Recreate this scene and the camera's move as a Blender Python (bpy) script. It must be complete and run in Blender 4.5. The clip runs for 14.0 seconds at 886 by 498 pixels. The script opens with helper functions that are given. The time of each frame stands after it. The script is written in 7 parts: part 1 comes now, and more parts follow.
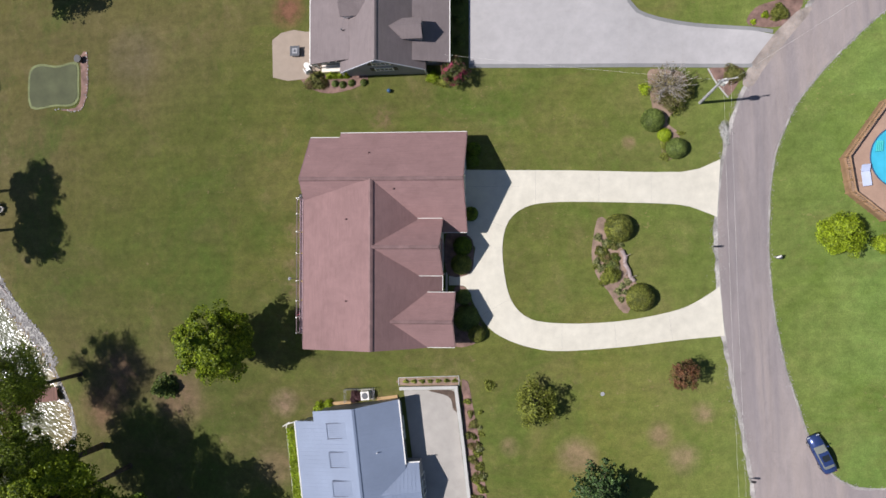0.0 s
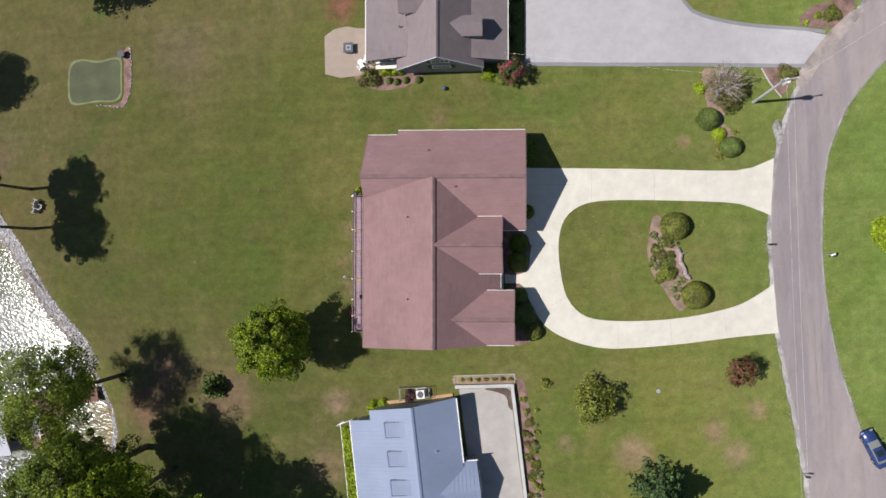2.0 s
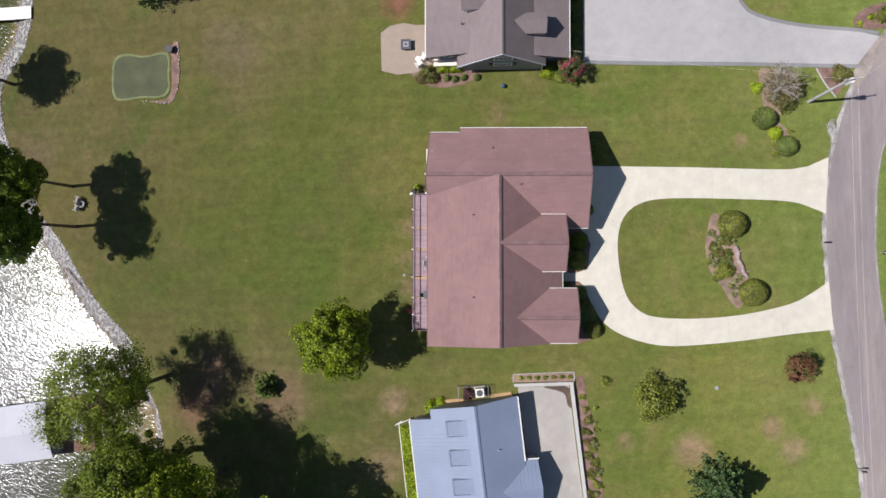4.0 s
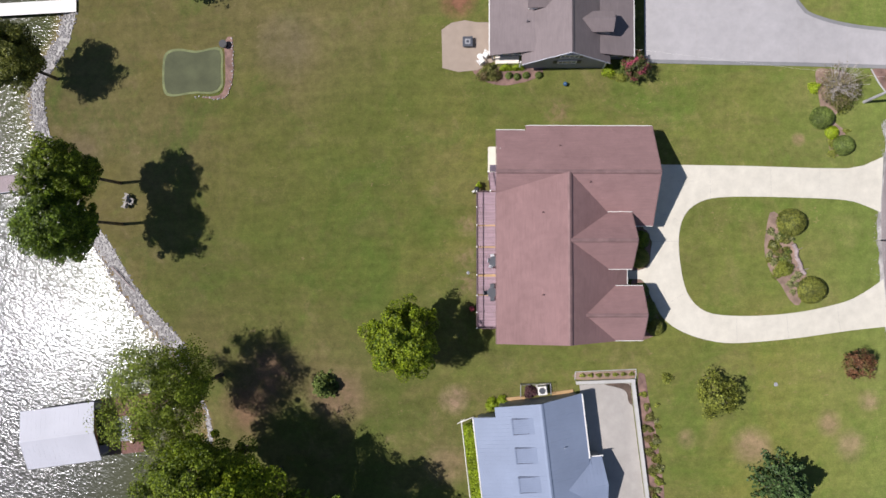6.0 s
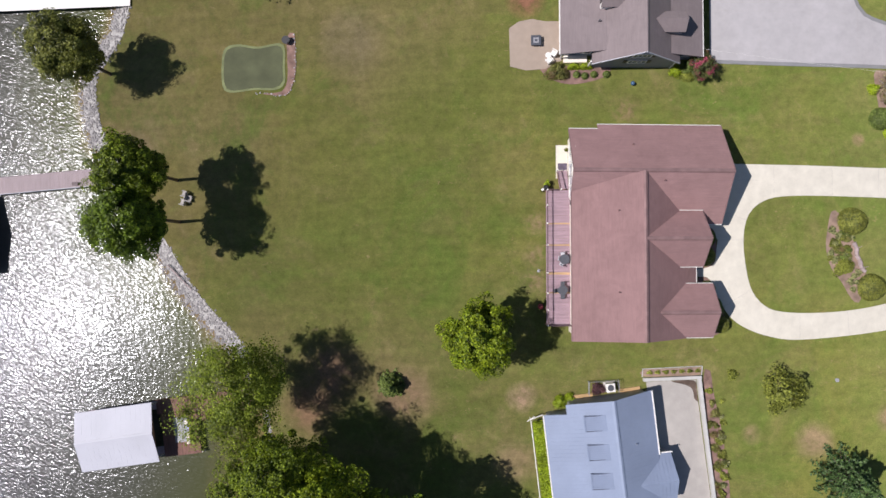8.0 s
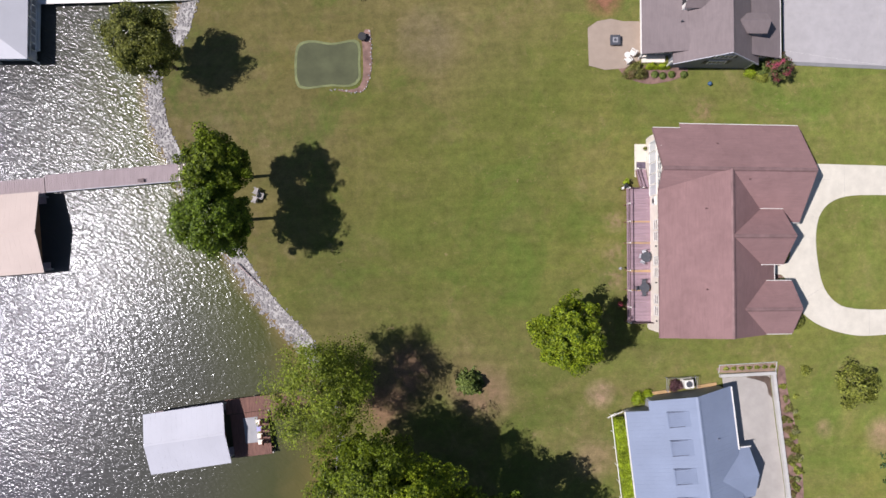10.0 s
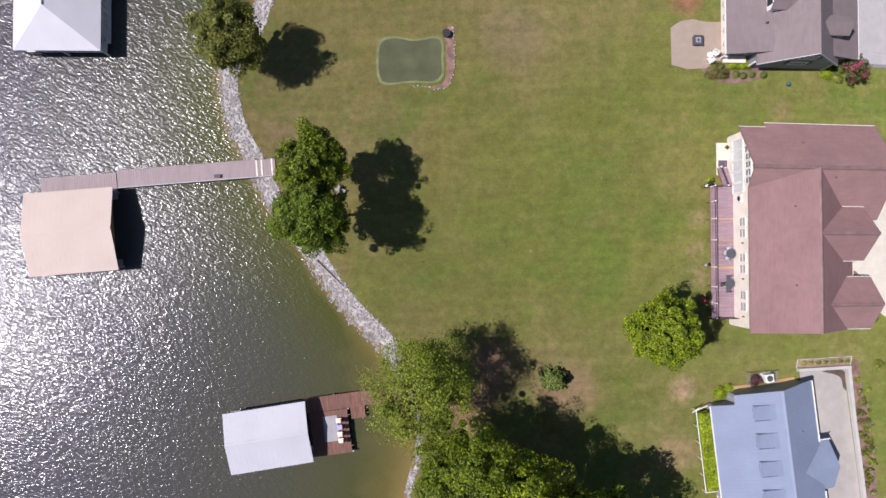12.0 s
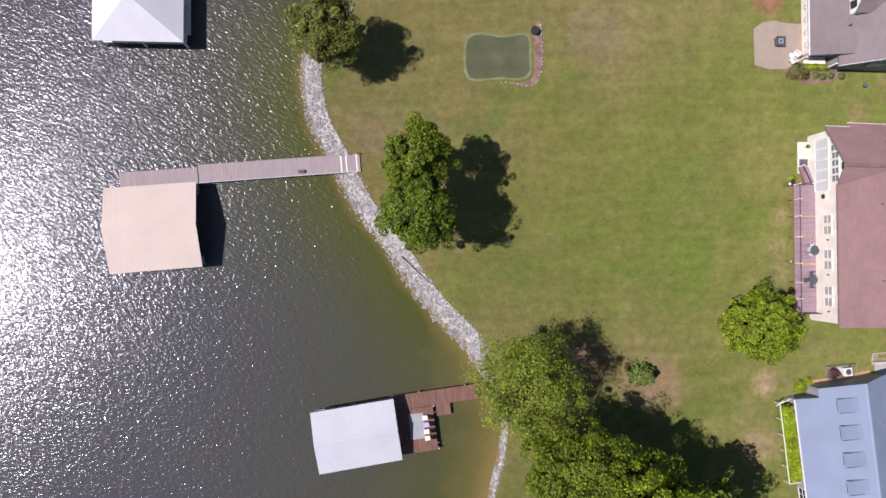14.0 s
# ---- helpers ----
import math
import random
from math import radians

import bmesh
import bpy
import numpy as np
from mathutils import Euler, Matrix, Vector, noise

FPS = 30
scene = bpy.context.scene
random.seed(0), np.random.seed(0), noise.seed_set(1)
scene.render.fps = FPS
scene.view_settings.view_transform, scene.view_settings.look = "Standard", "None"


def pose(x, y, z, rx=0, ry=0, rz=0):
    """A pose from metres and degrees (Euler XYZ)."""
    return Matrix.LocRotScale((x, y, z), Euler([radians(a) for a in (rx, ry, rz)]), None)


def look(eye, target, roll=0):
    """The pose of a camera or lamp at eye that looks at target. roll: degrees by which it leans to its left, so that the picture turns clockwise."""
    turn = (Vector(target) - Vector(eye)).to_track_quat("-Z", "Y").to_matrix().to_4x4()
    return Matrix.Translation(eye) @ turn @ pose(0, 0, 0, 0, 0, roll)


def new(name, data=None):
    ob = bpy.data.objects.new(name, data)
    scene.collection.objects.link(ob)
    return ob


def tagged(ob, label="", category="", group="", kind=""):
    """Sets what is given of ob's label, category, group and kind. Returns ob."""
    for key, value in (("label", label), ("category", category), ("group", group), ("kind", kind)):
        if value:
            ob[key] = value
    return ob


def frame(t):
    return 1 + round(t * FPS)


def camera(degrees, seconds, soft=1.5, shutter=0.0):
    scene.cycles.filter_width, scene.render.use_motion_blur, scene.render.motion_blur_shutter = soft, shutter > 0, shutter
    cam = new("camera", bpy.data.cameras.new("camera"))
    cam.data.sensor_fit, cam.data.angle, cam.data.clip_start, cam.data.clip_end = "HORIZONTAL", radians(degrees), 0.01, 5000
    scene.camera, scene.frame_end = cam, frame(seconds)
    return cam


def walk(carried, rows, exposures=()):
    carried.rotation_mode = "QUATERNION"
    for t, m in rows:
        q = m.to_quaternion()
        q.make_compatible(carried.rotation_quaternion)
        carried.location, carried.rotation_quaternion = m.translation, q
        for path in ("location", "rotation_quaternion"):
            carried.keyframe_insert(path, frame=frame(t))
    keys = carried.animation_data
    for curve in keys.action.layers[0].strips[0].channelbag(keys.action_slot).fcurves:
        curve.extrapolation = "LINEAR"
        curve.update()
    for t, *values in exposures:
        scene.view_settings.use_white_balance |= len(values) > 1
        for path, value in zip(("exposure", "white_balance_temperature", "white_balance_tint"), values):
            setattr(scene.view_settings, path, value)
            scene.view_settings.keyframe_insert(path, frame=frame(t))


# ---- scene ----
cam = camera(73.47, 14.0, soft=1.6)
# seconds, place, and turn of the downward-looking camera
ROWS = [
    (0, 0.000, -0.000, 66.000, 0.932, 9.043, 0.009),
    (0.5, -1.843, -0.043, 66.244, 0.932, 8.702, -0.004),
    (1, -3.739, -0.083, 66.497, 0.932, 8.370, -0.016),
    (1.5, -5.677, -0.140, 66.759, 0.925, 8.002, -0.012),
    (2, -7.680, -0.202, 66.991, 0.918, 7.636, -0.022),
    (2.5, -9.712, -0.256, 67.197, 0.928, 7.250, -0.038),
    (3, -11.770, -0.322, 67.363, 0.940, 6.859, -0.051),
    (5.5, -22.363, -0.670, 68.195, 0.982, 4.893, -0.080),
    (6, -24.534, -0.728, 68.331, 0.986, 4.533, -0.070),
    (6.5, -26.764, -0.782, 68.480, 0.977, 4.154, -0.060),
    (7, -29.084, -0.836, 68.649, 0.969, 3.757, -0.072),
    (7.5, -31.525, -0.891, 68.811, 0.980, 3.314, -0.076),
    (8, -34.118, -0.957, 68.929, 1.010, 2.794, -0.085),
    (10.5, -48.435, -1.381, 69.281, 1.119, 0.230, -0.107),
    (11, -51.469, -1.460, 69.280, 1.121, -0.316, -0.126),
    (11.5, -54.606, -1.547, 69.264, 1.113, -0.913, -0.129),
    (12, -57.822, -1.623, 69.223, 1.104, -1.520, -0.124),
    (12.5, -61.077, -1.687, 69.114, 1.085, -2.141, -0.147),
    (13, -64.361, -1.747, 68.954, 1.061, -2.780, -0.160),
    (13.5, -67.684, -1.816, 68.756, 1.030, -3.408, -0.137),
    (14, -71.004, -1.879, 68.521, 1.015, -4.043, -0.139),
]
walk(cam, [(t, pose(x, y, z, rx, ry, rz)) for t, x, y, z, rx, ry, rz in ROWS], exposures=((0.0, 0.14, 6400, 12.0), (7.0, 0.15, 6380, 14.5), (10.5, 0.18, 6370, 17.5), (14.0, 0.23, 6370, 19.0)))

# ---- world and sun ----
SUN_EL, SUN_AZ = radians(55), radians(183)          # towards the sun: west
TO_SUN = Vector((math.cos(SUN_EL) * math.cos(SUN_AZ), math.cos(SUN_EL) * math.sin(SUN_AZ), math.sin(SUN_EL)))
world = bpy.data.worlds.new("world")
scene.world = world
world.use_nodes = True
wn = world.node_tree
wn.nodes.clear()
sky = wn.nodes.new("ShaderNodeTexSky")
sky.sky_type, sky.sun_disc = "NISHITA", False
sky.sun_elevation, sky.sun_rotation = SUN_EL, math.pi / 2 - SUN_AZ
sky.ozone_density, sky.dust_density = 2.5, 0.5
wbg = wn.nodes.new("ShaderNodeBackground")
wbg.inputs["Strength"].default_value = 0.060
wout = wn.nodes.new("ShaderNodeOutputWorld")
wn.links.new(sky.outputs[0], wbg.inputs["Color"])
wn.links.new(wbg.outputs[0], wout.inputs["Surface"])
sun = new("sun", bpy.data.lights.new("sun", "SUN"))
sun.data.energy, sun.data.angle, sun.data.color = 4.85, radians(0.6), (1.0, 0.962, 0.915)
sun.matrix_world = look((TO_SUN * 150)[:], (0, 0, 0))


# ---- materials ----
def nt(name):
    m = bpy.data.materials.new(name)
    m.use_nodes = True
    t = m.node_tree
    return m, t, t.nodes["Principled BSDF"]


def link(t, a, b):
    t.links.new(a, b)


def noise_at(t, scale, detail=4.0, stretch=(1, 1, 1), turn=0.0, rough=0.55, distort=0.0):
    g = t.nodes.new("ShaderNodeNewGeometry")
    mp = t.nodes.new("ShaderNodeMapping")
    mp.vector_type = "TEXTURE"
    mp.inputs["Scale"].default_value = tuple(1 / v for v in stretch)
    mp.inputs["Rotation"].default_value = (0, 0, turn)
    n = t.nodes.new("ShaderNodeTexNoise")
    n.inputs["Scale"].default_value, n.inputs["Detail"].default_value = scale, detail
    n.inputs["Roughness"].default_value, n.inputs["Distortion"].default_value = rough, distort
    link(t, g.outputs["Position"], mp.inputs["Vector"])
    link(t, mp.outputs[0], n.inputs["Vector"])
    return n.outputs["Fac"]


def ramp(t, fac, stops):
    r = t.nodes.new("ShaderNodeValToRGB")
    e = r.color_ramp.elements
    while len(e) < len(stops):
        e.new(0.5)
    for k, (p, c) in enumerate(stops):
        e[k].position, e[k].color = p, (c, c, c, 1) if isinstance(c, (int, float)) else (*c, 1)
    link(t, fac, r.inputs["Fac"])
    return r.outputs["Color"]


def mix(t, fac, a, b, mode="MIX"):
    m = t.nodes.new("ShaderNodeMix")
    m.data_type, m.blend_type = "RGBA", mode
    for k, v in ((0, fac), (6, a), (7, b)):
        if isinstance(v, (int, float)):
            m.inputs[k].default_value = v
        elif isinstance(v, tuple):
            m.inputs[k].default_value = (*v, 1)
        else:
            link(t, v, m.inputs[k])
    return m.outputs[2]


def bump(t, p, height, strength, dist=0.05):
    b = t.nodes.new("ShaderNodeBump")
    b.inputs["Strength"].default_value, b.inputs["Distance"].default_value = strength, dist
    link(t, height, b.inputs["Height"])
    link(t, b.outputs[0], p.inputs["Normal"])


def mk(name, base, rough=0.7, var=0.25, big=0.5, fine=14.0, metal=0.0, bmp=0.3, dist=0.03, stretch=(1, 1, 1), rand=0.0, spec=0.5):
    """A surface with its base colour varied at two scales, a fine relief, and a chance difference from piece to piece."""
    m, t, p = nt(name)
    a = noise_at(t, big, 5, stretch)
    b = noise_at(t, fine, 3, stretch)
    lo, hi = tuple(c * (1 - var) for c in base), tuple(min(1.0, c * (1 + var)) for c in base)
    c1 = ramp(t, a, [(0.3, lo), (0.7, hi)])
    c2 = ramp(t, b, [(0.25, 1 - var * 0.6), (0.75, 1 + var * 0.4)])
    c = mix(t, 1.0, c1, c2, "MULTIPLY")
    if rand:
        o = t.nodes.new("ShaderNodeObjectInfo")
        c = mix(t, 1.0, c, ramp(t, o.outputs["Random"], [(0, 1 - rand), (1, 1 + rand * 0.6)]), "MULTIPLY")
    link(t, c, p.inputs["Base Color"])
    p.inputs["Roughness"].default_value, p.inputs["Metallic"].default_value = rough, metal
    p.inputs["Specular IOR Level"].default_value = spec
    if bmp:
        bump(t, p, b, bmp, dist)
    return m


def leafy(name, dark, light, dry=None, scale=0.9):
    """Leaves: each leaf its own shade, clump shading painted in by noise, dry drifts of colour, a little light through
    the blade.
    """
    m, t, p = nt(name)
    g = t.nodes.new("ShaderNodeNewGeometry")
    c = ramp(t, g.outputs["Random Per Island"], [(0, dark), (0.75, light), (1.0, tuple(min(1, v * 1.35) for v in light))])
    n = noise_at(t, scale, 3)
    # multiplies painted light and dark over the leaf colour, clump by clump
    c = mix(t, 1.0, c, ramp(t, n, [(0.3, 0.55), (0.7, 1.3)]), "MULTIPLY")
    if dry:
        c = mix(t, ramp(t, noise_at(t, scale * 0.7, 2, turn=1.0), [(0.5, 0.0), (0.65, 1.0)]), c, dry)
    link(t, c, p.inputs["Base Color"])
    p.inputs["Roughness"].default_value = 0.5
    p.inputs["Specular IOR Level"].default_value = 0.24
    tr = t.nodes.new("ShaderNodeBsdfTranslucent")
    link(t, c, tr.inputs["Color"])
    ms = t.nodes.new("ShaderNodeMixShader")
    ms.inputs[0].default_value = 0.13
    out = t.nodes["Material Output"]
    link(t, p.outputs[0], ms.inputs[1])
    link(t, tr.outputs[0], ms.inputs[2])
    link(t, ms.outputs[0], out.inputs["Surface"])
    return m


def make_lawn():
    m, t, p = nt("lawn")
    g = t.nodes.new("ShaderNodeNewGeometry")
    xyz = t.nodes.new("ShaderNodeSeparateXYZ")
    link(t, g.outputs["Position"], xyz.inputs[0])
    across = t.nodes.new("ShaderNodeMapRange")
    across.inputs["From Min"].default_value, across.inputs["From Max"].default_value = -85.0, 40.0
    link(t, xyz.outputs["X"], across.inputs["Value"])
    broad = noise_at(t, 0.03, 6, rough=0.62, distort=0.5)
    mid = noise_at(t, 0.13, 7, (1.0, 1.4, 1.0), rough=0.68, distort=0.8)
    patch = noise_at(t, 0.30, 6, (1.0, 0.7, 1.0), turn=0.6, rough=0.7, distort=0.4)
    small = noise_at(t, 1.1, 6, rough=0.72)
    blade = noise_at(t, 7.0, 4, rough=0.8)
    mow = noise_at(t, 0.80, 2, (0.02, 1.0, 1.0), turn=0.02)
    mow2 = noise_at(t, 0.5, 2, (1.0, 0.05, 1.0), turn=-0.05)
    # the shaded lakeside turf is tired and olive, the well-watered verge by the lane bright
    kind = ramp(t, across.outputs[0], [(0.0, (0.170, 0.149, 0.050)), (0.40, (0.145, 0.155, 0.040)), (0.72, (0.148, 0.166, 0.040)), (0.86, (0.154, 0.190, 0.048)), (1.0, (0.142, 0.222, 0.054))])
    c = mix(t, 1.0, kind, ramp(t, broad, [(0.32, (0.78, 0.87, 0.78)), (0.5, (1.0, 1.0, 1.0)), (0.68, (1.20, 1.08, 1.10))]), "MULTIPLY")
    tired = ramp(t, across.outputs[0], [(0.0, 1.0), (0.45, 0.95), (0.70, 0.65), (0.86, 0.15)])
    # broad drifts: watered turf below the house, thin dry turf to the north and by the trees
    edge = ramp(t, noise_at(t, 0.16, 5, turn=0.9, rough=0.65), [(0.25, 0.55), (0.75, 1.45)])
    for bx, by, br, dry, how in ((-44.8, 23.5, 10, 1, 0.75), (-57.5, 29, 8, 1, 0.6), (-64, 13.5, 7, 1, 0.8), (-74.5, 20.5, 8, 1, 0.8), (-42.8, -12.8, 6, 1, 0.7), (-57, -8.0, 5, 1, 0.4), (-31, -21, 5, 1, 0.6), (-36, 29, 6, 1, 0.4),
                                 (-37, 16.2, 8, 0, 0.8), (-48, 8.0, 10, 0, 0.6), (-38, 1, 12, 0, 0.75), (-52, -2.5, 9, 0, 0.6), (-64.5, -6.0, 4, 0, 0.7), (-31, 21.0, 6, 0, 0.75), (-53, 17.5, 4, 0, 0.5), (-20, 16.5, 8, 0, 0.4)):
        near = t.nodes.new("ShaderNodeVectorMath")
        near.operation = "DISTANCE"
        near.inputs[1].default_value = (bx, by, 0.5)
        link(t, g.outputs["Position"], near.inputs[0])
        soft = t.nodes.new("ShaderNodeMapRange")
        soft.interpolation_type = "SMOOTHSTEP"
        soft.inputs["From Min"].default_value, soft.inputs["From Max"].default_value = br * 1.35, br * 0.3
        soft.inputs["To Max"].default_value = how
        link(t, near.outputs["Value"], soft.inputs["Value"])
        zone = mix(t, 1.0, soft.outputs[0], edge, "MULTIPLY")
        c = mix(t, zone, c, (0.188, 0.160, 0.064) if dry else (0.140, 0.158, 0.035))
        if not dry:
            tired = mix(t, soft.outputs[0], tired, (0.12, 0.12, 0.12))
    c = mix(t, mix(t, 1.0, tired, ramp(t, mid, [(0.45, 0.0), (0.66, 0.55)]), "MULTIPLY"), c, (0.198, 0.162, 0.068))
    c = mix(t, mix(t, 1.0, tired, ramp(t, patch, [(0.55, 0.0), (0.70, 0.6)]), "MULTIPLY"), c, (0.262, 0.205, 0.100))
    c = mix(t, mix(t, 1.0, tired, ramp(t, noise_at(t, 0.75, 5, turn=1.3, rough=0.7, distort=0.6), [(0.62, 0.0), (0.72, 0.5)]), "MULTIPLY"), c, (0.275, 0.212, 0.110))
    c = mix(t, ramp(t, noise_at(t, 0.09, 6, turn=2.0, rough=0.7, distort=0.6), [(0.52, 0.0), (0.68, 0.75)]), c, (0.102, 0.155, 0.026))
    # drifts of greener and of thinner, yellower turf, and dead flecks within them
    drift = noise_at(t, 0.11, 7, (1.0, 1.5, 1.0), turn=0.4, rough=0.72, distort=1.0)
    c = mix(t, ramp(t, drift, [(0.52, 0.0), (0.68, 0.42)]), c, (0.112, 0.162, 0.030))
    c = mix(t, mix(t, 1.0, ramp(t, drift, [(0.34, 0.6), (0.48, 0.0)]), ramp(t, tired, [(0.0, 0.45), (1.0, 1.0)]), "MULTIPLY"), c, (0.178, 0.155, 0.058))
    fleck = ramp(t, noise_at(t, 1.5, 5, (1.0, 1.6, 1.0), turn=0.2, rough=0.7, distort=0.7), [(0.60, 0.0), (0.68, 0.75)])
    thin = ramp(t, noise_at(t, 0.09, 4, turn=2.6, rough=0.65), [(0.47, 0.0), (0.60, 1.0)])
    c = mix(t, mix(t, 1.0, fleck, thin, "MULTIPLY"), c, (0.310, 0.235, 0.120))
    # worn bare places
    wob = mix(t, 1.0, ramp(t, patch, [(0.25, 0.0), (0.75, 1.0)]), ramp(t, small, [(0.3, 0.3), (0.7, 1.0)]), "MULTIPLY")
    broken = ramp(t, noise_at(t, 1.1, 6, (1.0, 1.0, 1.0), turn=0.8, rough=0.72, distort=0.8), [(0.40, 0.05), (0.62, 1.0)])
    for bx, by, br, col in ((9.8, 12.6, 0.7, (0.25, 0.185, 0.10)), (-28.6, -16.4, 1.5, (0.33, 0.235, 0.150)), (4.2, -21.4, 2.0, (0.27, 0.20, 0.11)), (13.0, -19.0, 1.3, (0.25, 0.19, 0.10)), (-28.0, 28.3, 1.9, (0.25, 0.125, 0.075)),
                            (-42.0, -16.6, 3.2, (0.235, 0.165, 0.095)), (-53.0, -18.2, 3.2, (0.235, 0.150, 0.085)), (-50.5, -14.2, 3.6, (0.230, 0.150, 0.090)), (-17.0, 15.6, 1.6, (0.24, 0.18, 0.09)), (-29.2, -23.6, 2.4, (0.24, 0.185, 0.095)), (-48.0, 24.0, 3.5, (0.20, 0.165, 0.085)), (-74.0, 13.0, 3.0, (0.21, 0.165, 0.085)), (15.5, -21.5, 1.6, (0.24, 0.19, 0.10)), (-27.0, 3.0, 1.3, (0.28, 0.21, 0.11)), (-27.0, -0.6, 1.4, (0.26, 0.20, 0.10)), (-27.1, -3.4, 1.4, (0.27, 0.20, 0.11)), (17.6, -16.5, 1.1, (0.26, 0.20, 0.11)), (-3.0, -20.5, 1.0, (0.25, 0.19, 0.10))):
        dv = t.nodes.new("ShaderNodeVectorMath")
        dv.operation = "DISTANCE"
        dv.inputs[1].default_value = (bx, by, 0)
        flat = t.nodes.new("ShaderNodeVectorMath")
        flat.operation = "MULTIPLY"
        flat.inputs[1].default_value = (1, 1, 0)
        link(t, g.outputs["Position"], flat.inputs[0])
        link(t, flat.outputs[0], dv.inputs[0])
        fall = t.nodes.new("ShaderNodeMapRange")
        fall.inputs["From Min"].default_value, fall.inputs["From Max"].default_value = br * 1.35, br * 0.35
        link(t, dv.outputs["Value"], fall.inputs["Value"])
        near_it = mix(t, 1.0, fall.outputs[0], ramp(t, wob, [(0.05, 0.25), (0.45, 1.25)]) if not -27.2 < bx < -16 else broken, "MULTIPLY")
        c = mix(t, near_it, c, col)
    c = mix(t, 1.0, c, ramp(t, mow, [(0.38, 0.965), (0.62, 1.03)]), "MULTIPLY")
    c = mix(t, 1.0, c, ramp(t, mow2, [(0.38, 0.975), (0.62, 1.02)]), "MULTIPLY")
    c = mix(t, 1.0, c, ramp(t, small, [(0.30, 0.80), (0.70, 1.18)]), "MULTIPLY")
    c = mix(t, 1.0, c, ramp(t, noise_at(t, 0.42, 7, (1.0, 1.3, 1.0), turn=0.3, rough=0.72, distort=0.6), [(0.32, (0.88, 0.90, 0.86)), (0.68, (1.10, 1.08, 1.10))]), "MULTIPLY")
    streak = noise_at(t, 1.3, 5, (0.10, 1.0, 1.0), turn=0.015, rough=0.7)
    c = mix(t, 1.0, c, ramp(t, streak, [(0.34, 0.94), (0.66, 1.06)]), "MULTIPLY")
    c = mix(t, 1.0, c, ramp(t, blade, [(0.25, 0.70), (0.75, 1.26)]), "MULTIPLY")
    # sand and silt under the water line
    under = t.nodes.new("ShaderNodeMapRange")
    under.inputs["From Min"].default_value, under.inputs["From Max"].default_value = -1.75, -2.1
    link(t, xyz.outputs["Z"], under.inputs["Value"])
    lakeside = t.nodes.new("ShaderNodeMapRange")
    lakeside.inputs["From Min"].default_value, lakeside.inputs["From Max"].default_value = -48.0, -52.0
    link(t, xyz.outputs["X"], lakeside.inputs["Value"])
    c = mix(t, mix(t, 1.0, under.outputs[0], lakeside.outputs[0], "MULTIPLY"), c, ramp(t, mid, [(0.3, (0.20, 0.145, 0.070)), (0.7, (0.29, 0.205, 0.10))]))
    link(t, c, p.inputs["Base Color"])
    p.inputs["Roughness"].default_value = 0.9
    p.inputs["Diffuse Roughness"].default_value = 1.0
    p.inputs["Specular IOR Level"].default_value = 0.15
    bump(t, p, mix(t, 0.5, blade, small), 0.8, 0.08)
    return m


WAVE = 0.142


def make_water():
    """Murky lake water: sandy where it shoals, olive beyond, lilac-grey sky reflection painted in farther out, under
    wind ripples.
    """
    m, t, p = nt("lake_water")
    deep, chop = t.nodes.new("ShaderNodeAttribute"), t.nodes.new("ShaderNodeAttribute")
    deep.attribute_name, chop.attribute_name = "depth", "chop"
    reach = t.nodes.new("ShaderNodeAttribute")
    reach.attribute_name = "reach"
    c = ramp(t, noise_at(t, 0.05, 3), [(0.3, (0.055, 0.062, 0.014)), (0.7, (0.068, 0.073, 0.018))])
    silt = mix(t, 1.0, deep.outputs["Fac"], ramp(t, noise_at(t, 0.25, 4), [(0.3, 0.75), (0.7, 1.3)]), "MULTIPLY")
    c = mix(t, ramp(t, silt, [(0.03, 0.9), (0.20, 0.40), (0.55, 0.0)]), c, (0.190, 0.140, 0.052))
    # sky reflection and glare painted as lilac-grey, growing with distance from the bank
    c = mix(t, ramp(t, reach.outputs["Fac"], [(0.03, 0.0), (0.22, 0.55), (0.55, 0.95)]), c, (0.059, 0.056, 0.068))
    link(t, c, p.inputs["Base Color"])
    p.inputs["Roughness"].default_value, p.inputs["IOR"].default_value = 0.185, 1.37
    p.inputs["Specular Tint"].default_value = (0.90, 0.93, 1.0, 1.0)
    a = noise_at(t, 3.4, 1.0, (0.46, 1.0, 1.0), turn=radians(-28), rough=0.45, distort=0.5)
    b = noise_at(t, 7.4, 0.8, (0.50, 1.0, 1.0), turn=radians(-12), rough=0.45, distort=0.4)
    gust = ramp(t, noise_at(t, 0.06, 3, (1.0, 0.6, 1.0)), [(0.3, 0.75), (0.7, 1.3)])
    h = mix(t, 0.30, a, b)
    h = mix(t, 1.0, mix(t, 1.0, h, gust, "MULTIPLY"), chop.outputs["Fac"], "MULTIPLY")
    bump(t, p, h, 1.0, WAVE)
    return m


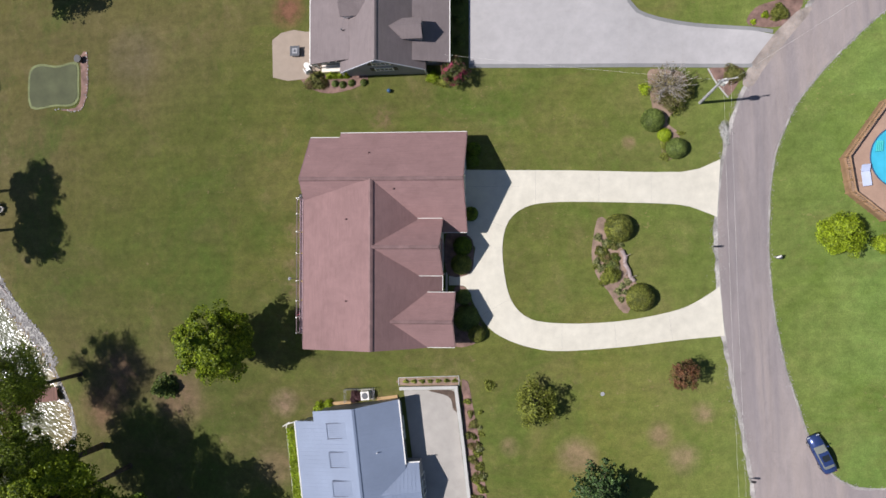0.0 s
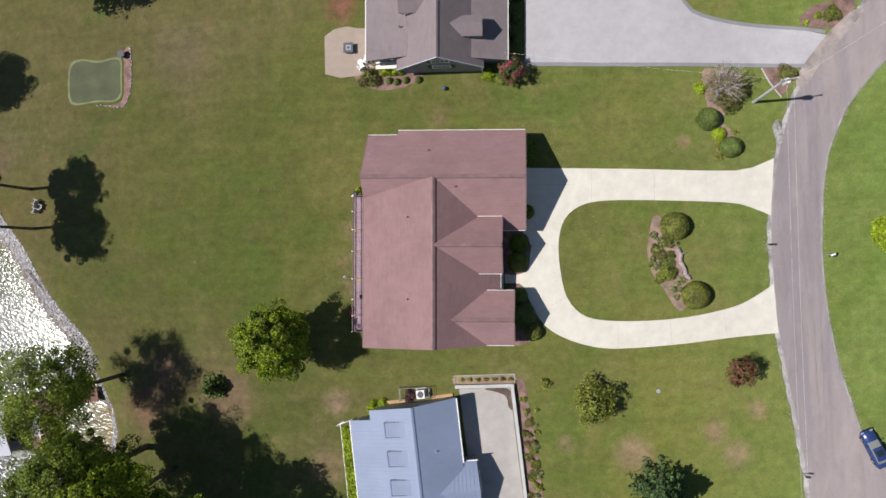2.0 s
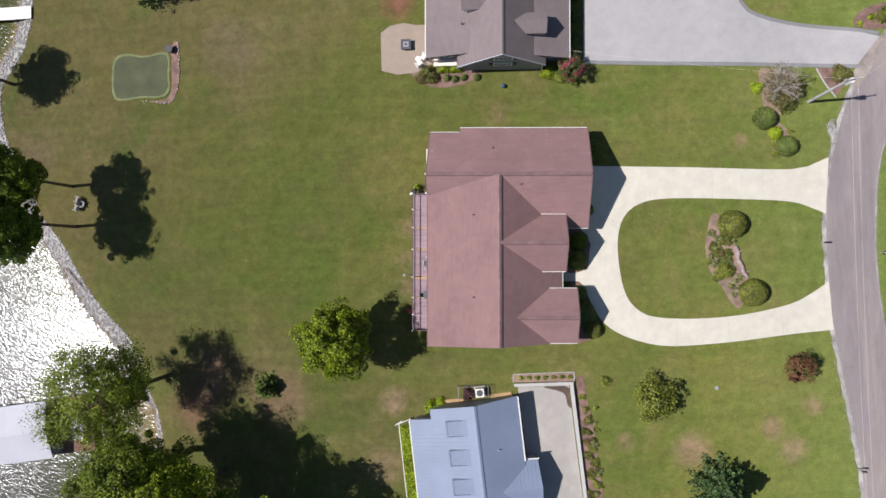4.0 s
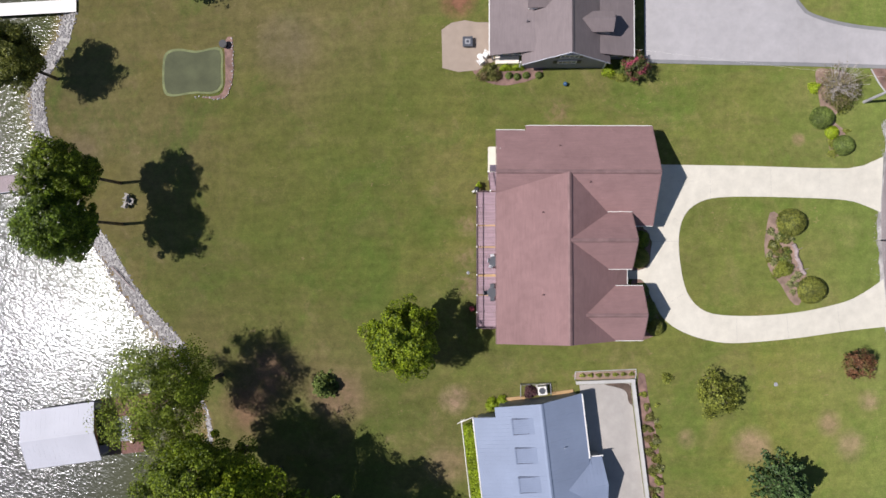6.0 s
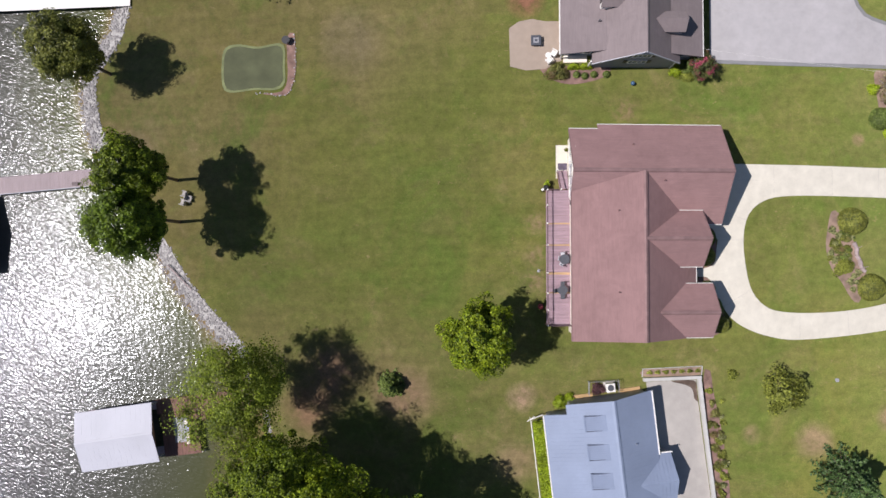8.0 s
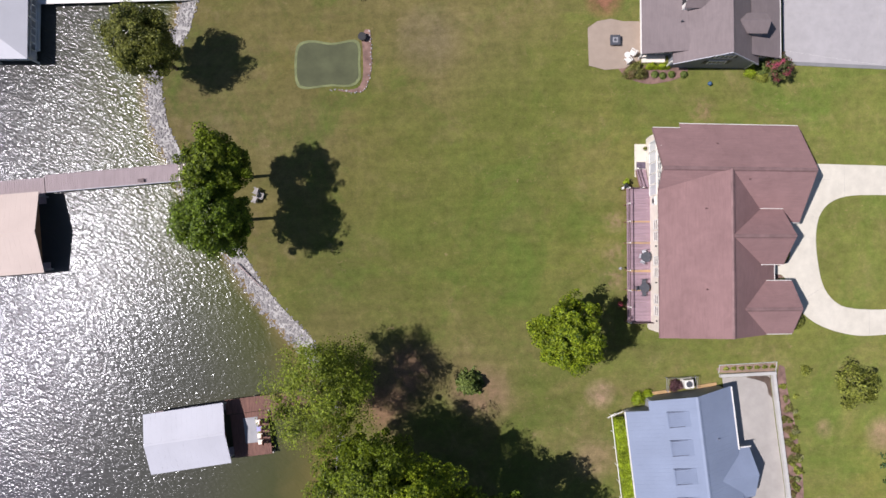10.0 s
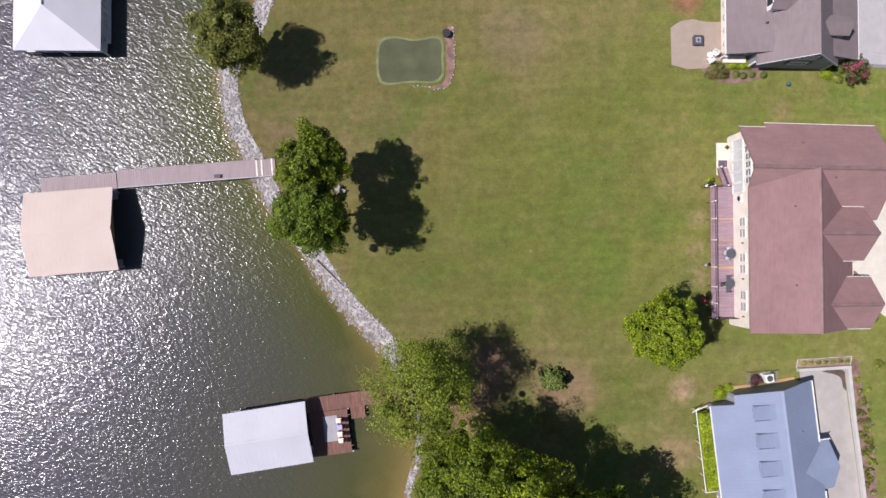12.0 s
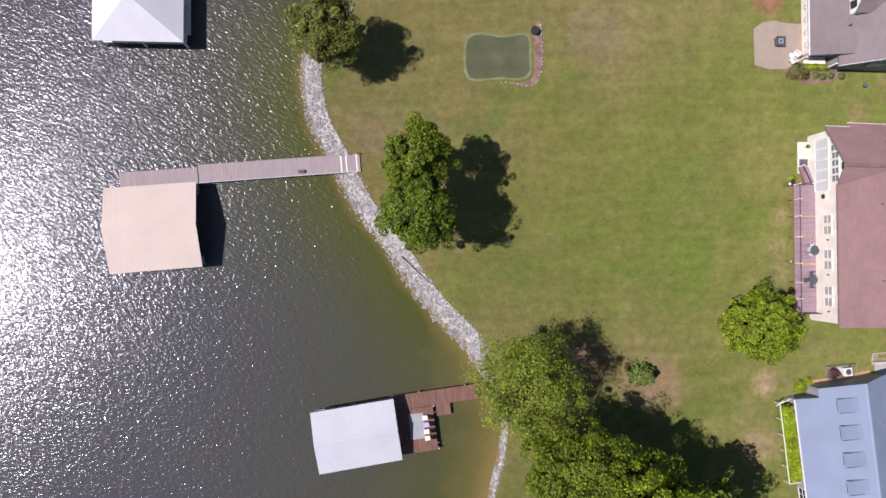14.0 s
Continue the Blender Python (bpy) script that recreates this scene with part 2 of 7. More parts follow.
def make_shingle(name, base, course=0.14, along="y"):
    """Asphalt shingles: courses, tabs of slightly different shades, grit."""
    m, t, p = nt(name)
    g = t.nodes.new("ShaderNodeNewGeometry")
    st = (0.35, 5.0, 1.0) if along == "x" else (5.0, 0.35, 1.0)
    tabs = noise_at(t, 1.6, 2, st, rough=0.6)
    big = noise_at(t, 0.25, 4)
    grit = noise_at(t, 22.0, 3, rough=0.8)
    wavy = noise_at(t, 0.55, 4, (1.0, 1.0, 1.0), turn=0.7, rough=0.65, distort=1.2)
    c = ramp(t, tabs, [(0.3, tuple(v * 0.93 for v in base)), (0.7, tuple(v * 1.06 for v in base))])
    c = mix(t, 1.0, c, ramp(t, big, [(0.3, 0.92), (0.7, 1.07)]), "MULTIPLY")
    c = mix(t, 1.0, c, ramp(t, grit, [(0.25, 0.84), (0.75, 1.14)]), "MULTIPLY")
    c = mix(t, 1.0, c, ramp(t, wavy, [(0.35, 0.93), (0.65, 1.05)]), "MULTIPLY")
    link(t, c, p.inputs["Base Color"])
    p.inputs["Roughness"].default_value = 0.85
    p.inputs["Specular IOR Level"].default_value = 0.25
    bump(t, p, mix(t, 0.5, tabs, grit), 0.35, 0.03)
    return m


def make_concrete(name, base, stain):
    m, t, p = nt(name)
    big, mid, fine = noise_at(t, 0.12, 5), noise_at(t, 0.8, 5, rough=0.65), noise_at(t, 16, 4, rough=0.7)
    c = mix(t, ramp(t, big, [(0.35, 0.0), (0.75, 0.6)]), base, stain)
    c = mix(t, 1.0, c, ramp(t, mid, [(0.3, 0.89), (0.7, 1.06)]), "MULTIPLY")
    c = mix(t, 1.0, c, ramp(t, fine, [(0.3, 0.93), (0.7, 1.05)]), "MULTIPLY")
    link(t, c, p.inputs["Base Color"])
    p.inputs["Roughness"].default_value = 0.85
    p.inputs["Specular IOR Level"].default_value = 0.25
    bump(t, p, fine, 0.2, 0.01)
    return m


def make_glass(name="window_glass", tint=(0.10, 0.12, 0.14)):
    m, t, p = nt(name)
    p.inputs["Base Color"].default_value = (*tint, 1)
    p.inputs["Roughness"].default_value = 0.06
    p.inputs["IOR"].default_value = 1.5
    bump(t, p, noise_at(t, 1.5, 2), 0.03, 0.02)
    return m


def make_road():
    m, t, p = nt("road_chipseal")
    big = noise_at(t, 0.10, 5, (1, 0.30, 1), rough=0.6)
    tracks = noise_at(t, 0.75, 3, (1.0, 0.05, 1), turn=0.06, rough=0.6, distort=0.3)
    mid = noise_at(t, 0.8, 7, (1.0, 0.22, 1), rough=0.75, distort=0.8)
    grit = noise_at(t, 14, 4, rough=0.8)
    c = ramp(t, big, [(0.3, (0.236, 0.204, 0.206)), (0.5, (0.275, 0.236, 0.234)), (0.7, (0.322, 0.274, 0.260))])
    c = mix(t, ramp(t, tracks, [(0.35, 0.35), (0.5, 0.0), (0.7, 0.0)]), c, (0.192, 0.172, 0.186))
    c = mix(t, ramp(t, tracks, [(0.5, 0.0), (0.68, 0.5)]), c, (0.350, 0.290, 0.265))
    c = mix(t, 1.0, c, ramp(t, mid, [(0.3, 0.84), (0.7, 1.10)]), "MULTIPLY")
    c = mix(t, ramp(t, noise_at(t, 0.5, 5, rough=0.7, distort=1.0), [(0.62, 0.0), (0.72, 0.30)]), c, (0.145, 0.130, 0.135))
    c = mix(t, 1.0, c, ramp(t, grit, [(0.25, 0.80), (0.75, 1.18)]), "MULTIPLY")
    link(t, c, p.inputs["Base Color"])
    p.inputs["Roughness"].default_value = 0.9
    bump(t, p, grit, 0.4, 0.02)
    return m


LAWN = make_lawn()
WATER = make_water()
ROAD = make_road()
DRIVE = make_concrete("driveway_concrete", (0.66, 0.62, 0.53), (0.58, 0.54, 0.45))
APRON = make_concrete("old_concrete", (0.445, 0.425, 0.430), (0.36, 0.345, 0.345))
SLAB = make_concrete("yard_concrete", (0.44, 0.41, 0.38), (0.27, 0.25, 0.225))
BORDER = make_concrete("concrete_border", (0.26, 0.26, 0.26), (0.20, 0.20, 0.21))
PATIO = make_concrete("tan_concrete", (0.36, 0.29, 0.235), (0.29, 0.23, 0.18))
GRAVEL = mk("gravel", (0.36, 0.335, 0.32), 0.9, 0.45, 0.7, 9, bmp=0.8, dist=0.05)
ROCK = mk("limestone_rock", (0.36, 0.34, 0.335), 0.85, 0.25, 1.2, 9, bmp=0.5, rand=0.3)
MULCH = mk("bark_mulch", (0.215, 0.132, 0.108), 0.95, 0.4, 1.2, 14, bmp=0.8, dist=0.05)
SOIL = mk("bare_soil", (0.295, 0.205, 0.155), 0.95, 0.35, 0.8, 12, bmp=0.5, dist=0.04)
SHINGLE_X = make_shingle("brown_shingles", (0.274, 0.166, 0.161), along="y")
SHINGLE_Y = make_shingle("brown_shingles_side", (0.290, 0.176, 0.171), along="x")
GREY_SHINGLE = make_shingle("grey_shingles", (0.208, 0.172, 0.174), along="y")
RIDGE = mk("ridge_cap", (0.235, 0.146, 0.142), 0.85, 0.2, 1, 16)
CHEEK_SHADE = mk("shaded_cheek_boards", (0.075, 0.085, 0.125), 0.7, 0.2, 1, 16)
# brown of the vent pipes, and of the shade painted beside ridge caps
VENT_AND_SHADE = mk("vent_and_ridge_shade_brown", (0.150, 0.088, 0.088), 0.8, 0.2, 1, 16)
WHITE = mk("white_paint", (0.74, 0.72, 0.68), 0.5, 0.08, 0.8, 20, bmp=0.05)
CREAM = mk("cream_siding", (0.76, 0.69, 0.60), 0.6, 0.10, 0.8, 20, bmp=0.1)
SLATE = mk("slate_siding", (0.225, 0.235, 0.262), 0.6, 0.15, 0.6, 16, bmp=0.1)
BLUE_METAL = mk("blue_metal_roof", (0.218, 0.262, 0.362), 0.55, 0.08, 0.3, 8, metal=0.0, bmp=0.05, spec=0.3)
TAN_METAL = mk("tan_metal_roof", (0.54, 0.445, 0.395), 0.6, 0.05, 0.3, 8, bmp=0.04, spec=0.3)
PALE_METAL = mk("pale_metal_roof", (0.465, 0.470, 0.520), 0.6, 0.05, 0.3, 8, bmp=0.04, spec=0.3)
WHITE_METAL = mk("white_metal_roof", (0.56, 0.56, 0.60), 0.6, 0.05, 0.3, 8, bmp=0.04, spec=0.3)
CURB_WHITE = make_concrete("weathered_white_paint", (0.50, 0.49, 0.47), (0.38, 0.37, 0.35))
BRICK = mk("red_brick", (0.26, 0.12, 0.085), 0.85, 0.3, 1.0, 12)
DECK = mk("mauve_decking", (0.290, 0.200, 0.232), 0.75, 0.18, 0.5, 9, stretch=(1, 8, 1), bmp=0.2, rand=0.04)
DOCK = mk("dock_boards", (0.300, 0.240, 0.248), 0.75, 0.10, 0.5, 9, stretch=(8, 1, 1), bmp=0.2, rand=0.05)
RED_DECK = mk("red_stained_boards", (0.175, 0.085, 0.065), 0.8, 0.3, 0.8, 9, stretch=(8, 1, 1), bmp=0.3, rand=0.15)
TAN_WOOD = mk("tan_timber", (0.42, 0.27, 0.13), 0.7, 0.25, 1.0, 10, stretch=(1, 6, 1))
BROWN_WOOD = mk("brown_timber", (0.23, 0.125, 0.07), 0.75, 0.25, 1.0, 10)
DARK_WOOD = mk("dark_rail", (0.085, 0.050, 0.055), 0.6, 0.2, 1.0, 10)
GREY_WOOD = mk("weathered_timber", (0.34, 0.32, 0.30), 0.85, 0.25, 1.0, 10)
BARK = mk("tree_bark", (0.110, 0.085, 0.065), 0.95, 0.35, 2.0, 12, bmp=0.8, dist=0.04)
DRIFT = mk("driftwood", (0.34, 0.27, 0.26), 0.9, 0.3, 2.0, 12, bmp=0.6)
STEEL = mk("galvanised_steel", (0.55, 0.56, 0.58), 0.4, 0.12, 1, 12, metal=0.8, bmp=0.05)
BLACK = mk("black_plastic", (0.025, 0.025, 0.028), 0.5, 0.15, 1, 12, bmp=0.1)
DARK_GREY = mk("charcoal_metal", (0.07, 0.075, 0.09), 0.45, 0.15, 1, 12, bmp=0.1)
GREY = mk("grey_paint", (0.30, 0.30, 0.32), 0.6, 0.12, 1, 12)
BLUE_PLASTIC = mk("blue_plastic", (0.04, 0.10, 0.20), 0.4, 0.1, 1, 12)
POOL = mk("pool_water", (0.055, 0.42, 0.60), 0.06, 0.10, 0.6, 2.0, bmp=0.25, dist=0.05)
TURF = mk("putting_green_turf", (0.074, 0.082, 0.040), 0.9, 0.2, 0.5, 10, bmp=0.3)
FRINGE = mk("bright_fringe_grass", (0.150, 0.170, 0.075), 0.9, 0.25, 0.8, 9, bmp=0.5)
CAR_PAINT = mk("blue_car_paint", (0.034, 0.060, 0.180), 0.25, 0.06, 1, 20, metal=0.3, bmp=0.0)
RUBBER = mk("rubber", (0.02, 0.02, 0.02), 0.8, 0.2, 2, 20)
GLASS = make_glass(tint=(0.17, 0.18, 0.19))
DARK_GLASS = make_glass("tinted_glass", (0.02, 0.025, 0.03))
PALE_GLASS = make_glass("sky_lit_glass", (0.34, 0.37, 0.42))
LEAF_OAK = leafy("oak_leaves", (0.031, 0.054, 0.004), (0.160, 0.212, 0.012))
LEAF_SUN = leafy("sunlit_leaves", (0.040, 0.078, 0.004), (0.225, 0.285, 0.013))
LEAF_WILLOW = leafy("willow_oak_leaves", (0.078, 0.112, 0.012), (0.215, 0.268, 0.024))
LEAF_DARK = leafy("dark_leaves", (0.028, 0.055, 0.005), (0.132, 0.195, 0.013))
LEAF_OLIVE = leafy("olive_leaves", (0.055, 0.070, 0.013), (0.190, 0.200, 0.038))
LEAF_YELLOW = leafy("yellow_green_leaves", (0.085, 0.105, 0.016), (0.24, 0.26, 0.045))
LEAF_LIME = leafy("lime_leaves", (0.125, 0.180, 0.008), (0.300, 0.385, 0.020))
LEAF_RED = leafy("red_leaves", (0.075, 0.042, 0.020), (0.195, 0.090, 0.045), dry=(0.135, 0.120, 0.035), scale=1.3)
LEAF_PINK = leafy("crape_myrtle_leaves", (0.055, 0.070, 0.022), (0.110, 0.120, 0.040), dry=(0.42, 0.06, 0.13), scale=1.6)
LEAF_PURPLE = leafy("purple_leaves", (0.050, 0.022, 0.028), (0.130, 0.065, 0.070))
LEAF_PINE = leafy("conifer_needles", (0.026, 0.058, 0.020), (0.090, 0.150, 0.045))
LEAF_BOX = leafy("clipped_box_leaves", (0.06, 0.092, 0.018), (0.155, 0.2, 0.046))
LEAF_GREY = leafy("sparse_olive_leaves", (0.12, 0.105, 0.045), (0.29, 0.245, 0.125))
LEAF_SILVER = leafy("silvery_leaves", (0.26, 0.25, 0.24), (0.46, 0.45, 0.43))
LEAF_RUST = leafy("olive_and_rust_leaves", (0.07, 0.080, 0.02), (0.19, 0.19, 0.052), dry=(0.170, 0.120, 0.055), scale=1.3)
POOL_WOOD = mk("golden_timber", (0.34, 0.205, 0.115), 0.75, 0.22, 1.0, 10)
LEAF_FLECK = leafy("variegated_leaves", (0.045, 0.075, 0.015), (0.300, 0.300, 0.130), scale=2.5)
PALE_BARK = mk("bleached_branches", (0.42, 0.38, 0.35), 0.9, 0.2, 2.0, 12)
# panes with an even, nearly white base colour
WHITE_GLASS = make_glass("near_white_glass", (0.56, 0.57, 0.58))
# a grey-tan reflection is painted into the pane colour
TAN_GLASS = make_glass("tan_reflection_glass", (0.36, 0.335, 0.31))
CAR_GLASS = make_glass("car_glass_over_beige_seats", (0.19, 0.20, 0.18))
POLE_WOOD = mk("silvered_pole", (0.46, 0.45, 0.46), 0.85, 0.2, 1.5, 10)
TAN_GRAVEL = mk("tan_gravel", (0.32, 0.268, 0.238), 0.95, 0.35, 0.8, 10, bmp=0.6, dist=0.04)


# ---- mesh helpers ----
def link_mesh(name, bm, material, smooth=False):
    me = bpy.data.meshes.new(name)
    bmesh.ops.recalc_face_normals(bm, faces=bm.faces)
    bm.to_mesh(me)
    bm.free()
    me.materials.append(material)
    if smooth:
        me.shade_smooth()
    return new(name, me)


def part(name, bm, material, parent, label="", smooth=False):
    """Links a bmesh, made in world places, as one part under a thing or under another part."""
    ob = link_mesh(name, bm, material, smooth)
    ob.parent = parent
    ob.matrix_parent_inverse = world_of(parent).inverted()
    return tagged(ob, label)


def world_of(ob):
    m = ob.matrix_basis.copy()
    while ob.parent:
        m = ob.parent.matrix_basis @ ob.matrix_parent_inverse @ m
        ob = ob.parent
    return m


def thing(name, at, label, category, group="", kind=""):
    ob = new(name)
    ob.location = at
    ob.empty_display_size = 0.2
    return tagged(ob, label, category, group, kind)


def single(name, bm, material, label, category, group="", kind="", smooth=False):
    """A thing that is one mesh."""
    return tagged(link_mesh(name, bm, material, smooth), label, category, group, kind)


def box(bm, c, s, rz=0.0, bevel=0.0, ry=0.0, rx=0.0):
    m = Matrix.Translation(c) @ Euler((rx, ry, rz)).to_matrix().to_4x4() @ Matrix.Diagonal((*s, 1))
    r = bmesh.ops.create_cube(bm, size=1, matrix=m)
    if bevel:
        es = list({e for v in r["verts"] for e in v.link_edges})
        bmesh.ops.bevel(bm, geom=es, offset=bevel, segments=2, affect="EDGES", profile=0.6)
    return bm


def rod(bm, a, b, r0, r1=None, seg=8):
    a, b = Vector(a), Vector(b)
    r1 = r0 if r1 is None else r1
    q = (b - a).to_track_quat("Z", "Y").to_matrix()
    rings = [[bm.verts.new(p + q @ Vector((r * math.cos(k * math.tau / seg), r * math.sin(k * math.tau / seg), 0))) for k in range(seg)] for p, r in ((a, r0), (b, r1))]
    for k in range(seg):
        bm.faces.new((rings[0][k], rings[0][(k + 1) % seg], rings[1][(k + 1) % seg], rings[1][k]))
    bm.faces.new(rings[0][::-1])
    bm.faces.new(rings[1])
    return bm


def sheet(bm, pts, thick):
    """A slab: the polygon pts is its top, in 3D, thick metres deep."""
    top = [bm.verts.new(p) for p in pts]
    low = [bm.verts.new((p[0], p[1], p[2] - thick)) for p in pts]
    bm.faces.new(top)
    bm.faces.new(low[::-1])
    n = len(pts)
    for k in range(n):
        bm.faces.new((top[k], low[k], low[(k + 1) % n], top[(k + 1) % n]))
    return bm


def wall(bm, a, b, z0, za, zb, thick=0.2):
    """A wall from a to b (plan), its foot at z0, its top sloping from za to zb."""
    d = Vector((b[0] - a[0], b[1] - a[1], 0)).normalized()
    n = Vector((-d.y, d.x, 0)) * thick / 2
    vs = []
    for s in (-1, 1):
        vs.append([bm.verts.new((p[0] + s * n.x, p[1] + s * n.y, z)) for p, z in ((a, z0), (b, z0), (b, zb), (a, za))])
    bm.faces.new(vs[0])
    bm.faces.new(vs[1][::-1])
    for k in range(4):
        bm.faces.new((vs[0][k], vs[1][k], vs[1][(k + 1) % 4], vs[0][(k + 1) % 4]))
    return bm


def smooth_line(pts, step=0.8, closed=False):
    """Points along a curve through pts."""
    out, n = [], len(pts)
    for k in range(n if closed else n - 1):
        p = [Vector((*pts[(k + j) % n if closed else min(max(k + j, 0), n - 1)], 0)) for j in (-1, 0, 1, 2)]
        m = max(1, round((p[2] - p[1]).length / step))
        for i in range(m):
            u = i / m
            v = 0.5 * (2 * p[1] + (p[2] - p[0]) * u + (2 * p[0] - 5 * p[1] + 4 * p[2] - p[3]) * u * u + (3 * p[1] - p[0] - 3 * p[2] + p[3]) * u ** 3)
            out.append((v.x, v.y))
    if not closed:
        out.append(tuple(pts[-1]))
    return out


# ---- the lie of the land ----
WATER_Z = -2.2
GX = (-400, -76, -70, -63, -56, -42, -28, -18, -8, 7, 19, 26, 400)
GZ = (-1.6, -1.6, -0.5, 0.4, 0.95, 2.0, 2.4, 2.2, 1.4, -0.2, -2.0, -2.1, -2.1)
# the water's edge, from north to south, water on the west
SHORE = [(-72, 2500), (-75, 120)] + smooth_line([(-76, 60), (-77.2, 44), (-77.8, 36), (-79, 27.5), (-82.3, 22.5), (-82.4, 17.6), (-81.4, 13.6), (-79.5, 10.2), (-76.5, 4.2), (-73.1, 0.2), (-69.8, -5.2),
                     (-66.4, -9.2), (-63.6, -12.0), (-60.6, -17.0), (-58.8, -22.0), (-60.2, -28.5), (-61.5, -36), (-62.5, -46)], 3.0) + [(-63, -120), (-66, -2500)]
SH = np.array(SHORE)


def shore_distance(x, y):
    """Metres inland from the water's edge (minus: out on the water)."""
    x, y = np.atleast_1d(np.asarray(x, float)), np.atleast_1d(np.asarray(y, float))
    a, b = SH[:-1], SH[1:]
    d = b - a
    best = np.full(x.shape, 1e9)
    for k in range(len(a)):
        u = np.clip(((x - a[k, 0]) * d[k, 0] + (y - a[k, 1]) * d[k, 1]) / (d[k] @ d[k]), 0, 1)
        best = np.minimum(best, np.hypot(x - a[k, 0] - u * d[k, 0], y - a[k, 1] - u * d[k, 1]))
    edge = np.interp(-y, -SH[:, 1], SH[:, 0])
    return np.where(x > edge, best, -best)


def ground_z(x, y):
    x, y = np.atleast_1d(np.asarray(x, float)), np.atleast_1d(np.asarray(y, float))
    base = np.mean([np.interp(x + o, GX, GZ) for o in (-3, -1.5, 0, 1.5, 3)], axis=0)
    # the southern house stands in a shallow dip
    dip = np.clip((-11.5 - y) / 4.0, 0, 1) * np.clip((x + 36) / 8.0, 0, 1) * np.clip((-3 - x) / 6.0, 0, 1)
    base = base - 0.75 * dip * dip * (3 - 2 * dip)
    d = shore_distance(x, y)
    bank = WATER_Z + np.where(d > 0, 0.42 * np.minimum(d, 3) + 0.16 * np.maximum(d - 3, 0), np.maximum(0.16 * d, -2.2))
    k = 0.35
    return -k * np.log(np.exp(-np.clip(base, -5, 9) / k) + np.exp(-np.clip(bank, -8, 9) / k))


def gz(x, y):
    return float(ground_z(x, y)[0])


def axis(lo, hi, step, far):
    return np.concatenate([[-far, -far * 0.5, lo - 150, lo - 60, lo - 20], np.arange(lo, hi + step / 2, step), [hi + 20, hi + 60, hi + 150, far * 0.5, far]])


def grid_mesh(name, xs, ys, height, material):
    gx, gy = np.meshgrid(xs, ys)
    v = np.stack([gx.ravel(), gy.ravel(), height(gx.ravel(), gy.ravel())], 1)
    n, m = len(xs), len(ys)
    i = (np.arange(m - 1)[:, None] * n + np.arange(n - 1)).ravel()
    me = bpy.data.meshes.new(name)
    me.from_pydata(v.tolist(), [], np.stack([i, i + 1, i + n + 1, i + n], 1).tolist())
    me.materials.append(material)
    me.shade_smooth()
    return new(name, me), v


ground, _ = grid_mesh("ground", axis(-118, 62, 1.0, 2500), axis(-52, 58, 1.0, 2500), ground_z, LAWN)
tagged(ground, "mown green lawn with dry brown patches, sloping to the lake", "lawn", kind="structure")
water, wv = grid_mesh("water", np.concatenate([[-2500, -900, -300], np.arange(-150, -52, 0.9)]), np.concatenate([[-2500, -600, -150], np.arange(-60, 66, 0.9), [150, 600, 2500]]), lambda x, y: np.full(x.shape, WATER_Z), WATER)
depth = water.data.attributes.new("depth", "FLOAT", "POINT")
depth.data.foreach_set("value", np.clip(-shore_distance(wv[:, 0], wv[:, 1]) / np.interp(wv[:, 1], [-18, -9], [12.0, 2.6]), 0, 1).astype(np.float32))
reach = water.data.attributes.new("reach", "FLOAT", "POINT")
reach.data.foreach_set("value", np.clip(-shore_distance(wv[:, 0], wv[:, 1]) / 42.0 * np.interp(wv[:, 1], [-24, -9], [0.6, 1.0]), 0, 1).astype(np.float32))
chop = water.data.attributes.new("chop", "FLOAT", "POINT")
lee = np.clip(-shore_distance(wv[:, 0], wv[:, 1]) / 26.0, 0, 1)
chop.data.foreach_set("value", (np.clip(0.90 + (wv[:, 1] + 5) / np.where(wv[:, 1] < -5, 260.0, 90.0), 0.5, 1.15) * (0.62 + 0.45 * lee) * (1 - 0.34 * np.interp(wv[:, 1], [-9, -3], [1, 0]) * np.clip(1.4 - 1.6 * lee, 0, 1)) * (1 - 0.28 * np.clip((-90 - wv[:, 0]) / 22, 0, 1))).astype(np.float32))
tagged(water, "green-brown rippled lake water glittering in the sun", "water", kind="structure")


def draped(bm, pts, lift, skirt=0.25, step=1.0):
    """A paving laid over the land: the outline pts (plan), lift metres above the ground, with a skirt down into it."""
    f = bm.faces.new([bm.verts.new((x, y, 0)) for x, y in pts])
    new_faces = [f]
    xs, ys = [p[0] for p in pts], [p[1] for p in pts]
    for axis_no, lo, hi in ((0, min(xs), max(xs)), (1, min(ys), max(ys))):
        k = math.ceil(lo / step) * step
        while k < hi:
            co, no = ((k, 0, 0), (1, 0, 0)) if axis_no == 0 else ((0, k, 0), (0, 1, 0))
            live = [g for g in new_faces if g.is_valid]
            geom = live + list({e for g in live for e in g.edges}) + list({v for g in live for v in g.verts})
            r = bmesh.ops.bisect_plane(bm, geom=geom, plane_co=co, plane_no=no, dist=1e-5)
            new_faces = [g for g in r["geom"] if isinstance(g, bmesh.types.BMFace)]
            k += step
    new_faces = [g for g in new_faces if g.is_valid]
    vs = list({v for g in new_faces for v in g.verts})
    z = ground_z([v.co.x for v in vs], [v.co.y for v in vs])
    for v, h in zip(vs, z):
        v.co.z = h + lift
    rim = [e for e in {e for g in new_faces for e in g.edges} if len(e.link_faces) == 1]
    r = bmesh.ops.extrude_edge_only(bm, edges=rim)
    for v in r["geom"]:
        if isinstance(v, bmesh.types.BMVert):
            v.co.z -= skirt
    return bm


